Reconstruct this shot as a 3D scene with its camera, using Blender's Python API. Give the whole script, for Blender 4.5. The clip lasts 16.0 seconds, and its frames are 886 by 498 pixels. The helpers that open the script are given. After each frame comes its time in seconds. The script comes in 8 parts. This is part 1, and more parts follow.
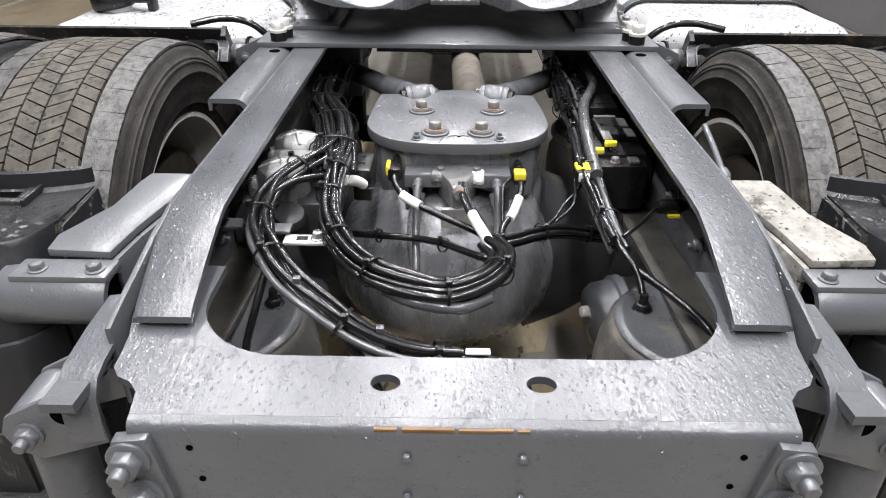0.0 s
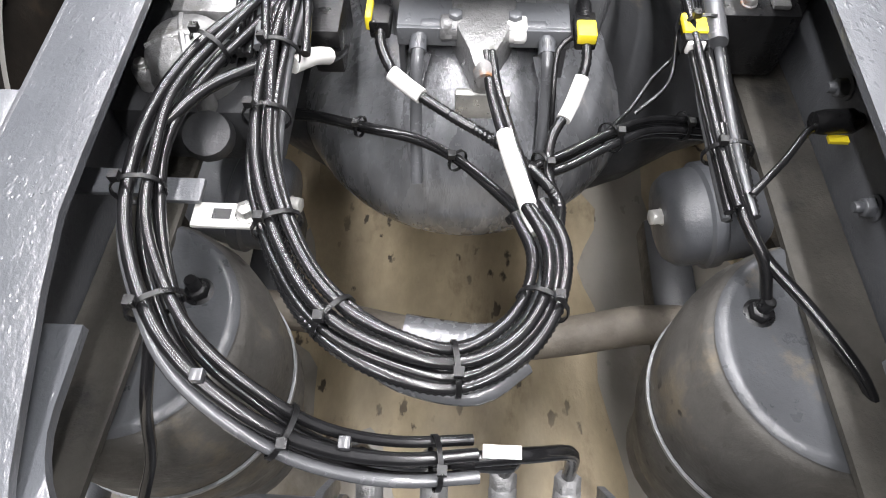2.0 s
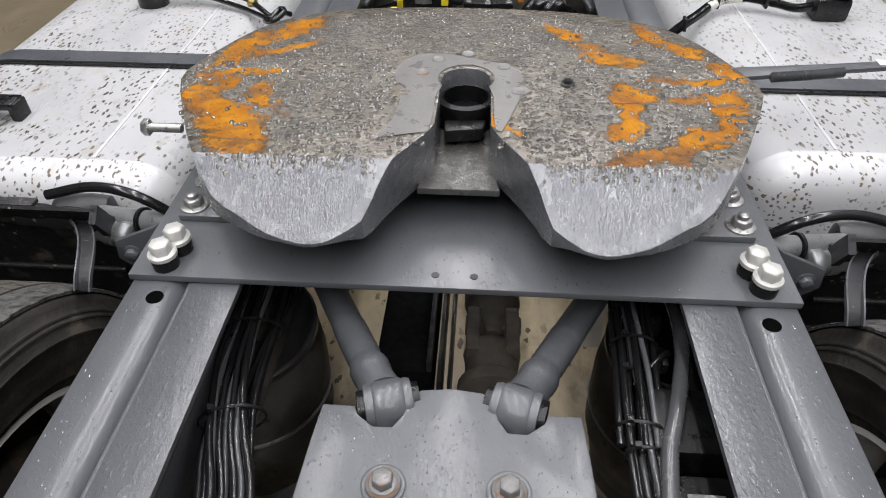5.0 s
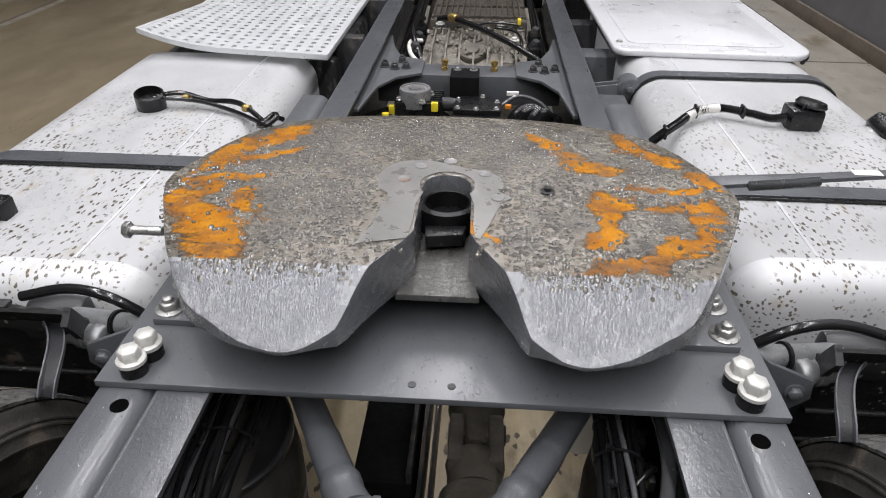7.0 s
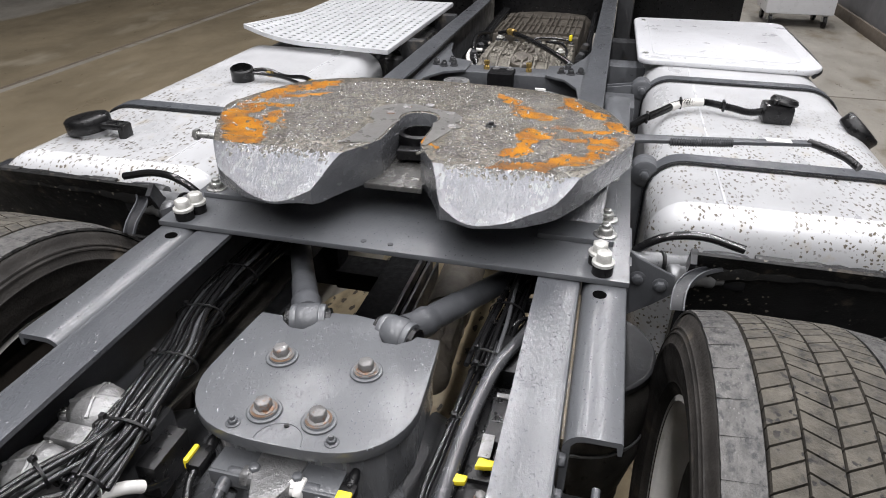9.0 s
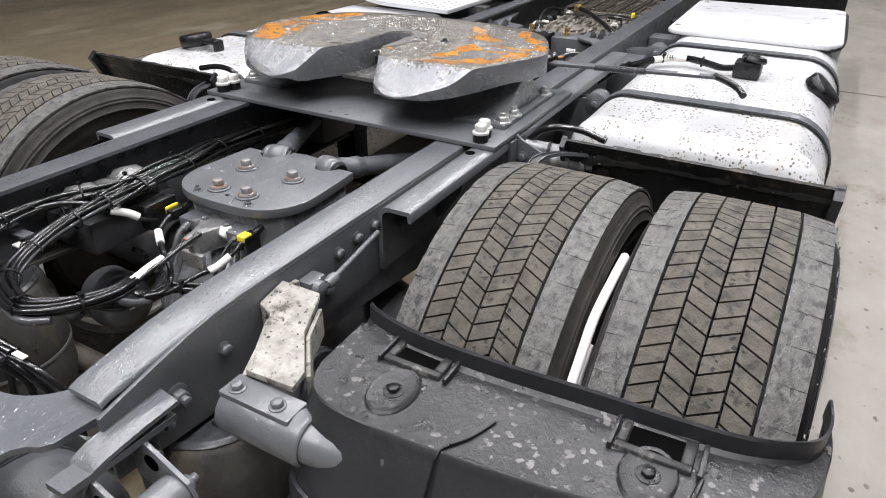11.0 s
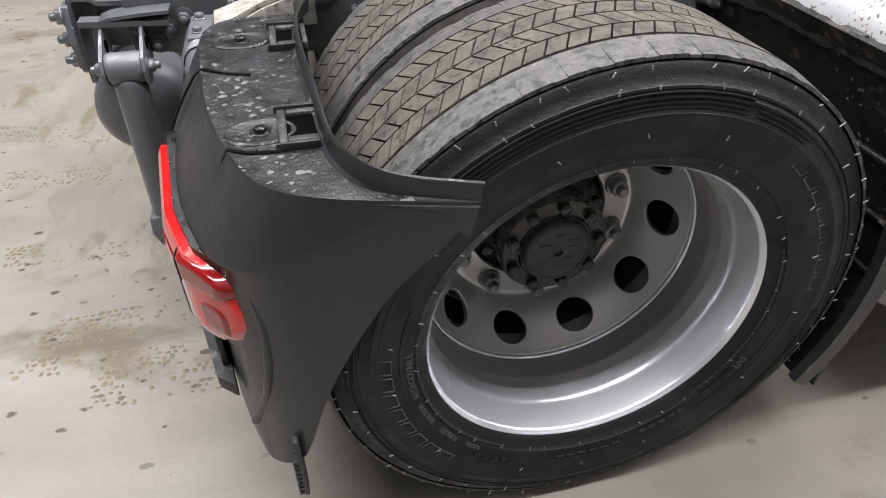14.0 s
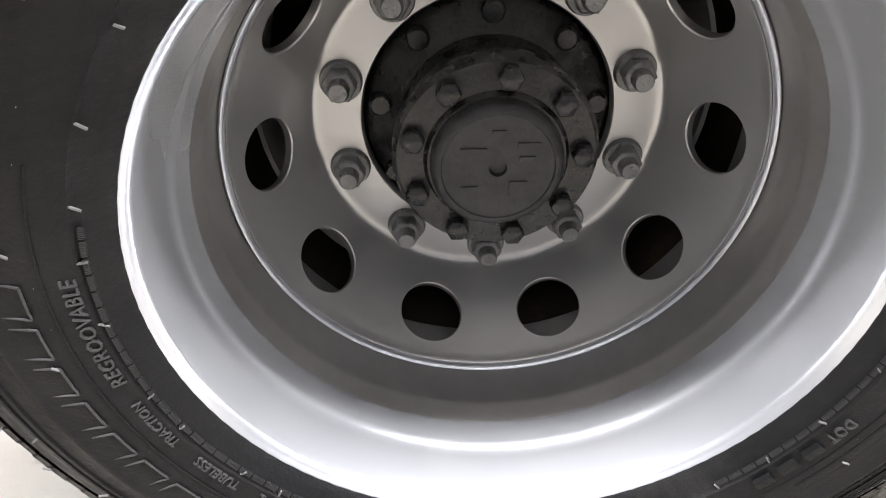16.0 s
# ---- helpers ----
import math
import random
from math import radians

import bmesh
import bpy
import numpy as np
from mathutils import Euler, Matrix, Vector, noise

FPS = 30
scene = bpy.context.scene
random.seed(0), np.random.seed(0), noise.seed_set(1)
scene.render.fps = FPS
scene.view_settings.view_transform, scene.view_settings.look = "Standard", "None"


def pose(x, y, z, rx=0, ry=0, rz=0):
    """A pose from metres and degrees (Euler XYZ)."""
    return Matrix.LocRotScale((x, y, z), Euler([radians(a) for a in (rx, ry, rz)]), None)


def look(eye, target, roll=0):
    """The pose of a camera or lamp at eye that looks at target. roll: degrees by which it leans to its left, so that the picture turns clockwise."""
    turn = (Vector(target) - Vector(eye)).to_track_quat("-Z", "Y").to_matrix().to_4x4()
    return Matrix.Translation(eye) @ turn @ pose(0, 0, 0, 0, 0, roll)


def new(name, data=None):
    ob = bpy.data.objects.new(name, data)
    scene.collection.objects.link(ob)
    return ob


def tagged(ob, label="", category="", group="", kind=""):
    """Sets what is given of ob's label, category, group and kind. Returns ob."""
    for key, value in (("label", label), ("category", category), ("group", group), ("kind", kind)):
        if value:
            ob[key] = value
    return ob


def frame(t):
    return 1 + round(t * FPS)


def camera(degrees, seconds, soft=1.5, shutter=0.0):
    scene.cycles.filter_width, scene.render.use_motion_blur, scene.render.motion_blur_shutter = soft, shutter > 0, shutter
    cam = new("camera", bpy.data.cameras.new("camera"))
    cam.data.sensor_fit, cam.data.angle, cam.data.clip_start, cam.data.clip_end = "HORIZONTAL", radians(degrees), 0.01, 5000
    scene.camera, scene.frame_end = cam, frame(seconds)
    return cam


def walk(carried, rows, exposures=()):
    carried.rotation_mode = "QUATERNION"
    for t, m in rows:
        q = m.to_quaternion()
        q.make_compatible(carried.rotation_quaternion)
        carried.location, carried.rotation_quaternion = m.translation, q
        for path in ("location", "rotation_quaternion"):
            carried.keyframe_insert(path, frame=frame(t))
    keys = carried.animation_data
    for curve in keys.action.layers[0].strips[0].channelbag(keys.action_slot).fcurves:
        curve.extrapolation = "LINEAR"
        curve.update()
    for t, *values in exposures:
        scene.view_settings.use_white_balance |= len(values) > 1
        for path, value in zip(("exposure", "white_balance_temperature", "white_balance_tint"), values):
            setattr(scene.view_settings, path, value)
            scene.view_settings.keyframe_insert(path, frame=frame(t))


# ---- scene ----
cam = camera(68.2, 16.0, 1.0)
PATH = [
    (0, (-0.017, -0.481, 1.255), (-0.031, 1.229, 0.217), 0.5),
    (0.5, (-0.052, -0.324, 1.298), (-0.078, 1.214, 0.02), -0.1),
    (1, (-0.069, -0.2, 1.285), (-0.102, 1.124, -0.215), -0.1),
    (1.5, (-0.036, -0.08, 1.265), (-0.081, 1.041, -0.39), -0.2),
    (2, (-0.015, 0.042, 1.254), (-0.074, 1.055, -0.47), -0.8),
    (2.5, (-0.019, 0.18, 1.272), (-0.087, 1.154, -0.474), -1.1),
    (3, (-0.007, 0.297, 1.308), (-0.093, 1.264, -0.44), -2.1),
    (3.5, (-0.009, 0.364, 1.34), (-0.089, 1.381, -0.38), -1.5),
    (4, (-0.002, 0.408, 1.391), (-0.08, 1.572, -0.234), -0.5),
    (4.5, (0.014, 0.44, 1.464), (-0.077, 1.76, -0.035), -0.3),
    (5, (0.024, 0.449, 1.52), (-0.076, 1.946, 0.197), -0.2),
    (7.3, (0.052, 0.474, 1.531), (-0.05, 2.146, 0.439), 0.6),
    (7.5, (0.054, 0.463, 1.541), (-0.06, 2.137, 0.453), 0.8),
    (8, (0.083, 0.347, 1.547), (-0.105, 2.028, 0.479), 0.8),
    (8.5, (0.209, 0.177, 1.531), (-0.099, 1.866, 0.504), 0.5),
    (9, (0.396, 0.072, 1.502), (-0.024, 1.751, 0.5), 0.3),
    (9.2, (0.483, 0.041, 1.485), (0.006, 1.706, 0.486), 0.2),
    (11.3, (1.24, -0.281, 1.407), (0.378, 1.225, 0.412), 0.4),
    (11.5, (1.346, -0.295, 1.389), (0.477, 1.203, 0.387), 0.4),
    (12, (1.537, -0.309, 1.342), (0.571, 1.117, 0.324), 0.3),
    (12.5, (1.645, -0.147, 1.271), (0.509, 1.111, 0.208), 0.3),
    (13, (1.705, 0.015, 1.259), (0.380, 0.950, 0.090), 0.2),
    (13.5, (1.826, 0.206, 1.257), (0.357, 0.790, 0.031), 0.1),
    (14, (1.874, 0.405, 1.228), (0.350, 0.772, -0.013), -0.1),
    (14.5, (1.769, 0.588, 1.096), (0.301, 0.857, -0.235), 0.3),
    (15, (1.635, 0.675, 0.912), (0.185, 0.843, -0.454), 0.5),
    (15.5, (1.569, 0.718, 0.799), (0.065, 0.863, -0.512), 1.6),
    (16, (1.577, 0.756, 0.774), (-0.061, 0.828, -0.372), 0.6),
]
walk(cam, [(t, look(e, g, r)) for t, e, g, r in PATH], [(0.0, 0.38), (1.0, 0.25), (2.0, 0.8), (3.0, 0.6), (4.0, 0.15), (4.5, -0.2), (5.2, -0.5), (8.0, -0.4), (9.2, -0.2), (11.3, 0.2), (12.5, 0.35), (14.0, 0.45), (15.0, 1.05), (16.0, 1.55)])

# ---- light ----
world = bpy.data.worlds.new("world")
scene.world = world
world.use_nodes = True
world.node_tree.nodes["Background"].inputs[0].default_value = (0.75, 0.8, 0.9, 1)
world.node_tree.nodes["Background"].inputs[1].default_value = 0.01


# ---- materials ----
def material(name, colour, rough=0.5, metal=0.0, vary=0.25, scale=6.0, bump=0.0, bump_scale=120.0, coat=0.0, second=None,
             patch=0.0, patch_scale=4.0, drops=0.0, drop_scale=90.0, spots=None, spot_scale=60.0, spot_size=0.25,
             streak=(1, 1, 1), rough_vary=0.15, random_tone=0.0,
             cover=0.0, coat_rough=0.12, drop_cover=0.0, gloss=0.5, rear=None):
    m = bpy.data.materials.new(name)
    m.use_nodes = True
    nt = m.node_tree
    n, l = nt.nodes, nt.links
    b = n["Principled BSDF"]
    tc = n.new("ShaderNodeTexCoord")
    mp = n.new("ShaderNodeMapping")
    mp.inputs["Scale"].default_value = streak
    l.new(tc.outputs["Object"], mp.inputs["Vector"])

    def noise_tex(s, detail=6.0, r=0.6):
        t = n.new("ShaderNodeTexNoise")
        t.inputs["Scale"].default_value, t.inputs["Detail"].default_value, t.inputs["Roughness"].default_value = s, detail, r
        l.new(mp.outputs["Vector"], t.inputs["Vector"])
        return t.outputs["Fac"]

    def ramp(fac, a, c, lo=0.0, hi=1.0):
        t = n.new("ShaderNodeMapRange")
        t.inputs["From Min"].default_value, t.inputs["From Max"].default_value = a, c
        t.inputs["To Min"].default_value, t.inputs["To Max"].default_value = lo, hi
        l.new(fac, t.inputs["Value"])
        return t.outputs["Result"]

    def mix(fac, a, c):
        t = n.new("ShaderNodeMix")
        t.data_type = "RGBA"
        l.new(fac, t.inputs["Factor"])
        for sock, v in ((t.inputs["A"], a), (t.inputs["B"], c)):
            if isinstance(v, tuple):
                sock.default_value = (*v, 1)
            else:
                l.new(v, sock)
        return t.outputs["Result"]

    def thrown(mask):
        # splashes thinning out away from the wheels, along y
        if not rear:
            return mask
        sep = n.new("ShaderNodeSeparateXYZ")
        l.new(tc.outputs["Object"], sep.inputs[0])
        k = n.new("ShaderNodeMath")
        k.operation = "MULTIPLY"
        l.new(mask, k.inputs[0])
        l.new(ramp(sep.outputs["Y"], rear[0], rear[1], 1.0, 0.0), k.inputs[1])
        return k.outputs[0]

    big = noise_tex(scale)
    fine = noise_tex(scale * 9, 8.0, 0.7)
    dark = tuple(c * (1 - vary) for c in colour)
    light = tuple(min(1, c * (1 + vary)) for c in colour)
    col = mix(ramp(big, 0.3, 0.7), dark, light)
    col = mix(ramp(fine, 0.35, 0.8, 0.0, 0.45), col, dark)
    if second:
        big2 = noise_tex(patch_scale, 9.0, 0.65)
        col = mix(thrown(ramp(big2, 0.62 - patch * 0.4, 0.66 - patch * 0.4 + (0.16 if rear else 0.06))), col, second)
    if spots:
        v = n.new("ShaderNodeTexVoronoi")
        v.inputs["Scale"].default_value = spot_scale
        l.new(mp.outputs["Vector"], v.inputs["Vector"])
        where = noise_tex(spot_scale * 0.12, 3.0)
        t = n.new("ShaderNodeMath")
        t.operation = "MULTIPLY"
        ragged = n.new("ShaderNodeMath")
        l.new(v.outputs["Distance"], ragged.inputs[0])
        l.new(ramp(noise_tex(spot_scale * 1.6, 4.0), 0.3, 0.7, -spot_size * 0.7, spot_size * 0.9), ragged.inputs[1])
        l.new(ramp(ragged.outputs[0], spot_size, spot_size * 0.7, 0, 1), t.inputs[0])
        l.new(ramp(where, 0.45 - cover, 0.55 - cover), t.inputs[1])
        col = mix(thrown(t.outputs[0]), col, spots)
    if random_tone:
        oi = n.new("ShaderNodeObjectInfo")
        hs = n.new("ShaderNodeHueSaturation")
        l.new(ramp(oi.outputs["Random"], 0, 1, 1 - random_tone, 1 + random_tone), hs.inputs["Value"])
        l.new(col, hs.inputs["Color"])
        col = hs.outputs["Color"]
    l.new(col, b.inputs["Base Color"])
    l.new(ramp(noise_tex(scale * 3), 0.3, 0.7, max(0.03, rough - rough_vary), min(1, rough + rough_vary)), b.inputs["Roughness"])
    b.inputs["Metallic"].default_value = metal
    b.inputs["Specular IOR Level"].default_value = gloss
    b.inputs["Coat Weight"].default_value = coat
    b.inputs["Coat Roughness"].default_value = coat_rough
    last = film = None
    if bump:
        bn = n.new("ShaderNodeBump")
        bn.inputs["Strength"].default_value, bn.inputs["Distance"].default_value = bump, 0.002
        two = n.new("ShaderNodeMath")
        l.new(noise_tex(bump_scale, 5.0), two.inputs[0])
        l.new(ramp(noise_tex(bump_scale * 3.1, 3.0), 0, 1, 0, 0.45), two.inputs[1])
        l.new(two.outputs[0], bn.inputs["Height"])
        last = bn
    if drops:
        v = n.new("ShaderNodeTexVoronoi")
        v.inputs["Scale"].default_value = drop_scale
        sway = n.new("ShaderNodeTexNoise")
        sway.inputs["Scale"].default_value = drop_scale * 0.6
        l.new(mp.outputs["Vector"], sway.inputs["Vector"])
        push = n.new("ShaderNodeVectorMath")
        push.operation = "MULTIPLY_ADD"
        l.new(sway.outputs["Color"], push.inputs[0])
        push.inputs[1].default_value = (2.2 / drop_scale,) * 3
        l.new(mp.outputs["Vector"], push.inputs[2])
        l.new(push.outputs[0], v.inputs["Vector"])
        dn = n.new("ShaderNodeBump")
        dn.inputs["Strength"].default_value, dn.inputs["Distance"].default_value = drops, 0.0022
        where = ramp(noise_tex(drop_scale * 0.25, 3.0), 0.48 - drop_cover, 0.56 - drop_cover)
        t = n.new("ShaderNodeMath")
        t.operation = "MULTIPLY"
        l.new(ramp(v.outputs["Distance"], 0.38, 0.12), t.inputs[0])
        l.new(where, t.inputs[1])
        l.new(t.outputs[0], dn.inputs["Height"])
        if last:
            l.new(last.outputs["Normal"], dn.inputs["Normal"])
        film = dn
    if last:
        l.new(last.outputs["Normal"], b.inputs["Normal"])
    if film or last:
        l.new((film or last).outputs["Normal"], b.inputs["Coat Normal"])
    return m


M = dict(
    paint=material("grey chassis paint, wet", (0.106, 0.111, 0.118), 0.4, 0.0, 0.12, 5, 0.28, 70, 0.5, drops=1.0, drop_scale=120, coat_rough=0.16, streak=(1, 0.6, 1), rough_vary=0.12, drop_cover=0.0),
    paint_wet=material("grey chassis paint, dripping wet", (0.088, 0.093, 0.101), 0.36, 0.0, 0.14, 5, 0.5, 80, 0.85, drops=1.0, drop_scale=120, coat_rough=0.10, streak=(1, 0.6, 1), rough_vary=0.12),
    paint_dry=material("grey chassis paint", (0.086, 0.090, 0.097), 0.42, 0.0, 0.24, 6, 0.4, 110, 0.3, second=(0.055, 0.057, 0.06), patch=0.05, patch_scale=8),
    dirty=material("dirty dark paint", (0.035, 0.036, 0.038), 0.5, 0.0, 0.35, 7, 0.35, 90, 0.2, (0.11, 0.095, 0.075), 0.10, 5, gloss=0.35),
    diff=material("axle paint, wet", (0.21, 0.215, 0.225), 0.27, 0.3, 0.4, 5, 0.35, 60, 0.6, (0.34, 0.33, 0.32), 0.06, 4, streak=(3, 3, 0.6)),
    bellows=material("dusty rubber bellows", (0.078, 0.074, 0.067), 0.6, 0.0, 0.4, 9, 0.8, 70, second=(0.14, 0.12, 0.09), patch=0.13, patch_scale=9, spots=(0.03, 0.026, 0.022), spot_scale=40, spot_size=0.22, streak=(1, 1, 0.7), gloss=0.3),
    plate_dusty=material("dusty dark steel plate", (0.072, 0.075, 0.080), 0.36, 0.0, 0.3, 8, 0.4, 90, 0.25, second=(0.13, 0.112, 0.085), patch=0.03, patch_scale=13),
    mud=material("mud coated steel", (0.14, 0.122, 0.098), 0.65, 0.0, 0.45, 9, 0.9, 60, 0.0, (0.07, 0.06, 0.052), 0.2, 8),
    grease=material("grease and worn steel", (0.1, 0.098, 0.092), 0.3, 0.3, 0.35, 12, 1.0, 110, 0.35, drops=0.6, drop_scale=200),
    casting=material("wet grey cast iron", (0.16, 0.165, 0.175), 0.24, 0.3, 0.12, 9, 1.0, 75, 1.0, drops=1.0, drop_scale=150, streak=(1, 0.4, 1), coat_rough=0.1, drop_cover=0.1),
    worn=material("smooth worn steel", (0.19, 0.185, 0.175), 0.35, 0.3, 0.12, 14, 0.25, 90, 0.3, second=(0.14, 0.132, 0.118), patch=0.1, patch_scale=16),
    # drops paler than the paint: part of their glint is in the colour
    drop=material("water drop on grey paint, lightened for its glint", (0.13, 0.137, 0.148), 0.1, 0.0, 0.1, 5, 0.0, 90, 1.0, coat_rough=0.03, gloss=0.7),
    lump=material("glossy grease lump", (0.085, 0.08, 0.068), 0.1, 0.0, 0.4, 40, 0.0, 90, 1.0, coat_rough=0.04, rough_vary=0.03, gloss=0.8),
    rust_stain=material("brown rust stain", (0.15, 0.085, 0.045), 0.6, 0.0, 0.5, 60, 0.4, 150, second=(0.13, 0.13, 0.13), patch=0.38, patch_scale=45),
    scrape=material("rusty scrape on grey paint", (0.21, 0.115, 0.045), 0.6, 0.0, 0.5, 40, 0.4, 150, second=(0.1, 0.1, 0.105), patch=0.16, patch_scale=55, streak=(0.5, 1, 1)),
    clamp=material("galvanised tube clamp", (0.28, 0.285, 0.29), 0.4, 0.6, 0.2, 20, 0.3, 120),
    bolt=material("zinc bolt", (0.5, 0.5, 0.48), 0.35, 0.8, 0.25, 30, 0.2, 300),
    rusty_bolt=material("rusting bolt", (0.22, 0.215, 0.21), 0.42, 0.4, 0.3, 40, 0.4, 300, second=(0.24, 0.11, 0.045), patch=0.2, patch_scale=45),
    white_bolt=material("bright coated nut", (0.6, 0.595, 0.56), 0.42, 0.25, 0.2, 30, 0.3, 200, second=(0.4, 0.39, 0.36), patch=0.05, patch_scale=50),
    alloy=material("cast aluminium, dirty", (0.27, 0.27, 0.268), 0.38, 0.5, 0.35, 18, 1.0, 90, 0.3, second=(0.14, 0.135, 0.125), patch=0.16, patch_scale=24),
    corroded=material("corroded pale casting", (0.3, 0.287, 0.255), 0.7, 0.1, 0.5, 26, 1.0, 60, second=(0.06, 0.052, 0.042), patch=0.17, patch_scale=34, spots=(0.04, 0.036, 0.03), spot_scale=90, spot_size=0.22),
    rim=material("silver wheel lacquer", (0.73, 0.75, 0.79), 0.25, 0.68, 0.02, 2, 0.0, 260, 0.1, rough_vary=0.0),
    rim_well=material("silver lacquer darkened for the shaded well", (0.42, 0.412, 0.40), 0.34, 0.7, 0.15, 6, 0.1, 120, rough_vary=0.06, spots=(0.45, 0.44, 0.42), spot_scale=60, spot_size=0.12, cover=-0.06),
    disc=material("satin grey wheel disc", (0.60, 0.595, 0.585), 0.33, 0.8, 0.02, 3, 0.0, 200, 0.0, rough_vary=0.0),
    rim_old=material("weathered inner wheel", (0.72, 0.7, 0.66), 0.5, 0.1, 0.15, 9, 0.2, 90, second=(0.4, 0.33, 0.26), patch=0.06, patch_scale=8),
    # near-black brown: the shade inside the wheels is put into the colour
    wheel_inside=material("dark brown, shade of the wheel's inside in its colour", (0.022, 0.018, 0.014), 0.7, 0.0, 0.5, 9, 0.6, 60, second=(0.045, 0.032, 0.02), patch=0.12, patch_scale=8, gloss=0.2),
    hub=material("black hub paint", (0.022, 0.022, 0.022), 0.3, 0.15, 0.4, 20, 0.5, 60, 0.4, (0.03, 0.028, 0.026), 0.08, 14, gloss=0.35),
    rubber=material("tyre rubber", (0.011, 0.011, 0.012), 0.5, 0.0, 0.35, 8, 0.7, 100, second=(0.024, 0.023, 0.022), patch=0.06, patch_scale=5, gloss=0.27),
    rubber_dusty=material("dusty tyre rubber", (0.030, 0.027, 0.024), 0.65, 0.0, 0.45, 12, 0.9, 80, second=(0.075, 0.064, 0.05), patch=0.13, patch_scale=11, gloss=0.3),
    tread=material("dusty tread rubber", (0.080, 0.072, 0.058), 0.85, 0.0, 0.4, 30, 1.0, 90, second=(0.035, 0.032, 0.028), patch=0.2, patch_scale=40, spots=(0.02, 0.019, 0.018), spot_scale=70, spot_size=0.3, cover=0.0),
    shoulder=material("scuffed tyre shoulder", (0.088, 0.085, 0.08), 0.5, 0.0, 0.5, 45, 1.0, 80, second=(0.02, 0.02, 0.021), patch=0.26, patch_scale=55, streak=(1.6, 1, 1), spots=(0.17, 0.166, 0.158), spot_scale=130, spot_size=0.2, cover=-0.02),
    letter=material("moulded lettering", (0.06, 0.06, 0.062), 0.4, 0.0, 0.2, 20),
    groove=material("rusty wet dirt", (0.11, 0.088, 0.055), 0.5, 0.0, 0.5, 30, 0.8, 90, 0.3, second=(0.03, 0.03, 0.031), patch=0.2, patch_scale=16),
    stay_zinc=material("weathered zinc tube", (0.24, 0.245, 0.25), 0.4, 0.4, 0.3, 20, 0.4, 90, second=(0.12, 0.118, 0.112), patch=0.12, patch_scale=26),
    # darker than the plate's paint: the recess is shaded by colour only
    socket=material("grey paint darkened for a shallow hole's shade", (0.045, 0.047, 0.05), 0.6, 0.0, 0.3, 30),
    rubber_print=material("raised small print", (0.03, 0.03, 0.031), 0.4, 0.0, 0.2, 20),
    tick=material("pale moulding flash", (0.24, 0.24, 0.24), 0.5),
    floor_smear=material("brown smears on concrete", (0.225, 0.208, 0.178), 0.42, 0.0, 0.2, 2.2, 0.5, 35, second=(0.16, 0.138, 0.1), patch=0.25, patch_scale=6, streak=(0.5, 1.3, 1)),
    floor_brown=material("wet brown floor, darkened for the dim side", (0.165, 0.135, 0.09), 0.4, 0.0, 0.25, 1.6, 0.4, 35, second=(0.22, 0.19, 0.14), patch=0.1, patch_scale=1.8, streak=(1, 0.5, 1)),
    plastic=material("black mudguard plastic", (0.019, 0.0197, 0.022), 0.38, 0.0, 0.3, 5, 0.35, 120, second=(0.028, 0.0282, 0.029), patch=0.03, patch_scale=7, rough_vary=0.1, gloss=0.5, spots=(0.12, 0.118, 0.112), spot_scale=34, spot_size=0.10, streak=(1, 1, 0.3), cover=-0.03),
    plastic_spotted=material("black plastic, dirt spotted", (0.014, 0.0145, 0.0155), 0.36, 0.0, 0.4, 9, 1.0, 80, spots=(0.15, 0.146, 0.138), spot_scale=62, spot_size=0.3, second=(0.035, 0.034, 0.033), patch=0.1, patch_scale=26, cover=0.0, gloss=0.5),
    plastic_dirty=material("dusty black plastic", (0.022, 0.022, 0.022), 0.55, 0.0, 0.4, 8, 0.9, 80, second=(0.15, 0.145, 0.13), patch=0.17, patch_scale=30, streak=(1, 1, 0.35)),
    guard_mud=material("muddy mudguard", (0.012, 0.012, 0.012), 0.45, 0.0, 0.4, 8, 0.9, 70, second=(0.075, 0.062, 0.048), patch=0.1, patch_scale=14, spots=(0.16, 0.145, 0.12), spot_scale=60, spot_size=0.2, gloss=0.35),
    red=material("red lamp lens", (0.56, 0.012, 0.012), 0.12, 0.0, 0.4, 22, 0.25, 60, 0.6, second=(0.4, 0.006, 0.008), patch=0.1, patch_scale=16, rough_vary=0.05, coat_rough=0.03, gloss=0.4),
    red_flute=material("fluted red lens", (0.66, 0.03, 0.026), 0.2, 0.0, 0.25, 30, 1.0, 40, 0.5, streak=(7, 1, 0.4), rough_vary=0.05, coat_rough=0.04, gloss=0.4),
    red_dark=material("dark red reflector", (0.22, 0.004, 0.005), 0.09, 0.0, 0.1, 8, 0.0, 420, 0.4, rough_vary=0.03),
    lens=material("clear lamp lens", (0.42, 0.37, 0.36), 0.1, 0.0, 0.2, 14, 0.2, 260, 0.6, rough_vary=0.04),
    lens_pink=material("pinkish clear lens", (0.3, 0.2, 0.2), 0.1, 0.0, 0.2, 14, 0.2, 260, 0.6, rough_vary=0.04),
    amber=material("amber lens", (0.75, 0.24, 0.02), 0.15, 0.0, 0.1, 8, 0.2, 300, 1.0),
    tank=material("white tank paint, mud splashed", (0.55, 0.555, 0.562), 0.38, 0.0, 0.05, 3, 0.15, 80, 0.3, spots=(0.12, 0.102, 0.075), spot_scale=96, spot_size=0.36, second=(0.46, 0.405, 0.31), patch=0.14, patch_scale=16, streak=(1, 0.5, 1), cover=0.05, rear=(1.95, 2.5)),
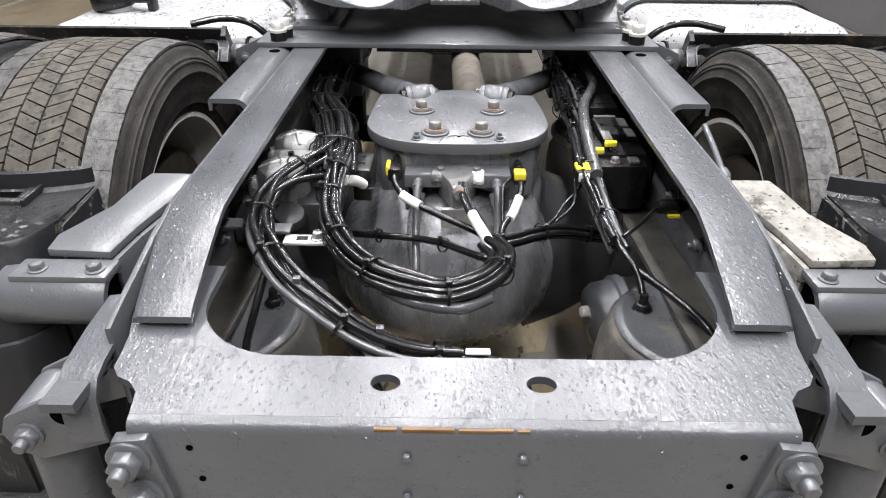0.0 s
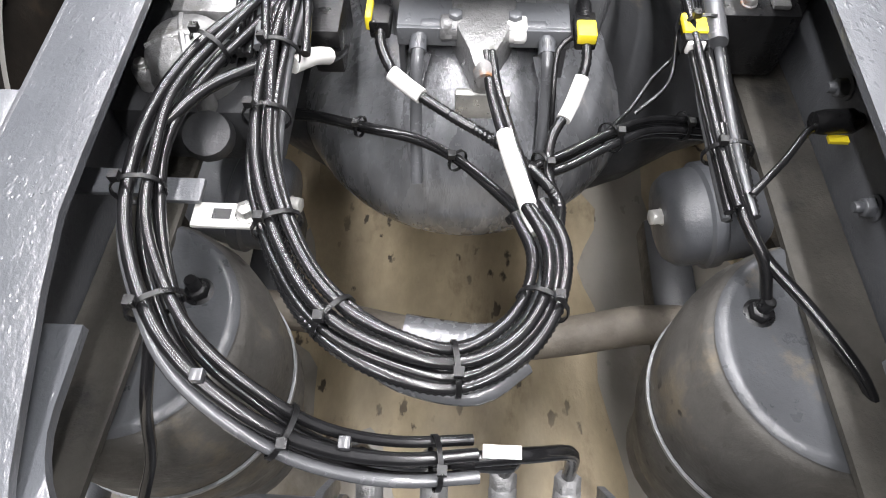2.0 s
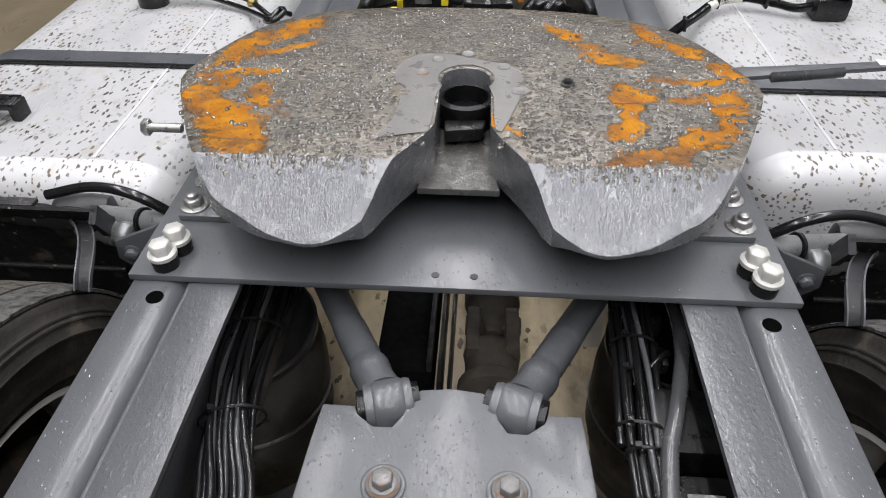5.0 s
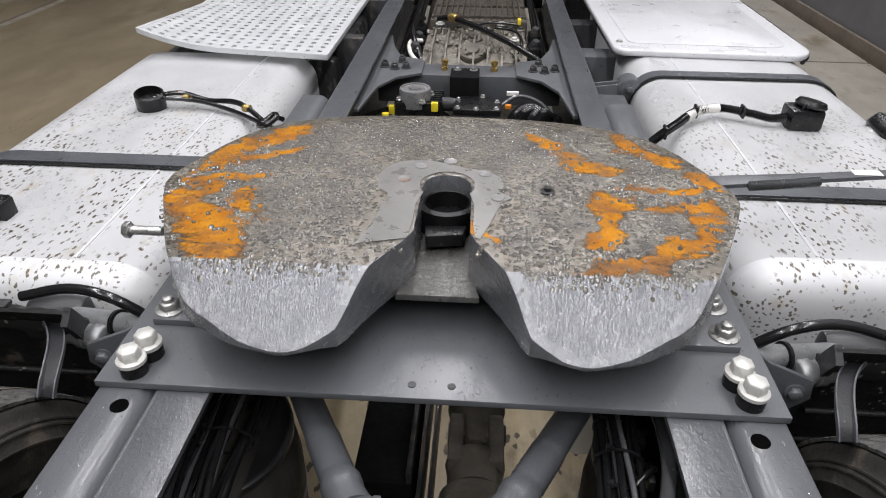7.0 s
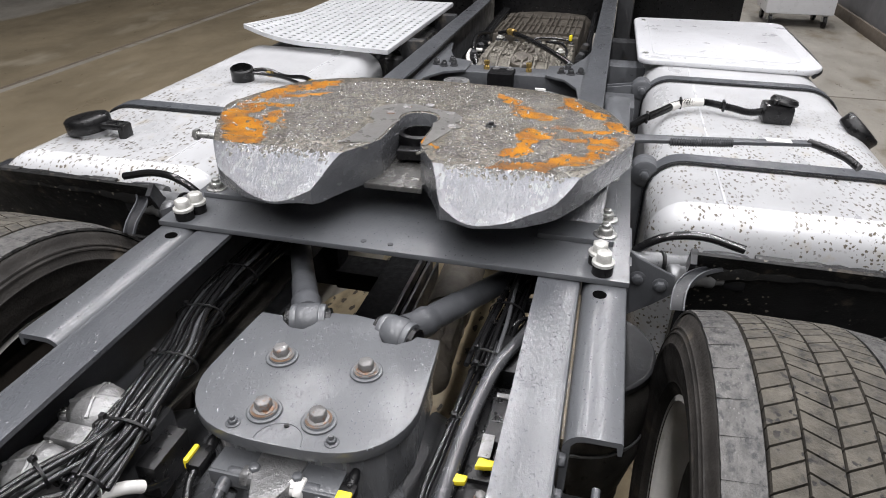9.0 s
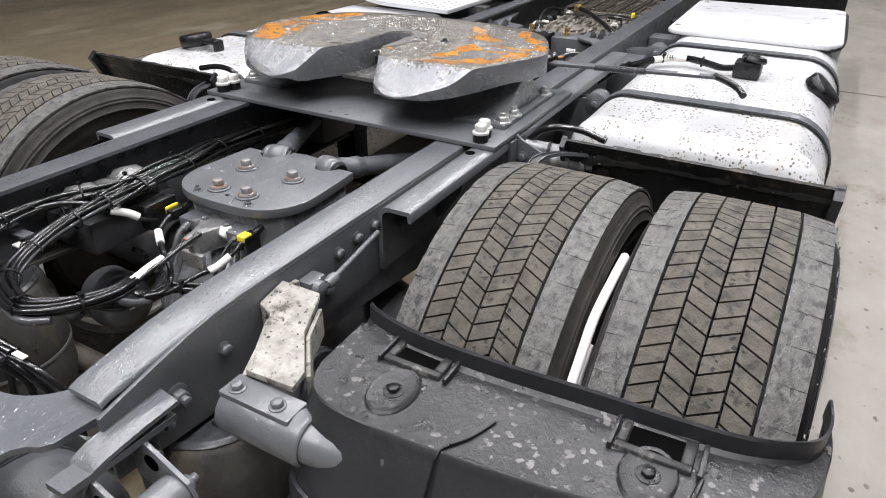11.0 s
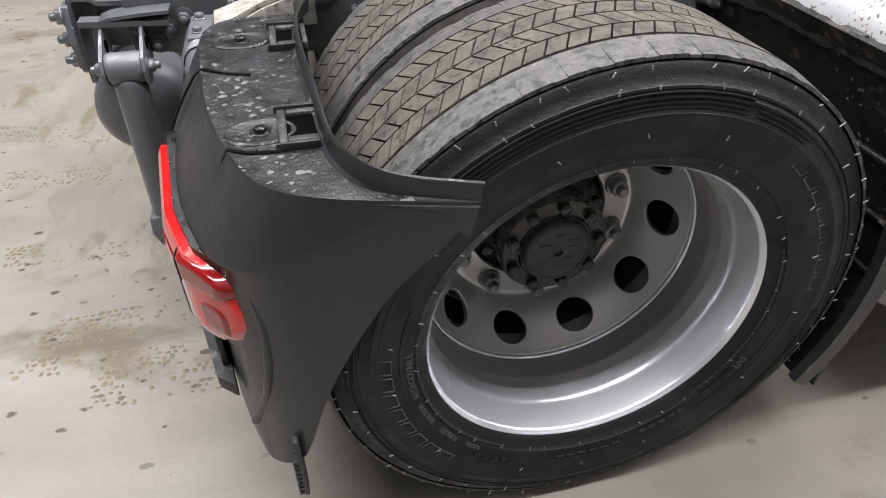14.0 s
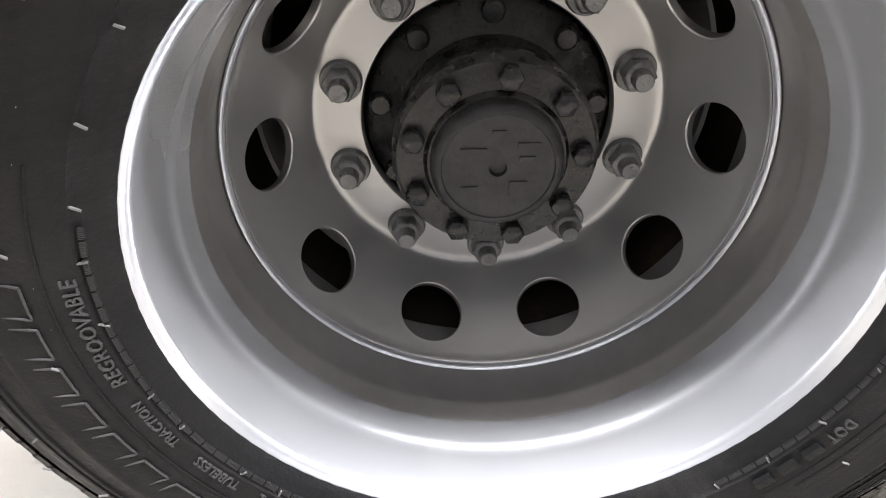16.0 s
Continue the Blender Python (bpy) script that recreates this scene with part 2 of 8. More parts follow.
    tank_clean=material("white tank paint", (0.58, 0.585, 0.6), 0.36, 0.0, 0.06, 3, 0.12, 80, 0.4, spots=(0.3, 0.28, 0.25), spot_scale=70, spot_size=0.18),
    cable=material("black cable sheath", (0.009, 0.009, 0.0095), 0.22, 0.0, 0.4, 30, 0.0, 200, 0.3, coat_rough=0.1, rough_vary=0.02),
    cable_grey=material("grey air pipe", (0.075, 0.077, 0.081), 0.26, 0.0, 0.2, 20, 0.0, 200, 0.4, coat_rough=0.1, rough_vary=0.02),
    black=material("black fitting", (0.007, 0.007, 0.0075), 0.34, 0.0, 0.4, 20, 0.3, 150, gloss=0.4),
    black_dusty=material("dusty black cap", (0.034, 0.034, 0.035), 0.5, 0.0, 0.4, 30, 0.5, 90, second=(0.04, 0.038, 0.036), patch=0.1, patch_scale=30),
    black_matt=material("black bracket, dull", (0.006, 0.006, 0.0065), 0.8, 0.0, 0.4, 20, 0.3, 90, gloss=0.12),
    # black solids that stand for the shade inside holes and slots
    void=material("dark opening", (0.003, 0.003, 0.003), 1.0, gloss=0.0),
    yellow=material("yellow connector", (0.85, 0.68, 0.03), 0.4, 0.0, 0.12, 30, 0.1, 200),
    white=material("white marker sleeve", (0.8, 0.79, 0.76), 0.5, 0.0, 0.08, 30, 0.1, 150),
    brass=material("brass fitting", (0.62, 0.44, 0.16), 0.35, 0.9, 0.2, 30),
    concrete=material("stained concrete floor", (0.225, 0.208, 0.178), 0.42, 0.0, 0.2, 2.2, 0.5, 35, second=(0.135, 0.113, 0.080), patch=0.16, patch_scale=2.6, spots=(0.065, 0.055, 0.04), spot_scale=18, spot_size=0.15, streak=(1, 0.6, 1), cover=0.03),
    floor_mud=material("brown mud film", (0.34, 0.275, 0.175), 0.55, 0.0, 0.35, 6, 0.7, 50, second=(0.15, 0.115, 0.068), patch=0.2, patch_scale=5, streak=(1, 0.5, 1), spots=(0.05, 0.038, 0.024), spot_scale=26, spot_size=0.26, cover=0.05),
    flange_mud=material("mud on dark paint", (0.058, 0.054, 0.046), 0.6, 0.0, 0.5, 9, 0.8, 60, second=(0.015, 0.015, 0.015), patch=0.18, patch_scale=10),
    floor_mud_wet=material("damp mud print", (0.175, 0.14, 0.09), 0.5, 0.0, 0.4, 25, 0.8, 90, second=(0.12, 0.095, 0.062), patch=0.15, patch_scale=30),
    joint=material("dark joint filler", (0.1, 0.08, 0.06), 0.8),
    wall=material("dark wall cladding", (0.1, 0.1, 0.104), 0.5, 0.0, 0.1, 1.0, 0.1, 30),
    wall_pale=material("pale wall panel", (0.2, 0.198, 0.195), 0.6, 0.0, 0.08, 1.0, 0.1, 30),
    ceiling=material("dark ceiling sheet", (0.05, 0.05, 0.052), 0.6, 0.0, 0.1, 1.0, 0.1, 30),
    gearbox=material("oily gearbox casting", (0.1, 0.088, 0.072), 0.45, 0.3, 0.5, 11, 1.0, 50, second=(0.045, 0.038, 0.032), patch=0.2, patch_scale=11),
    gearbox_pale=material("dusty aluminium gearbox casting", (0.2, 0.185, 0.155), 0.55, 0.3, 0.45, 16, 1.0, 50, second=(0.07, 0.06, 0.048), patch=0.2, patch_scale=20),
    galvanised=material("perforated step metal", (0.62, 0.63, 0.64), 0.4, 0.3, 0.08, 6, 0.15, 100),
    rubber_strap=material("rubber strap lining", (0.075, 0.08, 0.088), 0.4, 0.0, 0.25, 9, 0.1, 100),
)


# ---- mesh tools ----
def part(name, bm, mat, parent=None, label="", sharp=46, kind=""):
    """Links a bmesh as one mesh object, smooth but for edges sharper than that angle."""
    bm.normal_update()
    for f in bm.faces:
        f.smooth = True
    for e in bm.edges:
        e.smooth = len(e.link_faces) == 2 and e.calc_face_angle(0) < radians(sharp)
    me = bpy.data.meshes.new(name)
    bm.to_mesh(me)
    bm.free()
    for one in (mat if isinstance(mat, (list, tuple)) else [mat]):
        me.materials.append(one)
    ob = new(name, me)
    if parent:
        ob.parent = parent
    if label or kind:
        tagged(ob, label, kind=kind)
    return ob


def thing(name, label, category, group="", at=(0, 0, 0), kind=""):
    ob = new(name)
    ob.empty_display_size = 0.05
    ob.location = at
    return tagged(ob, label, category, group, kind)


def box(bm, x0, x1, y0, y1, z0, z1):
    vs = [bm.verts.new((x, y, z)) for x in (x0, x1) for y in (y0, y1) for z in (z0, z1)]
    for q in ((0, 1, 3, 2), (4, 6, 7, 5), (0, 4, 5, 1), (2, 3, 7, 6), (0, 2, 6, 4), (1, 5, 7, 3)):
        bm.faces.new([vs[i] for i in q])
    return vs


def soften(bm, width, segments=2, angle=30):
    bm.normal_update()
    es = [e for e in bm.edges if len(e.link_faces) == 2 and e.calc_face_angle(0) > radians(angle)]
    bmesh.ops.bevel(bm, geom=es, offset=width, segments=segments, affect="EDGES", profile=0.6, clamp_overlap=True)


def block(x0, x1, y0, y1, z0, z1, bevel=0.004, segments=2):
    bm = bmesh.new()
    box(bm, x0, x1, y0, y1, z0, z1)
    if bevel:
        soften(bm, bevel, segments)
    return bm


def prism(bm, pts, axis, a, b):
    """A polygon in the plane across the axis, drawn out from a to b."""
    def at(p, h):
        return {"x": (h, p[0], p[1]), "y": (p[0], h, p[1]), "z": (p[0], p[1], h)}[axis]
    lo = [bm.verts.new(at(p, a)) for p in pts]
    hi = [bm.verts.new(at(p, b)) for p in pts]
    bm.faces.new(lo[::-1])
    bm.faces.new(hi)
    for i in range(len(pts)):
        j = (i + 1) % len(pts)
        bm.faces.new((lo[i], lo[j], hi[j], hi[i]))
    bmesh.ops.recalc_face_normals(bm, faces=bm.faces)


def plate(pts, axis, a, b, bevel=0.003, segments=2):
    bm = bmesh.new()
    prism(bm, pts, axis, a, b)
    if bevel:
        soften(bm, bevel, segments)
    return bm


def ring_frame(direction):
    d = Vector(direction).normalized()
    u = d.cross(Vector((0, 0, 1)) if abs(d.z) < 0.9 else Vector((1, 0, 0))).normalized()
    return d, u, d.cross(u)


def lathe(bm, profile, centre, direction, seg=32, caps=True, squash=1.0):
    """Turns (radius, height) pairs round an axis."""
    d, u, v = ring_frame(direction)
    c = Vector(centre)
    rings = []
    for r, h in profile:
        rings.append([bm.verts.new(c + d * h + (u * math.cos(k * math.tau / seg) + v * math.sin(k * math.tau / seg) * squash) * r) for k in range(seg)])
    for a, b in zip(rings, rings[1:]):
        for k in range(seg):
            bm.faces.new((a[k], a[(k + 1) % seg], b[(k + 1) % seg], b[k]))
    if caps:
        bm.faces.new(rings[0][::-1])
        bm.faces.new(rings[-1])
    bmesh.ops.recalc_face_normals(bm, faces=bm.faces)


def turned(profile, centre, direction, seg=32, caps=True):
    bm = bmesh.new()
    lathe(bm, profile, centre, direction, seg, caps)
    return bm


def spline(pts, step=0.012):
    """A smooth line through the points, in even short steps."""
    P = [Vector(p) for p in pts]
    P = [P[0] * 2 - P[1]] + P + [P[-1] * 2 - P[-2]]
    out = []
    for i in range(1, len(P) - 2):
        n = max(2, int((P[i + 1] - P[i]).length / step))
        for k in range(n):
            t = k / n
            out.append(0.5 * ((2 * P[i]) + (P[i + 1] - P[i - 1]) * t + (2 * P[i - 1] - 5 * P[i] + 4 * P[i + 1] - P[i + 2]) * t * t + (3 * P[i] - P[i - 1] - 3 * P[i + 1] + P[i + 2]) * t ** 3))
    out.append(P[-2])
    return out


def pipe(bm, pts, radius, seg=8, step=0.015, ribs=0.0):
    """A round tube along a smooth line; ribs gives the rings of a corrugated conduit."""
    line = spline(pts, 0.0028 if ribs else step)
    normal = None
    prev = None
    first = None
    for i, p in enumerate(line):
        d = (line[min(i + 1, len(line) - 1)] - line[max(i - 1, 0)]).normalized()
        normal = d.orthogonal().normalized() if normal is None else (normal - d * normal.dot(d)).normalized()
        side = d.cross(normal)
        r = radius * (1 + (ribs if i % 2 else -ribs))
        ring = [bm.verts.new(p + (normal * math.cos(k * math.tau / seg) + side * math.sin(k * math.tau / seg)) * r) for k in range(seg)]
        if prev:
            for k in range(seg):
                bm.faces.new((prev[k], prev[(k + 1) % seg], ring[(k + 1) % seg], ring[k]))
        first = first or ring
        prev = ring
    bm.faces.new(first[::-1])
    bm.faces.new(prev)


def tube(pts, radius, seg=10, step=0.015, ribs=0.0):
    bm = bmesh.new()
    pipe(bm, pts, radius, seg, step, ribs)
    bmesh.ops.recalc_face_normals(bm, faces=bm.faces)
    return bm


def hexagon(bm, centre, direction, r, h0, h1):
    d, u, v = ring_frame(direction)
    c = Vector(centre)
    prof = ((r * 0.86, h1), (r, h1 - r * 0.12), (r, h0))
    rings = [[bm.verts.new(c + d * h + (u * math.cos(k * math.tau / 6) + v * math.sin(k * math.tau / 6)) * q) for k in range(6)] for q, h in prof]
    bm.faces.new(rings[0])
    for a, b in zip(rings, rings[1:]):
        for k in range(6):
            bm.faces.new((a[k], b[k], b[(k + 1) % 6], a[(k + 1) % 6]))
    bm.faces.new(rings[-1][::-1])
    bmesh.ops.recalc_face_normals(bm, faces=bm.faces)


def bolt_mesh(centre, direction, r, h, washer=1.5, stud=0.0):
    """Hexagon head on a washer, with the end of the thread showing where stud is given."""
    bm = bmesh.new()
    d = Vector(direction).normalized()
    if washer:
        lathe(bm, ((r * washer, -0.002), (r * washer, h * 0.16), (r * washer * 0.93, h * 0.22)), centre, direction, 20)
    hexagon(bm, centre, direction, r, h * 0.15, h)
    if stud:
        lathe(bm, ((r * 0.56, h * 0.9), (r * 0.56, h + stud * 0.85), (r * 0.45, h + stud)), centre, direction, 14)
    return bm


def flip(bm, side):
    """Mirrors a bmesh to the other side of the vehicle."""
    if side < 0:
        for v in bm.verts:
            v.co.x = -v.co.x
        bmesh.ops.reverse_faces(bm, faces=bm.faces)
    return bm


# ---- hall ----
def hall():
    bm = bmesh.new()
    # slabs with narrow joints between them
    xs = (-14, -9.3, -4.18, 3.0)
    ys = (-8, 5.6, 11.0, 17)
    gap = 0.012
    for i in range(len(xs) - 1):
        for j in range(len(ys) - 1):
            box(bm, xs[i] + gap, xs[i + 1] - gap, ys[j] + gap, ys[j + 1] - gap, -0.2, 0.0)
    floor = tagged(part("floor", bm, M["concrete"]), "stained beige concrete slabs with dark joints", "floor", kind="structure")
    floor.location.z = FLOOR_Z
    part("joint_edge", block(-4.21, -4.175, -8, 17, -0.01, 0.0022, 0), M["joint"], floor)
    part("joint_edge", block(-4.165, -4.10, -8, 17, -0.01, 0.0020, 0), M["floor_smear"], floor)
    part("joint_filler", block(-14, 3.0, -8, 17, -0.25, -0.004, 0), M["joint"], floor)
    for name, dims, mat, text in (
        ("wall_east", (3.0, 3.2, -8.2, 17.2, -0.2, 6.2), M["wall"], "dark grey clad hall wall"),
        ("wall_west", (-14.2, -14, -8.2, 17.2, -0.2, 6.2), M["wall_pale"], "pale hall wall"),
        ("wall_north", (-14, 3.0, 17, 17.2, -0.2, 6.2), M["wall"], "dark hall end wall"),
        ("wall_south", (-14, 3.0, -8.2, -8, -0.2, 6.2), M["wall_pale"], "pale hall end wall"),
        ("ceiling", (-14, 3.0, -8, 17, 6.0, 6.2), M["ceiling"], "dark sheet metal hall ceiling")):
        tagged(part(name, block(*dims, 0), mat), text, name.split("_")[0], kind="structure")
    tagged(part("baseboard", block(2.965, 2.998, -8, 17, 0.0, 0.13, 0.01), M["joint"]), "dark rail along the foot of the wall", "trim", kind="structure")
    # strip lights under the ceiling
    # middle row's lamp at y 9 is added to brighten the front end
    for x, ys in ((-2.6, (-3.0, 1.0, 5.0)), (-0.15, (-3.0, 1.0, 5.0, 9.0)), (2.2, (-3.0, 1.0, 5.0, 9.0, 13.0))):
        for y in ys:
            lamp = thing("ceiling_light", "long white strip light under the ceiling", "light", "ceiling lights", (x, y, 5.9))
            part("housing", block(-0.16, 0.16, -1.6, 1.6, 0.02, 0.11, 0.01), M["wall_pale"], lamp)
            data = bpy.data.lights.new("strip", "AREA")
            data.shape, data.size, data.size_y, data.energy = "RECTANGLE", 0.22, 3.6, STRIP
            data.color = (0.985, 0.97, 1.0)
            ob = new("strip_lamp", data)
            ob.location = (x, y, 5.89)


STRIP, FLOOR_Z = 156, 0.0075
hall()


# ---- wheels ----
AXLE_Y, AXLE_Z = 0.835, 0.471


def tyre_parts(wheel, skin, crown):
    """A drive tyre round the x axis, centred on its own middle, with tread blocks."""
    bm = bmesh.new()
    side = [(0.288, 0.118), (0.293, 0.128), (0.305, 0.134), (0.318, 0.140), (0.321, 0.1445), (0.326, 0.1445), (0.345, 0.151), (0.365, 0.1545), (0.392, 0.1565),
            (0.394, 0.158), (0.399, 0.158), (0.401, 0.1562), (0.425, 0.153), (0.4265, 0.1545), (0.431, 0.154), (0.4325, 0.152), (0.438, 0.150), (0.4395, 0.1515), (0.444, 0.1505), (0.4455, 0.148),
            (0.462, 0.143), (0.474, 0.139), (0.480, 0.134), (0.482, 0.12)]
    side = [(0.288 + (r - 0.288) * 0.876, h) for r, h in side]
    side = [(r if r < 0.38 else 0.38 + (r - 0.38) * (crown - 0.393) / 0.078, h) for r, h in side]
    prof = [(r, -h) for r, h in side] + [(r, h) for r, h in side[::-1]]
    lathe(bm, prof, (0, 0, 0), (1, 0, 0), 96, caps=False)
    side_part = part("sidewall", bm, M[skin], wheel, "black rubber sidewall with moulded rings")
    # tread: rows of slanted blocks between worn shoulders
    top, deep, turns = crown, crown - 0.013, 98
    bm = bmesh.new()
    bm2 = bmesh.new()

    def piece(m, x0, x1, a0, a1, s0, s1, r0=top, r1=top, inset=0.0007):
        """A block from x0 to x1; its ends lie at angles a0..a1, slid by s0 at x0 and s1 at x1."""
        lo, hi = [], []
        for x, s, r in ((x0, s0, r0), (x1, s1, r1)):
            for a in (a0, a1):
                ang = a + s
                lo.append(m.verts.new((x, math.sin(ang) * deep, math.cos(ang) * deep)))
                xi = x + (inset if x == x0 else -inset)
                ai = ang + (0.0012 if a == a0 else -0.0012)
                hi.append(m.verts.new((xi, math.sin(ai) * r, math.cos(ai) * r)))
        m.faces.new((hi[0], hi[2], hi[3], hi[1]))
        for i, j in ((0, 1), (1, 3), (3, 2), (2, 0)):
            m.faces.new((lo[i], hi[i], hi[j], lo[j]))

    step = math.tau / turns
    cols = [(-0.0835, -0.0440, 1), (-0.0415, -0.0012, -1), (0.0012, 0.0415, 1), (0.0440, 0.0835, -1)]
    for k in range(turns):
        for c, (x0, x1, s) in enumerate(cols):
            a = k * step + (0.5 * step if c in (1, 2) else 0.0)
            piece(bm, x0, x1, a + 0.0025, a + step - 0.0025, -0.021 * s, 0.021 * s)
        half = step * 2
        if k % 2 == 0:
            for s in (-1, 1):
                xa, xb = (0.088, 0.137) if s > 0 else (-0.137, -0.088)
                n = 3
                for q in range(n):
                    a0, a1, edge = k * step + half * q / n, k * step + half * (q + 1) / n, top - (0.0075 if q < 2 else 0.0088)
                    piece(bm2, xa, xb, a0 - 0.003, a1 + 0.003, 0, 0, *((top - 0.001, edge) if s > 0 else (edge, top - 0.001)), 0.0)
    bmesh.ops.recalc_face_normals(bm, faces=bm.faces)
    bmesh.ops.recalc_face_normals(bm2, faces=bm2.faces)
    part("tread", bm, M["tread"], wheel, "dusty tan tread of slanted worn blocks", kind="stuff")
    part("shoulder", bm2, M["shoulder"], wheel, "scuffed grey tread shoulders", kind="stuff")
    return side_part


def rim_mesh(first=0, last=None):
    """The barrel, seen from its open outer side (towards +x): lip, tapered bead seat, ridge and drop to the well."""
    bm = bmesh.new()
    prof = [(0.291, 0.110), (0.2985, 0.1185), (0.3000, 0.1235), (0.2990, 0.1268), (0.2960, 0.1280), (0.2925, 0.1272), (0.2905, 0.1255), (0.2895, 0.1232), (0.2880, 0.1215), (0.2862, 0.1195), (0.2850, 0.115), (0.2822, 0.099), (0.2795, 0.083), (0.2776, 0.0715), (0.2770, 0.0655), (0.2755, 0.0610), (0.2742, 0.0580), (0.2735, 0.0540), (0.2722, 0.0440), (0.2702, 0.0310), (0.2680, 0.0190), (0.2664, 0.0115), (0.2656, 0.0082), (0.2654, 0.0050), (0.2660, -0.02), (0.2672, -0.06), (0.2675, -0.12), (0.275, -0.125)]
    lathe(bm, prof[first:last], (0, 0, 0), (1, 0, 0), 128, caps=False)
    return bm


def wheel_set(side):
    label = "twin drive wheel with dusty tan tread and silver rim"
    for kind, cx in (("outer", 1.063), ("inner", 0.723)):
        text = label if kind == "outer" else "twin drive wheel with dusty tread and weathered pale rim"
        w = thing("wheel", text, "wheel", "drive wheels", (side * cx, AXLE_Y, AXLE_Z))
        wall = tyre_parts(w, *(("rubber", 0.461) if kind == "outer" else ("rubber_dusty", 0.453)))
        if kind == "outer":
            part("rim", flip(rim_mesh(0, 20), side), M["rim"], w, "silver lacquered steel rim")
            # same lacquer as the rim, greyed for the dark that the well reflects
            part("rim_well", flip(rim_mesh(19), side), M["rim_well"], w, "grey well of the rim, shade put into its colour")
            # added ring, its dark colour stands for the shade between the rims
            part("mud_band", flip(turned(((0.270, -0.09), (0.284, -0.105), (0.292, -0.128), (0.286, -0.145), (0.278, -0.18), (0.272, -0.216)), (0, 0, 0), (1, 0, 0), 64, caps=False), side), M["wheel_inside"], w, "dark ring added to close the gap between the twin rims")
            x = 0.891 - cx
            disc = part("disc", flip(disc_with_holes(x), side), M["disc"], w, "dull silver pressed wheel disc with round holes", sharp=40)
            part("disc_edge", flip(turned(((0.2671, 0.105), (0.2668, 0.1255), (0.2655, 0.1290), (0.2636, 0.1300), (0.2618, 0.1288), (0.2608, 0.1255), (0.2604, 0.1215)), (x, 0, 0), (1, 0, 0), 96, caps=False), side), M["rim"], w, "bright rolled edge of the disc")
            for k in range(10):
                a = k * math.tau / 10 + WHEEL_TURN
                c = (side * x, 0.1675 * math.sin(a), 0.1675 * math.cos(a))
                nut = bmesh.new()
                lathe(nut, ((0.0235, -0.002), (0.0235, 0.003), (0.0215, 0.007)), c, (side, 0, 0), 24)
                hexagon(nut, c, (side, 0, 0), 0.0185, 0.006, 0.024)
                lathe(nut, ((0.0115, 0.02), (0.0115, 0.036), (0.0095, 0.039)), c, (side, 0, 0), 16)
                part("wheel_nut", nut, M["alloy"], disc, "dull steel wheel nut")
            drum = part("hub_drum", turned(((0.139, -0.06), (0.139, -0.02), (0.132, -0.006), (0.118, 0.0), (0.100, 0.012), (0.098, 0.07)), (side * x, 0, 0), (side, 0, 0), 48), M["hub"], w, "black oily hub drum")
            hub = part("hub", turned(((0.098, 0.06), (0.106, 0.066), (0.106, 0.086), (0.101, 0.092), (0.074, 0.094), (0.070, 0.1)), (side * x, 0, -0.002), (side, 0, 0), 48), M["hub"], w, "black oily hub flange")
            for k in range(9):
                a = k * math.tau / 9
                c = (side * (x - 0.002), 0.121 * math.sin(a), 0.121 * math.cos(a))
                part("hub_lug", turned(((0.013, -0.006), (0.013, 0.008), (0.010, 0.011)), c, (side, 0, 0), 10), M["hub"], drum)
            cap = bmesh.new()
            lathe(cap, ((0.068, 0.094), (0.067, 0.108), (0.062, 0.114), (0.057, 0.1145), (0.056, 0.113), (0.009, 0.113), (0.008, 0.108)), (side * x, 0, -0.002), (side, 0, 0), 48)
            hub_cap = part("hub_cap", cap, M["black_dusty"], w, "round dusty black hub cap")
            for y0, y1, z0, z1 in ((-0.038, -0.012, 0.014, 0.02), (-0.036, -0.02, -0.03, -0.022), (0.018, 0.04, 0.02, 0.026), (0.02, 0.036, 0.006, 0.011), (0.012, 0.03, -0.032, -0.016), (-0.008, 0.006, 0.034, 0.039)):
                part("cap_mark", block(*sorted((side * (x + 0.112), side * (x + 0.1145))), y0, y1, z0, z1, 0), M["black_dusty"], hub_cap)
            for k in range(9):
                a = k * math.tau / 9 + 0.1
                part("hub_bolt", bolt_mesh((side * (x + 0.092), 0.088 * math.sin(a), -0.002 + 0.088 * math.cos(a)), (side, 0, 0), 0.0125, 0.014, 0), M["hub"], hub)
            # moulded writing on the sidewall, as it stands on the tyre
            if side > 0:
                lettering(wall)
        else:
            bm = rim_mesh()
            part("rim", flip(bm, -side), M["rim_old"], w, "weathered off-white steel rim")
            part("rim_edge", flip(turned(((0.286, -0.130), (0.3005, -0.1305), (0.3015, -0.124), (0.295, -0.119)), (0, 0, 0), (1, 0, 0), 96, caps=False), side), M["rim_old"], w)
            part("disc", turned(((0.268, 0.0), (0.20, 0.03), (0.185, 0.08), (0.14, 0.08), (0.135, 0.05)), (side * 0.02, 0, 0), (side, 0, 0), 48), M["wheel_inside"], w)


def disc_with_holes(x):
    """Pressed disc: flat nut ring, then a steep wall that carries the round hand holes."""
    bm = bmesh.new()
    line = spline([(r, h, 0) for r, h in ((0.1890, 0.0), (0.1945, 0.0012), (0.1990, 0.0055), (0.2050, 0.0145), (0.2130, 0.0290), (0.2225, 0.0470), (0.2330, 0.0665), (0.2430, 0.0860), (0.2510, 0.1030), (0.2560, 0.1150), (0.2582, 0.1215))], 0.002)
    run_s = [0.0]
    for p, q in zip(line, line[1:]):
        run_s.append(run_s[-1] + (q - p).length)

    def wall_at(d):
        """Radius and height at the distance d along the wall."""
        for i in range(1, len(line)):
            if d <= run_s[i] or i == len(line) - 1:
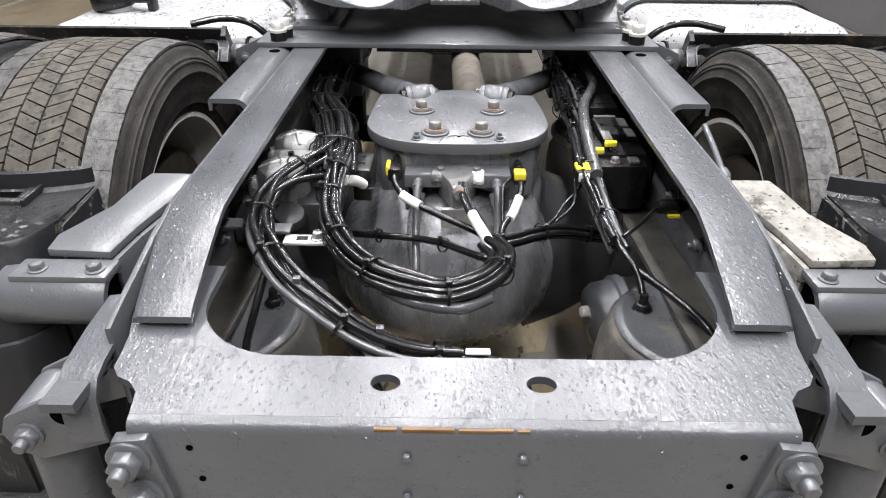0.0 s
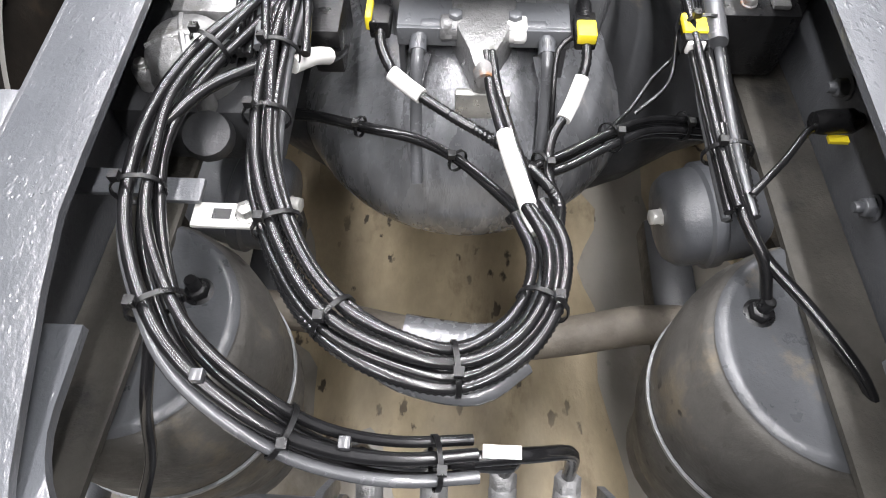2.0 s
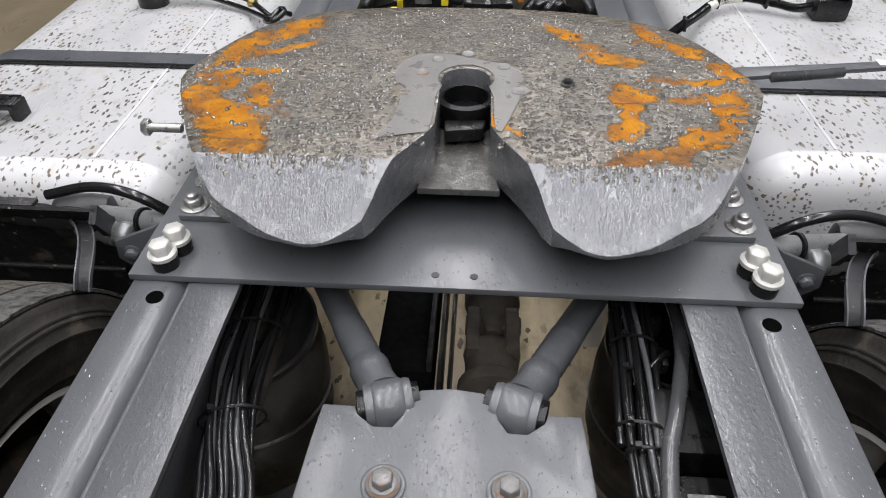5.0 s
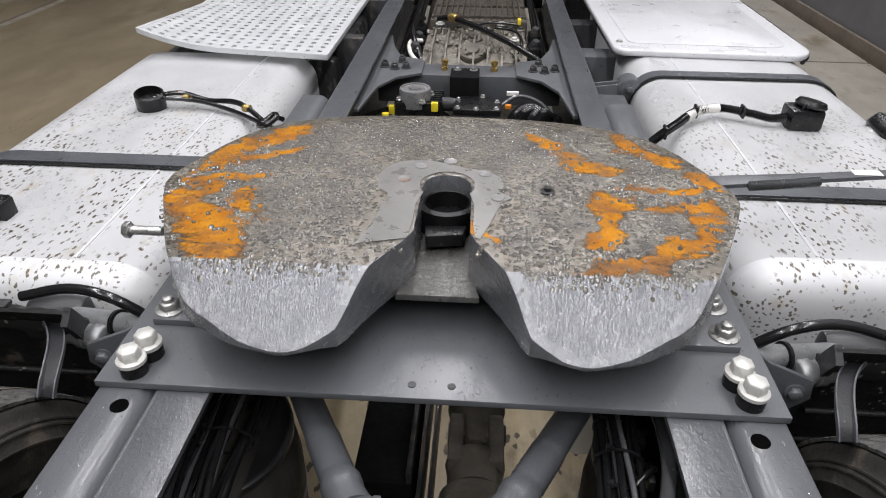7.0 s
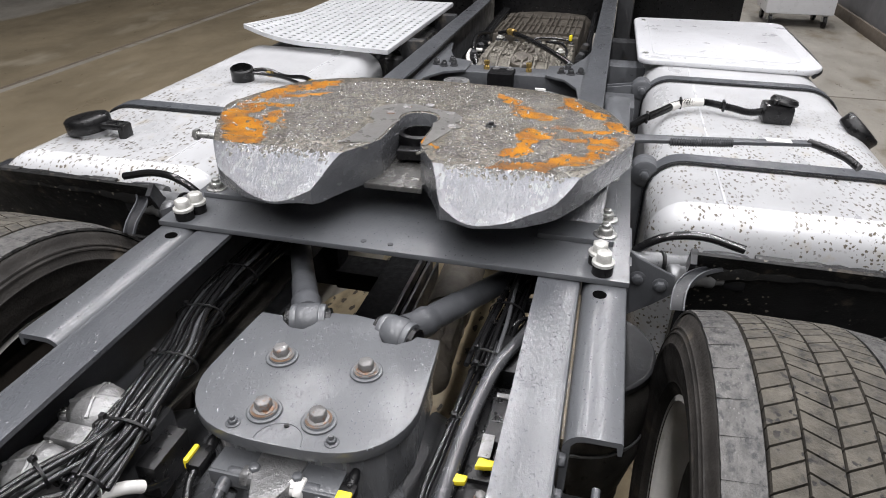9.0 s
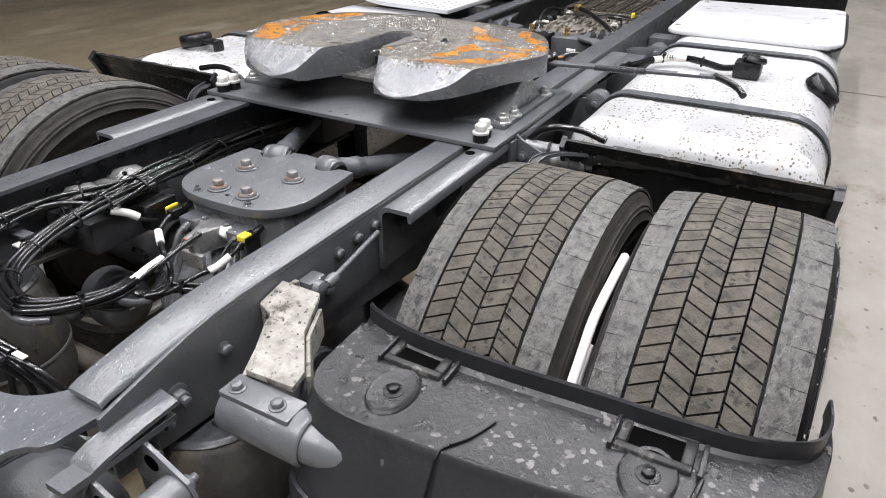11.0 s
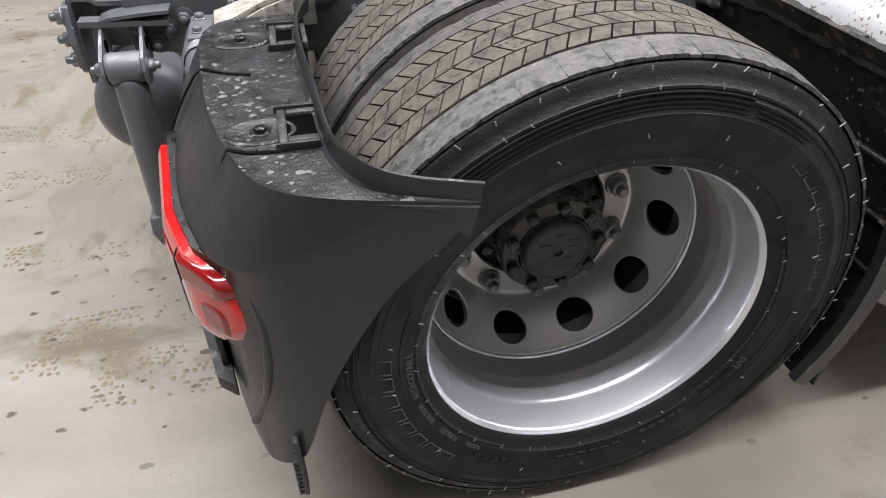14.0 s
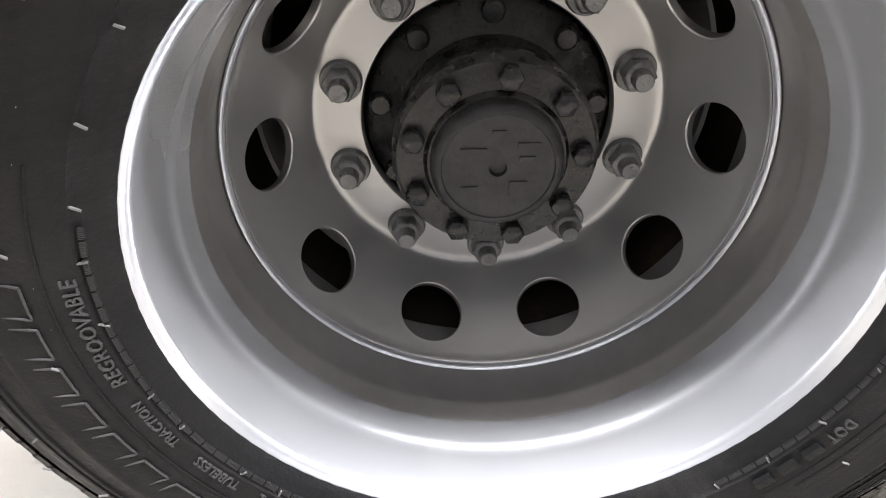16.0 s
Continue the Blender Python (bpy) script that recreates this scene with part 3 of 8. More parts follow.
                t = (d - run_s[i - 1]) / (run_s[i] - run_s[i - 1])
                p = line[i - 1].lerp(line[i], t)
                return p.x, p.y

    def at(r, a, h):
        return (x + h, r * math.sin(a), r * math.cos(a))

    def band(p):
        rows = [[bm.verts.new(at(r, k * math.tau / 160, h)) for k in range(160)] for r, h in p]
        for a, b in zip(rows, rows[1:]):
            for k in range(160):
                bm.faces.new((a[k], a[(k + 1) % 160], b[(k + 1) % 160], b[k]))
    first = next(i for i, p in enumerate(line) if p.x > 0.2015)
    last = next(i for i, p in enumerate(line) if p.x > 0.2545)
    band([(p.x, p.y) for p in line[last:]] + [(0.2590, 0.1228), (0.2600, 0.1218), (0.2606, 0.119)])
    band([(p.x, p.y) for p in line[:first + 1][::-1]] + [(0.183, 0.0), (0.150, 0.0), (0.1425, 0.0), (0.1410, -0.002), (0.1405, -0.014)])
    # the holed band: from each hole's edge out to the sector's border
    s0, s1 = run_s[first], run_s[last]
    mid_s = next(run_s[i] for i, p in enumerate(line) if p.x > 0.2325)
    hole, n, m = 0.0378, 10, 16
    for q in range(n):
        mid = (q + 0.5) * math.tau / n + WHEEL_TURN
        half = math.pi / n
        border = [(s1, mid - half + 2 * half * k / m) for k in range(m)]
        border += [(s1 - (s1 - s0) * k / m, mid + half) for k in range(m)]
        border += [(s0, mid + half - 2 * half * k / m) for k in range(m)]
        border += [(s0 + (s1 - s0) * k / m, mid - half) for k in range(m)]
        rings = [[], [], [], [], []]
        for d, a in border:
            dx, dy = (a - mid) * 0.233, d - mid_s
            w = math.hypot(dx, dy)
            ux, uy = dx / w * hole, dy / w * hole
            for ring, (f, sink, blend) in zip(rings, ((1.0, 0.010, 0.0), (1.0, 0.0015, 0.0), (1.035, 0.0, 0.0), (1.035, 0.0, 0.5), (1.0, 0.0, 1.0))):
                px, py = ux * f + (dx - ux * f) * blend, uy * f + (dy - uy * f) * blend
                r, h = wall_at(mid_s + py)
                ring.append(bm.verts.new(at(r + sink * 0.85, mid + px / 0.233, h - sink * 0.5)))
        k = len(border)
        for p, o in zip(rings, rings[1:]):
            for i in range(k):
                j = (i + 1) % k
                bm.faces.new((p[i], p[j], o[j], o[i]))
    bmesh.ops.remove_doubles(bm, verts=bm.verts, dist=0.0002)
    bmesh.ops.recalc_face_normals(bm, faces=bm.faces)
    return bm


def text_mesh(words, size, depth=0.0012):
    cu = bpy.data.curves.new("words", "FONT")
    cu.body, cu.size, cu.extrude, cu.align_x = words, size, depth, "CENTER"
    cu.resolution_u = 2
    ob = new("words", cu)
    bpy.context.view_layer.update()
    me = bpy.data.meshes.new_from_object(ob.evaluated_get(bpy.context.evaluated_depsgraph_get()))
    bpy.data.objects.remove(ob)
    bm = bmesh.new()
    bm.from_mesh(me)
    bpy.data.meshes.remove(me)
    return bm


def lettering(w):
    """Raised writing bent round the sidewall: words, middle angle from the top towards the front, radius, size."""
    for words, angle, r0, size, x in (("REGROOVABLE", -95, 0.3185, 0.0150, 0.1482), ("TRACTION", -113, 0.3205, 0.011, 0.1487), ("TUBELESS", -126.5, 0.3205, 0.0115, 0.1487),
                                      ("RADIAL", -138, 0.3205, 0.0105, 0.1487), ("DOT", 118, 0.322, 0.013, 0.1515)):
        bm = text_mesh(words, size)
        for v in bm.verts:
            r = r0 + v.co.y
            a = radians(angle) + v.co.x / r0
            v.co = Vector((x - 0.0035 + (r - r0) * 0.34 + v.co.z, math.sin(a) * r, math.cos(a) * r))
        bmesh.ops.recalc_face_normals(bm, faces=bm.faces)
        part("sidewall_lettering", bm, M["letter"], w)
    # brand lettering and small print as plain bars
    for a0, a1, r, h, x in ((122, 136, 0.322, 0.010, 0.1505), (142, 160, 0.326, 0.009, 0.1505), (-140, -158, 0.333, 0.011, 0.1525), (166, 190, 0.330, 0.009, 0.1505)):
        n = max(2, int(abs(a1 - a0) / 3.6))
        for i in range(n):
            bm = bmesh.new()
            b0 = radians(a0 + (a1 - a0) * i / n)
            b1 = radians(a0 + (a1 - a0) * (i + 0.68) / n)
            vs = []
            for dx in (-0.004, 0.0015):
                for a in (b0, b1):
                    for q in (r, r + h):
                        vs.append(bm.verts.new((x - (q - r) * 0.05 + dx, math.sin(a) * q, math.cos(a) * q)))
            for f in ((4, 5, 7, 6), (0, 1, 5, 4), (2, 6, 7, 3), (1, 3, 7, 5), (0, 4, 6, 2)):
                bm.faces.new([vs[k] for k in f])
            bmesh.ops.recalc_face_normals(bm, faces=bm.faces)
            part("sidewall_bar", bm, M["rubber"], w)
    for a0, a1, r, h, n in ((40, 89, 0.362, 0.028, 8), (-86, -136, 0.352, 0.034, 8)):
        for i in range(n):
            b0, b1 = a0 + (a1 - a0) * i / n, a0 + (a1 - a0) * (i + 0.74) / n
            ring = [(b0, r), (b1, r), (b1 + 0.8, r + h), (b0 + 0.8, r + h), (b0, r)]
            pts = []
            for (p, q), (p2, q2) in zip(ring, ring[1:]):
                pts += [(p + (p2 - p) * k / 5, q + (q2 - q) * k / 5) for k in range(5)]
            bm = bmesh.new()
            pipe(bm, [(0.1552 - (q - 0.352) * 0.015, math.sin(radians(p)) * q, math.cos(radians(p)) * q) for p, q in pts + [pts[0]]], 0.0011, 5, 0.01)
            part("sidewall_bar", bm, M["letter"], w)
    for a0, a1, r, x in ((-150, -78, 0.3085, 0.1412), (70, 140, 0.3085, 0.1412)):
        n = int(abs(a1 - a0) / 0.30)
        small = bmesh.new()
        for i in range(n):
            if i % 9 == 8:
                continue
            b0, b1 = radians(a0 + (a1 - a0) * i / n), radians(a0 + (a1 - a0) * (i + 0.6) / n)
            vs = [small.verts.new((x + dx + (q - r) * 0.4, math.sin(a) * q, math.cos(a) * q)) for dx in (-0.002, 0.0008) for a in (b0, b1) for q in (r, r + 0.0034)]
            for f in ((4, 5, 7, 6), (0, 1, 5, 4), (2, 6, 7, 3), (1, 3, 7, 5), (0, 4, 6, 2)):
                small.faces.new([vs[k] for k in f])
        bmesh.ops.recalc_face_normals(small, faces=small.faces)
        part("small_print", small, M["rubber_print"], w, kind="stuff")
    # fine raised ribs and the pale flash of the mould
    rnd = random.Random(4)
    flash = bmesh.new()
    for r, count, x in ((0.3085, 34, 0.1415), (0.344, 30, 0.1505), (0.352, 14, 0.1555), (0.416, 36, 0.1515), (0.440, 50, 0.1455)):
        for k in range(count):
            a = math.tau * (k + rnd.uniform(-0.3, 0.3)) / count
            ln, wd, tilt = rnd.uniform(0.004, 0.010), 0.0007, rnd.uniform(-0.01, 0.01)
            vs = [flash.verts.new((x + dx, math.sin(a + da) * q, math.cos(a + da) * q)) for dx in (0, 0.0018) for q, da in ((r, -wd / r), (r, wd / r), (r + ln, tilt + wd / r), (r + ln, tilt - wd / r))]
            for f in ((4, 5, 6, 7), (0, 1, 5, 4), (1, 2, 6, 5), (2, 3, 7, 6), (3, 0, 4, 7)):
                flash.faces.new([vs[q] for q in f])
    bmesh.ops.recalc_face_normals(flash, faces=flash.faces)
    part("moulding_flash", flash, M["tick"], w, kind="stuff")
    ribs = bmesh.new()
    for a0, a1, r, x in ((-155, -70, 0.3385, 0.1518), (150, 205, 0.3405, 0.1520), (100, 140, 0.3405, 0.1520), (-82, -60, 0.372, 0.1555)):
        n = int((a1 - a0) / 2.5)
        pipe(ribs, [(x, math.sin(radians(a0 + (a1 - a0) * k / n)) * r, math.cos(radians(a0 + (a1 - a0) * k / n)) * r) for k in range(n + 1)], 0.0010, 5, 0.02)
    for a0, a1, r0, r1, n in ((-38, 20, 0.372, 0.412, 7), (22, 38, 0.372, 0.40, 5), (95, 130, 0.35, 0.41, 8), (-84, -60, 0.36, 0.408, 7)):
        for i in range(n):
            r = r0 + (r1 - r0) * i / (n - 1)
            pts = [(0.1552 - abs(r - 0.385) * 0.06, math.sin(radians(a0 + (a1 - a0) * k / 24)) * r, math.cos(radians(a0 + (a1 - a0) * k / 24)) * r) for k in range(25)]
            pipe(ribs, pts, 0.0016, 5, 0.05)
    bmesh.ops.recalc_face_normals(ribs, faces=ribs.faces)
    part("sidewall_ribs", ribs, M["rubber"], w, kind="stuff")


WHEEL_TURN = radians(-1.74)
for s in (1, -1):
    wheel_set(s)


# ---- chassis ----
def chassis():
    for s in (1, -1):
        rail = thing("chassis_rail", "grey painted steel chassis rail with bolts along its web", "chassis rail", "chassis rails")
        top = [(0.085, 0.803), (0.12, 0.812), (0.24, 0.838), (0.30, 0.846), (0.36, 0.848), (4.6, 0.848)]
        low = [(4.6, 0.60), (1.0, 0.60), (0.62, 0.645), (0.30, 0.668), (0.085, 0.690)]
        # web
        bm = plate(top + low, "x", 0.3875, 0.395, 0.002)
        web = part("web", flip(bm, s), M["paint_dry"], rail, "grey painted web")
        # top flange follows the web's edge and narrows at its rear end
        bm = bmesh.new()
        rows = []
        for y, z in ((0.104, 0.806), (0.118, 0.812), (0.16, 0.822), (0.24, 0.839), (0.30, 0.847), (0.36, 0.849), (0.6, 0.849), (1.0, 0.849), (2.0, 0.849), (4.6, 0.849)):
            inner = 0.318 if y > 0.3 else 0.303 + (y - 0.08) * 0.07
            outer = 0.3955 if y > 0.28 else 0.372 + (y - 0.104) * 0.134
            rows.append([bm.verts.new(p) for p in ((inner, y, z - 0.009), (inner, y, z), (outer - 0.008, y, z), (outer - 0.002, y, z - 0.0025), (outer + 0.0005, y, z - 0.009))])
        for a, b in zip(rows, rows[1:]):
            for k in range(5):
                bm.faces.new((a[k], a[(k + 1) % 5], b[(k + 1) % 5], b[k]))
        bm.faces.new(rows[0])
        bm.faces.new(rows[-1][::-1])
        bmesh.ops.recalc_face_normals(bm, faces=bm.faces)
        part("top_flange", flip(bm, s), M["paint_wet"], rail, "wet grey top flange")
        bm = bmesh.new()
        prism(bm, [(0.09, 0.688), (0.30, 0.666), (0.62, 0.643), (1.0, 0.598), (4.6, 0.598), (4.6, 0.606), (1.0, 0.606), (0.62, 0.652), (0.30, 0.674), (0.09, 0.696)], "x", 0.32, 0.3865)
        part("bottom_flange", flip(bm, s), M["flange_mud"], rail, "mud covered bottom flange")
        for y, z in ((0.60, 0.80), (0.66, 0.805), (0.72, 0.808), (0.52, 0.785), (0.30, 0.775), (0.56, 0.74), (0.78, 0.80), (0.86, 0.80), (0.95, 0.80), (1.05, 0.80), (0.42, 0.72)):
            part("bolt", flip(bolt_mesh((0.395, y, z), (1, 0, 0), 0.0105, 0.012, 1.25), s), M["paint_dry"], web)
            part("bolt", flip(bolt_mesh((0.3875, y, z), (-1, 0, 0), 0.0105, 0.014, 1.3, 0.008), s), M["paint_dry"], web)
        for y, z in ((0.20, 0.755), (0.165, 0.735), (0.105, 0.745), (0.135, 0.705)):
            part("flange_bolt", flip(bolt_mesh((0.395, y, z), (1, 0, 0), 0.014, 0.017, 1.5, 0.01), s), M["paint_dry"], web)
        # subframe angle on the rail's outer side
        angle = thing("mounting_angle", "grey steel mounting angle with a round hole beside the rail", "mounting angle", "mounting angles")
        prof = [(0.4000, 0.70), (0.4000, 0.822), (0.4012, 0.8295), (0.4045, 0.8365), (0.4095, 0.8425), (0.4165, 0.847), (0.4245, 0.8492), (0.430, 0.8495), (0.476, 0.8495), (0.479, 0.846), (0.479, 0.826), (0.473, 0.826), (0.471, 0.8405), (0.428, 0.840), (0.417, 0.8365), (0.411, 0.828), (0.4095, 0.70)]
        bm = bmesh.new()
        prism(bm, prof, "y", 0.728, 2.3)
        part("angle", flip(bm, s), M["paint"], angle, "wet grey steel angle", sharp=60)
        part("groove_dirt", flip(block(0.3962, 0.4035, 0.74, 1.105, 0.80, 0.8265, 0), s), M["groove"], angle, "brown rusty dirt in the groove")
        part("hole", flip(turned(((0.0125, 0), (0.0125, 0.0014)), (0.432, 1.078, 0.8492), (0, 0, 1), 20), s), M["void"], angle, "dark bolt hole")
        part("gusset", flip(plate([(0.408, 0.835), (0.474, 0.835), (0.47, 0.80), (0.43, 0.74), (0.408, 0.72)], "y", 0.96, 0.968, 0.001), s), M["paint_dry"], angle)
        for y in (0.80, 0.92):
            part("bolt", flip(bolt_mesh((0.4055, y, 0.78), (1, 0, 0), 0.012, 0.014, 1.3), s), M["paint_dry"], angle)


def crossmember():
    cm = thing("rear_crossmember", "wet grey steel rear crossmember with two round holes", "crossmember")
    bm = bmesh.new()
    # plan of the top plate: straight rear, rounded U cut-out
    def arc(cx, cy, r, a0, a1, n=10):
        return [(cx + r * math.cos(radians(a0 + (a1 - a0) * k / n)), cy + r * math.sin(radians(a0 + (a1 - a0) * k / n))) for k in range(n + 1)]
    cut = [(0.306, 0.235), (0.306, 0.185)] + arc(0.196, 0.17, 0.110, 0, -90)
    right_out = [(0.322, -0.028), (0.328, 0.002), (0.340, 0.016), (0.356, 0.024), (0.366, 0.038), (0.368, 0.06), (0.372, 0.09), (0.384, 0.13), (0.386, 0.235)]
    outline = right_out + cut + [(-x, y) for x, y in cut[::-1]] + [(-x, y) for x, y in right_out[::-1]]
    zt, th = 0.790, 0.010
    # holes by bridging
    lo = [bm.verts.new((x, y, zt)) for x, y in outline]
    edges = [bm.edges.new((lo[i], lo[(i + 1) % len(lo)])) for i in range(len(lo))]
    for cx in (-0.079, 0.081):
        ring = [bm.verts.new((cx + 0.0155 * math.cos(k * math.tau / 20), 0.020 + 0.0125 * math.sin(k * math.tau / 20), zt)) for k in range(20)]
        edges += [bm.edges.new((ring[i], ring[(i + 1) % 20])) for i in range(20)]
    bmesh.ops.triangle_fill(bm, use_beauty=True, use_dissolve=False, edges=edges)
    bmesh.ops.recalc_face_normals(bm, faces=bm.faces)
    if bm.faces[:][0].normal.z < 0:
        bmesh.ops.reverse_faces(bm, faces=bm.faces)
    ret = bmesh.ops.extrude_face_region(bm, geom=bm.faces[:])
    for v in ret["geom"]:
        if isinstance(v, bmesh.types.BMVert):
            v.co.z -= th
    bmesh.ops.recalc_face_normals(bm, faces=bm.faces)
    part("top_plate", bm, M["paint_wet"], cm, "wet grey plate with a large rounded cut-out")
    # folded rear face
    prof = [(-0.027, 0.790), (-0.034, 0.7885), (-0.039, 0.784), (-0.041, 0.777), (-0.0415, 0.60), (-0.0315, 0.60), (-0.0315, 0.774), (-0.030, 0.778), (-0.027, 0.780)]
    bm = bmesh.new()
    prism(bm, prof, "x", -0.322, 0.322)
    rear = part("rear_face", bm, M["paint_wet"], cm, "grey rear face with a scraped rusty edge")
    for x, w, z, h in ((-0.085, 0.022, 0.785, 0.002), (-0.058, 0.05, 0.7845, 0.003), (-0.004, 0.035, 0.7842, 0.0026), (0.03, 0.018, 0.785, 0.002), (0.052, 0.012, 0.7848, 0.0016)):
        part("scrape", block(x, x + w, -0.0400, -0.0365, z - h, z + h * 0.6, 0.0008), M["scrape"], rear, "orange rusty scrape")
    for x, z in ((-0.054, 0.752), (0.059, 0.752), (-0.055, 0.694), (0.06, 0.695)):
        part("stud", bolt_mesh((x, -0.0415, z), (0, -1, 0), 0.005, 0.006, 0), M["paint_wet"], rear)
    for x, z in ((-0.265, 0.759), (0.272, 0.757), (-0.26, 0.715), (0.268, 0.715)):
        part("small_hole", turned(((0.0035, 0), (0.0035, 0.0012)), (x, -0.0412, z), (0, -1, 0), 12), M["void"], rear)
    for s in (1, -1):
        ear = bmesh.new()
        prism(ear, [(0.30, 0.778), (0.335, 0.774), (0.352, 0.70), (0.33, 0.63), (0.29, 0.61), (0.29, 0.70)], "y", -0.050, -0.036)
        soften(ear, 0.002)
        corner = part("corner_plate", flip(ear, s), M["paint_wet"], cm)
        for x, z in ((0.322, 0.752), (0.318, 0.702), (0.316, 0.655)):
            part("corner_bolt", flip(bolt_mesh((x, -0.050, z), (0, -1, 0), 0.016, 0.018, 1.35, 0.012), s), M["paint_wet"], corner)
        # folded strips that tie the corner to the rail
        bm = bmesh.new()
        outer = [(0.414, 0.180, 0.785), (0.414, 0.12, 0.783), (0.413, 0.062, 0.778), (0.411, 0.040, 0.771), (0.408, 0.026, 0.752), (0.407, 0.020, 0.705)]
        rows = [[bm.verts.new(p) for p in ((0.389, y, z + 0.002), (x + 0.020, y - 0.004, z - 0.002), (x + 0.020, y - 0.004, z - 0.009), (0.389, y, z - 0.006))] for x, y, z in outer]
        for p, q in zip(rows, rows[1:]):
            for k in range(4):
                bm.faces.new((p[k], p[(k + 1) % 4], q[(k + 1) % 4], q[k]))
        bm.faces.new(rows[0])
        bm.faces.new(rows[-1][::-1])
        bmesh.ops.recalc_face_normals(bm, faces=bm.faces)
        part("outer_strip", flip(bm, s), M["paint_wet"], cm)
    return cm


def damper(s):
    d = thing("shock_absorber", "grey tubular shock absorber on a rear bracket", "shock absorber", "rear shock absorbers")
    # bracket: a top bar on the web and two cheek plates
    bm = bmesh.new()
    prism(bm, [(0.0, 0.772), (0.17, 0.762), (0.17, 0.752), (0.0, 0.760)], "x", 0.396, 0.432)
    part("bracket_bar", flip(bm, s), M["paint_dry"], d)
    for y in (0.034, 0.112):
        bm = bmesh.new()
        prism(bm, [(0.397, 0.762), (0.420, 0.762), (0.506, 0.716), (0.516, 0.692), (0.506, 0.664), (0.478, 0.652), (0.397, 0.68)], "y", y, y + 0.007)
        soften(bm, 0.0015)
        cheek = part("cheek_plate", flip(bm, s), M["paint"], d)
        part("oval_hole", flip(turned(((0.014, -0.0004), (0.014, 0.0078)), (0.438, y - 0.0002, 0.722), (0, 1, 0), 20), s), M["void"], cheek)
    eye = bmesh.new()
    lathe(eye, ((0.026, -0.036), (0.030, -0.033), (0.0315, -0.026), (0.0315, 0.026), (0.030, 0.033), (0.026, 0.036)), (0.484, 0.077, 0.692), (0, 1, 0), 28)
    part("upper_eye", flip(eye, s), M["paint"], d)
    for y, dr in ((0.034, -1), (0.119, 1)):
        part("pin_bolt", flip(bolt_mesh((0.484, y, 0.692), (0, dr, 0), 0.0135, 0.014, 1.25, 0.010), s), M["paint"], d)
    body = bmesh.new()
    lathe(body, ((0.020, 0.0), (0.029, 0.010), (0.0325, 0.026), (0.0335, 0.05), (0.0335, 0.315), (0.031, 0.335), (0.026, 0.36)), (0.484, 0.077, 0.678), (0.016, -0.002, -0.375), 28)
    part("tube", flip(body, s), M["paint_dry"], d)
    part("lower_clevis", flip(plate([(0.035, 0.350), (0.105, 0.350), (0.112, 0.31), (0.098, 0.272), (0.045, 0.272), (0.032, 0.31)], "x", 0.467, 0.530, 0.006), s), M["paint"], d)
    part("lower_bolt", flip(bolt_mesh((0.528, 0.072, 0.305), (1, 0, 0), 0.019, 0.014, 1.15), s), M["paint_dry"], d)
    # link that runs forward from the lower clevis
    part("link", flip(tube([(0.495, 0.09, 0.325), (0.50, 0.22, 0.345), (0.50, 0.42, 0.36), (0.50, 0.62, 0.40)], 0.026, 16, 0.03), s), M["paint_dry"], d)


def air_spring(s, y=0.295, front=False):
    a = thing("air_spring", "dark grey air spring canister under the rail, dusty", "air spring", "air springs")
    cx, z, k = (0.352, 0.658, 1.0) if not front else (0.422, 0.594, 1.14)
    prof = ((0.09, 0.0), (0.118, -0.004), (0.126, -0.014), (0.128, -0.035), (0.136, -0.05), (0.140, -0.09), (0.139, -0.16), (0.135, -0.168), (0.138, -0.176), (0.137, -0.24), (0.128, -0.28), (0.115, -0.35))
    part("bellows", flip(turned([(r * k, h) for r, h in prof], (cx, y, z), (0, 0, 1), 48), s), M["bellows"], a, "dark rubber bellows caked with brown dust")
    lid = ((0.112, -0.006), (0.118, 0.0), (0.112, 0.006), (0.106, 0.006), (0.10, 0.003), (0.03, 0.003))
    if front:
        lid = ((0.128, -0.02), (0.134, -0.012), (0.134, 0.001), (0.131, 0.004), (0.126, 0.0045), (0.123, 0.002), (0.03, 0.002))
    part("top_plate", flip(turned([(r * k, h) for r, h in lid], (cx, y, z), (0, 0, 1), 48), s), M["plate_dusty"] if not front else M["dirty"], a, "dark painted steel top plate")
    part("fitting", flip(bolt_mesh((cx - (0.071 if not front else 0.06), y + (0.035 if not front else 0.06), z), (0, 0, 1), 0.012, 0.014, 1.4, 0.016), s), M["black"], a)
    part("piston", flip(turned([(r * k, h) for r, h in ((0.11, 0.0), (0.11, -0.06), (0.09, -0.075))], (cx, y, z - 0.345), (0, 0, 1), 32), s), M["dirty"], a)
    part("carrier_arm", flip(block(cx - 0.04, cx + 0.04, y - 0.05, (y + 0.42) if not front else (y + 0.05), max(0.1, z - 0.47), z - 0.41, 0.012), s), M["dirty"], a)
    part("band", flip(turned([(r * k, h) for r, h in ((0.1375, -0.172), (0.1415, -0.172), (0.1415, -0.166), (0.1375, -0.166))], (cx, y, z), (0, 0, 1), 48, caps=False), s), M["clamp"], a, "thin metal band")
    if not front:
        part("rail_plate", flip(block(0.40, 0.47, y - 0.05, y + 0.05, z + 0.003, z + 0.014, 0.002), s), M["paint_dry"], a)


def air_tank():
    t = thing("air_tank", "dark grey compressed air tank slung below the crossmember", "air tank")
    prof = [(0.02, -0.305), (0.06, -0.30), (0.095, -0.285), (0.115, -0.262), (0.122, -0.23), (0.122, 0.23), (0.115, 0.262), (0.095, 0.285), (0.06, 0.30), (0.02, 0.305)]
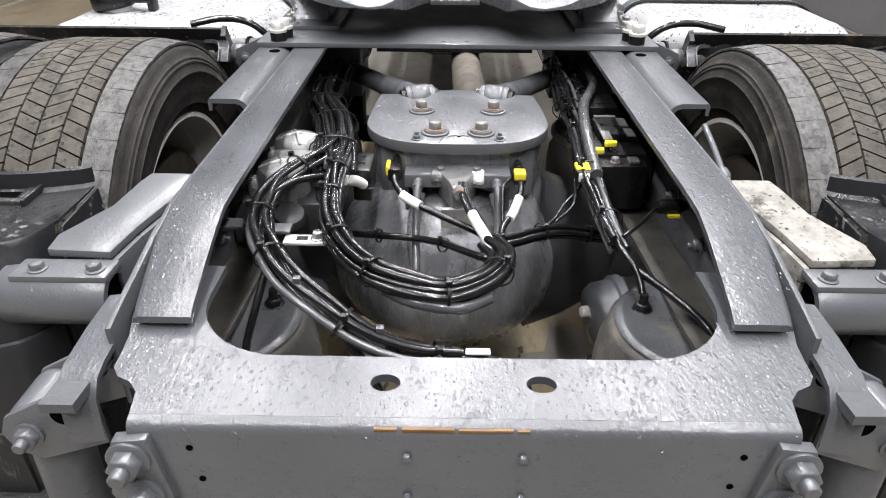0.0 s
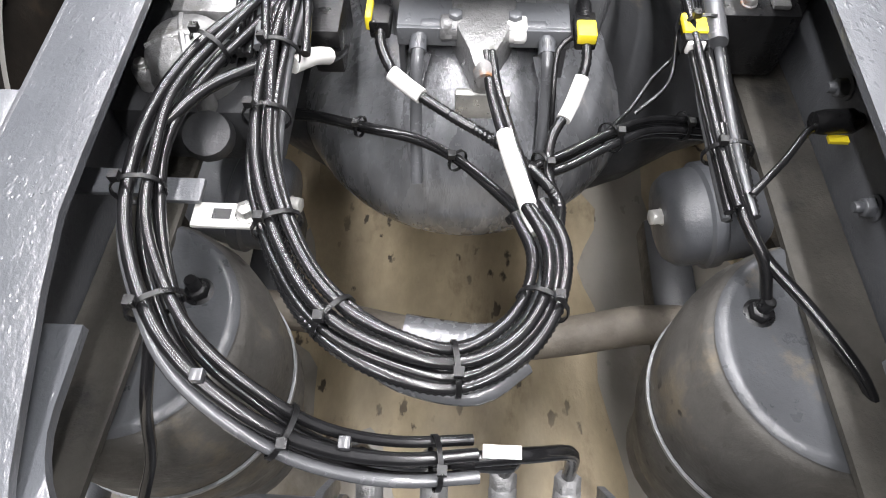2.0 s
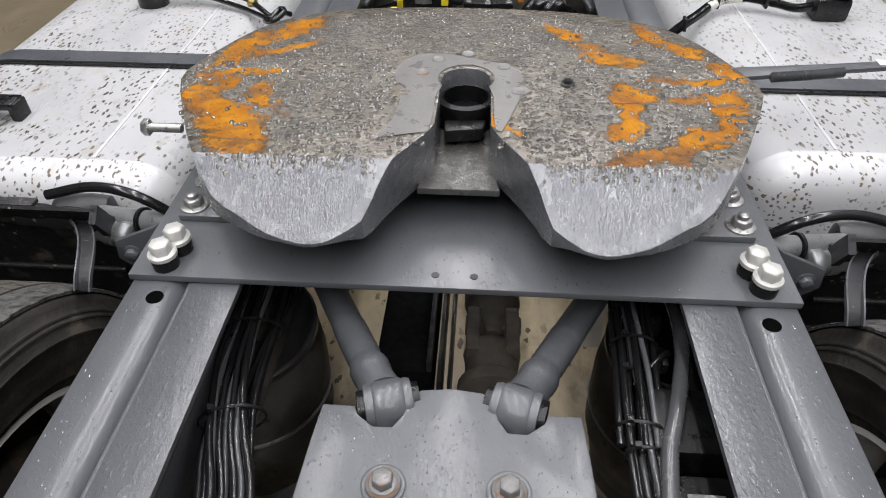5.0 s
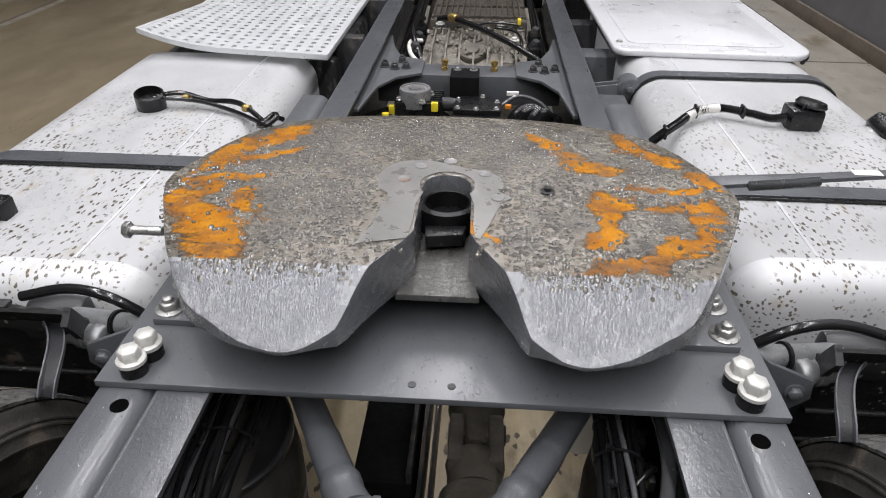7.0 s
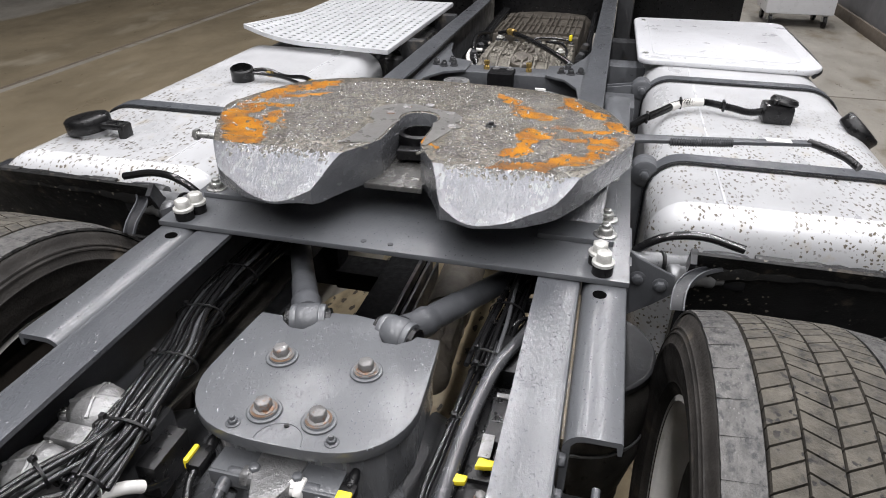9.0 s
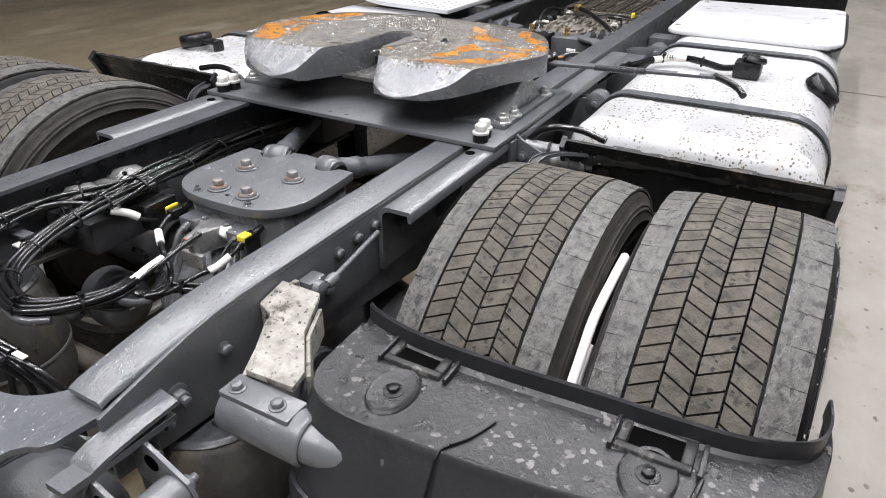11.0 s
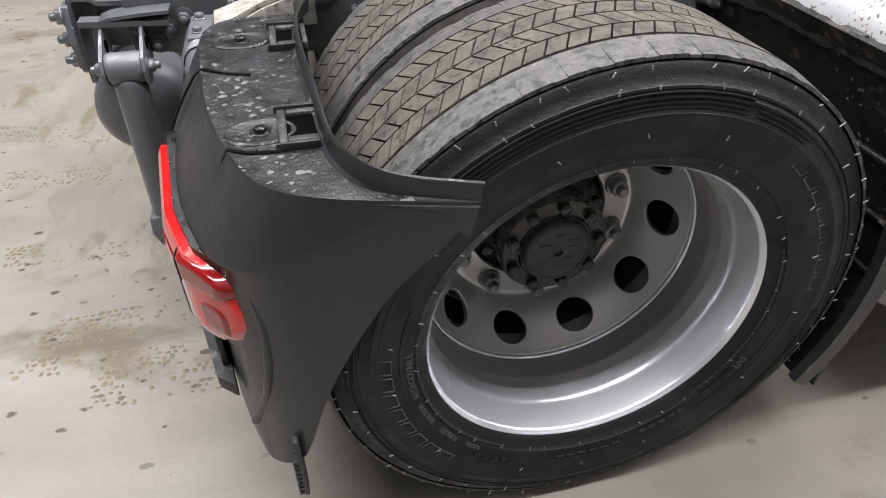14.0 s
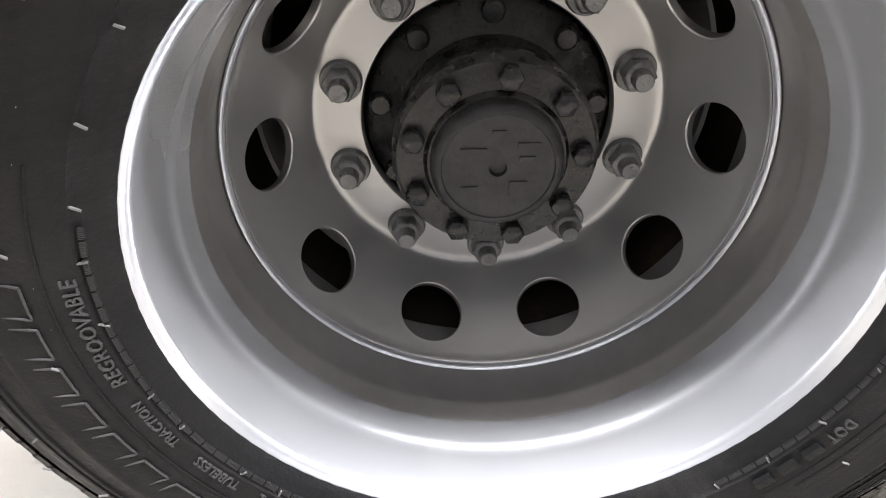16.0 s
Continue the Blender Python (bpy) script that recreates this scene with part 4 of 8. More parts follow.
    part("shell", turned(prof, (0, 0.042, 0.497), (1, 0, 0), 40), M["paint_dry"], t)
    for x in (-0.138, 0.138):
        part("strap", turned(((0.120, -0.008), (0.1255, -0.008), (0.1255, 0.008), (0.120, 0.008)), (x, 0.042, 0.497), (1, 0, 0), 40), M["paint_dry"], t)
        part("hanger", plate([(0.02, 0.615), (0.12, 0.59), (0.168, 0.53), (0.182, 0.54), (0.15, 0.62), (0.06, 0.70), (-0.03, 0.77), (-0.03, 0.62)], "x", x - 0.004, x + 0.004, 0.001), M["paint_dry"], t)
    for x in (-0.105, -0.036, 0.037, 0.105):
        bm = bmesh.new()
        lathe(bm, ((0.015, -0.03), (0.015, 0.0), (0.011, 0.004)), (x, 0.178, 0.525), (0, 0.75, 0.6), 16)
        hexagon(bm, (x, 0.178, 0.525), (0, 0.75, 0.6), 0.0145, 0.002, 0.018)
        part("port_fitting", bm, M["alloy"], t)
    for s in (1, -1):
        part("drain_plug", bolt_mesh((s * 0.302, 0.042, 0.497), (s, 0, 0), 0.014, 0.016, 1.2, 0.016), M["bolt"], t)
    return t


def axle():
    a = thing("drive_axle", "wet dark grey drive axle with a rounded differential housing", "axle")
    bm = bmesh.new()
    n, m = 48, 24
    rows = []
    for j in range(1, m):
        ph = math.pi * j / m
        row = []
        for k in range(n):
            th = math.tau * k / n
            ry = 0.26 if math.sin(th) < 0 else 0.22
            x = -0.02 + 0.262 * math.sin(ph) * math.cos(th)
            y = 0.80 + ry * math.sin(ph) * math.sin(th)
            z = 0.50 + 0.22 * math.cos(ph)
            # pear-shaped cover, drawn in towards the top
            x *= 1 - 0.16 * max(0, math.cos(ph)) ** 1.5
            row.append(bm.verts.new((x, y, z)))
        rows.append(row)
    for p, q in zip(rows, rows[1:]):
        for k in range(n):
            bm.faces.new((p[k], p[(k + 1) % n], q[(k + 1) % n], q[k]))
    bm.faces.new(rows[0])
    bm.faces.new(rows[-1][::-1])
    bmesh.ops.recalc_face_normals(bm, faces=bm.faces)
    part("housing", bm, M["diff"], a, "wet rounded differential cover")
    for s in (1, -1):
        part("axle_tube", flip(turned(((0.19, 0.0), (0.16, 0.08), (0.115, 0.16), (0.09, 0.24), (0.085, 0.80)), (0.16, AXLE_Y, AXLE_Z), (1, 0, 0), 32), s), M["dirty"], a)
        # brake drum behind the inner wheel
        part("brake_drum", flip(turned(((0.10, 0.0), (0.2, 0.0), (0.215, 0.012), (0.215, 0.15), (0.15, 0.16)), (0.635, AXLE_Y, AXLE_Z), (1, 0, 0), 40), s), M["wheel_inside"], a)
        bc = bmesh.new()
        lathe(bc, ((0.03, -0.062), (0.058, -0.058), (0.068, -0.045), (0.071, -0.012), (0.077, -0.008), (0.077, 0.008), (0.071, 0.012), (0.068, 0.06), (0.05, 0.08)), (0.325, 0.575, 0.47), (1, 0.15, 0.1), 32)
        part("brake_chamber", flip(bc, s), M["paint_dry"], a, "dark grey round brake chamber")
        part("chamber_plug", flip(bolt_mesh((0.266, 0.562, 0.482), (-1, -0.2, 0.1), 0.012, 0.02, 1.1), s), M["white_bolt"], a)
        # ribs on the housing's shoulders
        part("rib", flip(tube([(0.07, 0.64, 0.70), (0.085, 0.605, 0.65), (0.08, 0.575, 0.58), (0.06, 0.56, 0.50)], 0.010, 10), s), M["diff"], a)
    # bracket on top, four bolts
    pts = [(-0.171, 0.955), (-0.128, 0.955), (-0.122, 0.942), (-0.10, 0.925), (-0.075, 0.925), (-0.062, 0.945), (-0.056, 0.972), (-0.042, 0.985), (0.0, 0.99), (0.042, 0.985), (0.056, 0.972), (0.062, 0.945),
           (0.075, 0.925), (0.10, 0.925), (0.122, 0.942), (0.128, 0.955), (0.171, 0.955), (0.176, 0.90), (0.182, 0.80), (0.1822, 0.775), (0.1785, 0.755), (0.172, 0.736), (0.163, 0.719), (0.151, 0.7035), (0.136, 0.690), (0.118, 0.679), (0.097, 0.671), (0.074, 0.666), (0.045, 0.663), (0.0, 0.662)]
    right = [p for p in pts if p[0] >= 0]
    left = [(-x, y) for x, y in right[::-1] if x > 0]
    outline = right + left
    bracket = part("top_bracket", plate(outline, "z", 0.768, 0.790, 0.003), M["paint"], a, "wet grey bracket plate with rounded rear corners", sharp=25)
    part("bracket_skirt", plate([(0.13, 0.94), (0.165, 0.93), (0.172, 0.78), (0.15, 0.715), (0.10, 0.685), (-0.10, 0.685), (-0.15, 0.715), (-0.172, 0.78), (-0.165, 0.93), (-0.13, 0.94)], "z", 0.66, 0.77, 0.006), M["diff"], a)
    for x, y in ((-0.075, 0.843), (0.075, 0.843), (-0.044, 0.72), (0.045, 0.72)):
        part("washer", turned(((0.0272, 0.0), (0.0272, 0.0032), (0.026, 0.0042), (0.0225, 0.0042), (0.0218, 0.0036), (0.021, 0.0062), (0.0185, 0.0066), (0.012, 0.0066)), (x, y, 0.79), (0, 0, 1), 32), M["paint"], bracket, "grey painted washer")
        b = bmesh.new()
        lathe(b, ((0.0165, 0.0055), (0.0165, 0.0085), (0.0145, 0.0095)), (x, y, 0.79), (0, 0, 1), 24)
        hexagon(b, (x, y, 0.79), (0, 0, 1), 0.0135, 0.0085, 0.0235)
        part("bracket_bolt", b, M["rusty_bolt"], bracket, "steel bolt head with orange rust")
        part("rust_ring", turned(((0.0205, 0.006), (0.0202, 0.0072), (0.0165, 0.0074)), (x, y, 0.79), (0, 0, 1), 24), M["rust_stain"], bracket, "brown rust stain round the bolt")
    for x, y in ((-0.078, 0.687), (0.079, 0.687)):
        part("small_bolt", bolt_mesh((x, y, 0.790), (0, 0, 1), 0.0075, 0.008, 1.5, 0.006), M["paint_dry"], bracket)
    part("plug", turned(((0.004, 0), (0.004, 0.002)), (0.002, 0.70, 0.790), (0, 0, 1), 12), M["black"], a)
    # ledge below the bracket's rear edge, with the pressure valve
    part("ledge", plate([(-0.100, 0.70), (0.100, 0.70), (0.100, 0.642), (-0.100, 0.642)], "z", 0.728, 0.738, 0.003), M["paint"], a)
    part("ledge_lip", block(-0.100, 0.100, 0.637, 0.6425, 0.712, 0.7375, 0.002), M["paint"], a)
    part("tab_seam", tube([(0.002 + 0.037 * math.cos(radians(q)), 0.668 + 0.037 * math.sin(radians(q)), 0.7902) for q in range(0, 181, 15)], 0.0011, 6, 0.006), M["paint"], bracket, "half-round seam on the plate")
    for x in (-0.100, 0.092):
        part("ledge_cheek", block(x, x + 0.008, 0.643, 0.70, 0.66, 0.7285, 0.002), M["paint_dry"], a)
    for x in (-0.032, 0.036):
        part("ledge_bolt", bolt_mesh((x, 0.6535, 0.738), (0, 0, 1), 0.0085, 0.010, 1.3), M["paint"], a)
    # gearbox-side flange and propeller shaft
    part("pinion_flange", turned(((0.16, 0.0), (0.12, 0.06), (0.085, 0.10), (0.085, 0.13), (0.06, 0.14)), (0, 0.96, 0.50), (0, 1, 0), 28), M["mud"], a)


def prop_shaft():
    p = thing("propeller_shaft", "muddy propeller shaft with a rusty joint", "shaft")
    part("shaft", turned(((0.06, 0.0), (0.06, 2.0)), (0.065, 1.44, 0.485), (-0.02, 1, 0.02), 24), M["mud"], p)
    yoke = part("yoke", turned(((0.04, -0.08), (0.066, -0.07), (0.066, -0.045), (0.05, -0.03), (0.052, 0.0), (0.058, 0.03), (0.05, 0.045)), (0.065, 1.27, 0.485), (0, 1, 0), 24), M["mud"], p, "rusty joint yoke")
    for x in (0.012, 0.090):
        ear = [(1.275, 0.445), (1.275, 0.535)] + [(1.372 + 0.04 * math.cos(radians(a)), 0.495 + 0.04 * math.sin(radians(a))) for a in range(90, -91, -20)]
        part("yoke_ear", plate(ear, "x", x, x + 0.028, 0.007), M["mud"], yoke)
        part("bearing_cap", turned(((0.022, 0.0), (0.022, 0.034), (0.018, 0.037)), (x - 0.003, 1.372, 0.495), (1, 0, 0), 20), M["gearbox"], yoke)
    part("cross", turned(((0.016, 0.0), (0.016, 0.09)), (0.018, 1.372, 0.495), (1, 0, 0), 14), M["gearbox"], yoke)
    part("shaft_fork", turned(((0.02, -0.05), (0.034, -0.03), (0.052, 0.03), (0.06, 0.05)), (0.065, 1.40, 0.485), (0, 1, 0), 20), M["mud"], yoke)


def gearbox_mount():
    b = thing("dark_bracket", "black bracket box beside the propeller shaft", "bracket")
    part("box", block(-0.165, -0.05, 1.24, 1.68, 0.40, 0.50, 0.008), M["black_matt"], b)
    part("rib", block(-0.062, -0.052, 1.24, 1.66, 0.50, 0.53, 0.002), M["dirty"], b)
    part("rib", block(-0.04, -0.032, 1.20, 1.66, 0.40, 0.52, 0.002), M["dirty"], b)
    part("rib", block(-0.02, -0.014, 1.20, 1.66, 0.40, 0.51, 0.002), M["dirty"], b)
    part("hanger", block(-0.31, -0.16, 1.58, 1.68, 0.42, 0.48, 0.006), M["black_matt"], b)
    part("post", block(-0.386, -0.30, 1.59, 1.67, 0.42, 0.62, 0.006), M["black_matt"], b)


def torque_rods():
    r = thing("torque_rod", "grey V-shaped torque rod with two bushed eyes", "torque rod")
    for s in (1, -1):
        eye = bmesh.new()
        lathe(eye, ((0.024, -0.033), (0.0305, -0.032), (0.0325, -0.025), (0.0315, -0.021), (0.034, -0.018), (0.034, 0.018), (0.0315, 0.021), (0.0325, 0.025), (0.0305, 0.032), (0.024, 0.033)), (0.086, 0.972, 0.772), (0.9, -0.25, 0.0), 28)
        part("eye", flip(eye, s), M["paint"], r)
        bush = turned(((0.012, -0.043), (0.024, -0.042), (0.027, 0.0), (0.024, 0.042), (0.012, 0.043)), (0.086, 0.972, 0.772), (0.9, -0.25, 0.0), 20)
        part("bush", flip(bush, s), M["black"], r)
        part("rod", flip(turned(((0.031, 0.02), (0.027, 0.055), (0.029, 0.06), (0.0295, 0.075), (0.026, 0.085)) + tuple((0.0262 if k % 2 else 0.0242, 0.095 + k * 0.006) for k in range(12)) + ((0.0255, 0.172), (0.0245, 0.18), (0.0245, 0.60)), (0.088, 0.972, 0.772), (0.19, 0.36, -0.045), 20), s), M["paint_dry"], r)
        part("anchor", flip(block(0.27, 0.3865, 1.38, 1.56, 0.64, 0.82, 0.01), s), M["paint_dry"], r)


def stabiliser():
    b = thing("stabiliser_bar", "muddy curved stabiliser bar behind the axle", "stabiliser bar")
    part("bar", tube([(-0.47, 0.46, 0.34), (-0.36, 0.46, 0.34), (-0.26, 0.46, 0.335), (-0.14, 0.44, 0.325), (0.0, 0.425, 0.32), (0.14, 0.44, 0.325), (0.26, 0.46, 0.335), (0.36, 0.46, 0.34), (0.47, 0.46, 0.34)], 0.030, 18, 0.02), M["mud"], b)
    part("sleeve", tube([(-0.10, 0.435, 0.324), (0.0, 0.425, 0.32), (0.09, 0.432, 0.322)], 0.0318, 18, 0.02), M["diff"], b, "wet cleaner stretch of the bar")


def mounting_plate():
    p = thing("mounting_plate", "flat dark grey coupling plate bolted on the rails", "mounting plate")
    part("plate", block(-0.482, 0.482, 1.11, 1.66, 0.8505, 0.862, 0.002), M["paint"], p, "wet grey steel plate")
    for x in (-0.033, 0.023):
        part("plate_hole", turned(((0.006, 0), (0.006, 0.0012)), (x, 1.135, 0.862), (0, 0, 1), 14), M["socket"], p)
    for s in (1, -1):
        for y, x in ((1.133, 0.432), (1.168, 0.424)):
            sleeve = turned(((0.019, 0.0), (0.0195, 0.022), (0.018, 0.024)), (s * x, y, 0.862), (0, 0, 1), 24)
            spacer = part("sleeve", sleeve, M["black"], p, "black spacer sleeve")
            part("nut", bolt_mesh((s * x, y, 0.884), (0, 0, 1), 0.0155, 0.022, 1.35), M["white_bolt"], spacer, "bright flanged nut")
        part("slide_bar", block(*sorted((s * 0.30, s * 0.45)), 1.235, 1.60, 0.862, 0.874, 0.002), M["paint"], p)
        for y in (1.262, 1.33, 1.55):
            part("bar_nut", bolt_mesh((s * 0.432, y, 0.874), (0, 0, 1), 0.0155, 0.016, 1.5, 0.008), M["bolt"], p)
        part("side_bracket", flip(plate([(0.484, 0.858), (0.50, 0.845), (0.575, 0.812), (0.58, 0.775), (0.54, 0.74), (0.484, 0.70)], "y", 1.235, 1.244, 0.002), s), M["paint_dry"], p, "dark grey side bracket plate")
        part("bracket_foot", flip(block(0.480, 0.488, 1.20, 1.36, 0.70, 0.846, 0.002), s), M["paint_dry"], p)
        for x, z in ((0.505, 0.80), (0.55, 0.79)):
            part("bracket_nut", flip(bolt_mesh((x, 1.235, z), (0, -1, 0), 0.011, 0.012, 1.4), s), M["paint_dry"], p)


def worn_patch():
    """Thin smooth area round the slot's end, wider on one side."""
    bm = bmesh.new()
    rows = []
    for k in range(33):
        a = radians(-35 + 250 * k / 32)
        c, s = math.cos(a), math.sin(a)
        r = 0.083 + 0.012 * math.sin(3 * a + 1) + (0.045 * max(0, -c) ** 2 if s > -0.3 else 0.03)
        inn = Vector((0.0465 * c, 1.446 + 0.0485 * s))
        out = Vector((r * c, 1.446 + r * s))
        rows.append((inn, out))
    left = [(-0.0465, 1.38, -0.10, 1.38), (-0.0465, 1.32, -0.105, 1.31), (-0.05, 1.275, -0.122, 1.255)]
    right = [(0.0465, 1.38, 0.088, 1.385), (0.0465, 1.32, 0.07, 1.32), (0.05, 1.285, 0.058, 1.28)]
    line = [(*r[:2], *r[2:]) for r in right[::-1]] + [(i.x, i.y, o.x, o.y) for i, o in rows if i.y > 1.40] + left
    quads = []
    for ix, iy, ox, oy in line:
        quads.append([bm.verts.new((ix, iy, 1.0164)), bm.verts.new((ix, iy, 1.0178)), bm.verts.new((ox, oy, 1.0178)), bm.verts.new((ox, oy, 1.0158))])
    for p, q in zip(quads, quads[1:]):
        for k in range(3):
            bm.faces.new((p[k], p[k + 1], q[k + 1], q[k]))
    bmesh.ops.recalc_face_normals(bm, faces=bm.faces)
    return bm


def fifth_wheel():
    f = thing("fifth_wheel", "fifth wheel coupling plate with grease and orange rust", "fifth wheel", at=(-0.003, 0, 0))
    # plan of one half: throat side, ramp tip, rounded outer side with its corner, front edge
    inner = [(0.042, 1.300), (0.050, 1.278), (0.072, 1.240), (0.092, 1.205), (0.109, 1.170), (0.118, 1.146), (0.128, 1.124), (0.146, 1.112), (0.168, 1.100)]
    outer = [(0.168, 1.100), (0.188, 1.095), (0.212, 1.095), (0.255, 1.105), (0.300, 1.127), (0.338, 1.148), (0.372, 1.196), (0.402, 1.252), (0.432, 1.318), (0.454, 1.368), (0.472, 1.418)]
    front = [(0.472, 1.418), (0.473, 1.452), (0.450, 1.520), (0.414, 1.600), (0.372, 1.660), (0.312, 1.702), (0.222, 1.733), (0.11, 1.747), (0.0, 1.751)]
    half = inner + [(p.x, p.y) for p in spline([(x, y, 0) for x, y in outer], 0.016)[1:]]
    half += front[1:2] + [(p.x, p.y) for p in spline([(x, y, 0) for x, y in front[2:]], 0.016)]
    half[-1] = (0.0, half[-1][1])
    throat = [(0.0, 1.484), (0.016, 1.482), (0.030, 1.472), (0.038, 1.458), (0.041, 1.44), (0.041, 1.40)]
    outline = half + [(-x, y) for x, y in half[::-1] if x > 0] + [(-x, y) for x, y in throat[::-1]] + throat[1:]
    bm = bmesh.new()
    # top skin on a grid inside the outline: flat, with rear ramps
    top = [bm.verts.new((x, y, 0)) for x, y in outline]
    edges = [bm.edges.new((top[i], top[(i + 1) % len(top)])) for i in range(len(top))]
    bmesh.ops.triangle_fill(bm, use_beauty=True, use_dissolve=False, edges=edges)
    for co, no in (((0, 1.203, 0), (0, 1, 0)), ((0, 1.195, 0), (0, 1, 0)), ((0, 1.15, 0), (0, 1, 0)), ((0, 1.5, 0), (0, 1, 0)), ((0.25, 0, 0), (1, 0, 0)), ((-0.25, 0, 0), (1, 0, 0))):
        bmesh.ops.bisect_plane(bm, geom=bm.verts[:] + bm.edges[:] + bm.faces[:], plane_co=co, plane_no=no)
    bmesh.ops.recalc_face_normals(bm, faces=bm.faces)
    if sum(q.normal.z for q in bm.faces) < 0:
        bmesh.ops.reverse_faces(bm, faces=bm.faces)
    ret = bmesh.ops.extrude_face_region(bm, geom=bm.faces[:])
    fresh = [v for v in ret["geom"] if isinstance(v, bmesh.types.BMVert)]
    low = set(bm.verts) - set(fresh)

    def ramp(y):
        return 0.0 if y > 1.2 else (1.2 - y) * 0.64

    for v in fresh:
        v.co.z = 1.016 - ramp(v.co.y)
    # the underside is level, a little higher towards the sides; the ramps run out to it
    for v in low:
        top_z = 1.016 - ramp(v.co.y)
        level = min(top_z - 0.008, 0.931 + 0.030 * max(0.0, min(1.0, (abs(v.co.x) - 0.2) / 0.22)))
        tip = max(0.0, 1 - abs(abs(v.co.x) - 0.2) / 0.08) * max(0.0, min(1.0, (1.17 - v.co.y) / 0.035))
        v.co.z = level + (top_z - 0.006 - level) * min(1.0, tip * 1.6)
    bmesh.ops.recalc_face_normals(bm, faces=bm.faces)
    soften(bm, 0.0035, 2, 40)
    me_parts = part("plate", bm, [M["casting"], M["top"]], f, "grey casting, greasy on top with bare ramps", sharp=18)
    for p in me_parts.data.polygons:
        if p.normal.z > 0.97 and p.center.z > 1.01:
            p.material_index = 1
    # lock plates and jaw in the slot
    part("jaw", turned(((0.045, -0.05), (0.05, -0.045), (0.05, 0.0), (0.043, 0.004), (0.038, 0.0), (0.038, -0.03)), (0, 1.445, 0.985), (0, 0, 1), 32), M["black"], f, "dark greasy locking jaw")
    part("hook", plate([(-0.03, 1.36), (0.03, 1.37), (0.036, 1.40), (-0.034, 1.395)], "z", 0.945, 0.968, 0.004), M["black"], f)
    part("throat_floor", plate([(-0.066, 1.245), (0.060, 1.245), (0.045, 1.32), (0.043, 1.42), (-0.043, 1.42), (-0.046, 1.32)], "z", 0.925, 0.937, 0.003), M["grease"], f, "greasy wet throat floor")
    part("wear_patch", worn_patch(), M["worn"], f, "smooth worn grey patch round the slot")
    for x, y in ((-0.05, 1.512), (0.0, 1.535), (0.062, 1.49), (-0.074, 1.462), (0.084, 1.405)):
        part("countersunk_bolt", turned(((0.0115, 0.0), (0.0115, 0.0022), (0.0095, 0.003), (0.006, 0.0012)), (x, y, 1.0168), (0, 0, 1), 16), M["rusty_bolt"], f)
    part("grease_nipple", turned(((0.012, -0.002), (0.012, 0.003), (0.007, 0.004), (0.006, 0.009)), (0.165, 1.435, 1.016), (0, 0, 1), 14), M["black"], f)
    for s in (1, -1):
        ped = bmesh.new()
        prism(ped, [(1.30, 0.874), (1.54, 0.874), (1.50, 0.905), (1.46, 0.955), (1.38, 0.955), (1.34, 0.905)], "x", 0.335, 0.43)
        soften(ped, 0.008)
        part("pedestal", flip(ped, s), M["casting"], f, "cast bearing block")
    part("side_bolt", tube([(-0.46, 1.352, 0.962), (-0.485, 1.352, 0.962), (-0.515, 1.352, 0.962)], 0.008, 10), M["bolt"], f)
    part("side_bolt_head", bolt_mesh((-0.512, 1.352, 0.962), (-1, 0, 0), 0.014, 0.013, 0), M["bolt"], f)
    # release handle reaching out over the tank
    part("handle", plate([(0.43, 1.585), (0.70, 1.64), (0.885, 1.675), (0.885, 1.70), (0.70, 1.668), (0.43, 1.63)], "z", 0.948, 0.957, 0.002), M["paint_dry"], f, "grey flat release handle")
    part("handle_spring", tube([(0.56, 1.605, 0.955), (0.64, 1.62, 0.955), (0.70, 1.634, 0.955)], 0.008, 10, 0.01, 0.25), M["cable_grey"], f)
    part("handle_grip", tube([(0.875, 1.688, 0.955), (0.91, 1.66, 0.952), (0.945, 1.63, 0.945), (0.965, 1.60, 0.935)], 0.009, 12), M["black"], f)
    part("handle_label", block(0.78, 0.835, 1.664, 1.686, 0.957, 0.9582, 0), M["white"], f)


RUST = ((-0.352, 1.282, 0.112, 0.044, -50), (-0.405, 1.365, 0.055, 0.035, -60), (-0.315, 1.365, 0.05, 0.018, -62), (-0.385, 1.447, 0.075, 0.016, 3), (-0.405, 1.535, 0.075, 0.026, 58), (-0.335, 1.625, 0.075, 0.024, 35),
        (-0.325, 1.545, 0.07, 0.016, 30), (-0.40, 1.395, 0.03, 0.03, 0), (0.19, 1.622, 0.06, 0.022, -42), (0.245, 1.545, 0.07, 0.034, -58), (0.285, 1.508, 0.035, 0.022, 0), (0.262, 1.40, 0.045, 0.036, -60), (0.232, 1.305, 0.045, 0.024, 50),
        (0.262, 1.345, 0.05, 0.02, 65), (0.265, 1.222, 0.07, 0.022, 12), (0.345, 1.275, 0.075, 0.026, 40), (0.41, 1.375, 0.055, 0.026, 66), (0.365, 1.455, 0.065, 0.013, 3), (0.36, 1.39, 0.045, 0.011, 6), (0.345, 1.61, 0.10, 0.022, -52),
        (0.43, 1.49, 0.045, 0.016, -65), (0.052, 1.31, 0.01, 0.04, 20))


def top_material():
    m = bpy.data.materials.new("greasy worn top with rust")
    m.use_nodes = True
    n, l = m.node_tree.nodes, m.node_tree.links
    b = n["Principled BSDF"]
    tc = n.new("ShaderNodeTexCoord")

    def noise_tex(s, d=6.0, r=0.6, stretch=None):
        t = n.new("ShaderNodeTexNoise")
        t.inputs["Scale"].default_value, t.inputs["Detail"].default_value, t.inputs["Roughness"].default_value = s, d, r
        src = tc.outputs["Object"]
        if stretch:
            mp = n.new("ShaderNodeMapping")
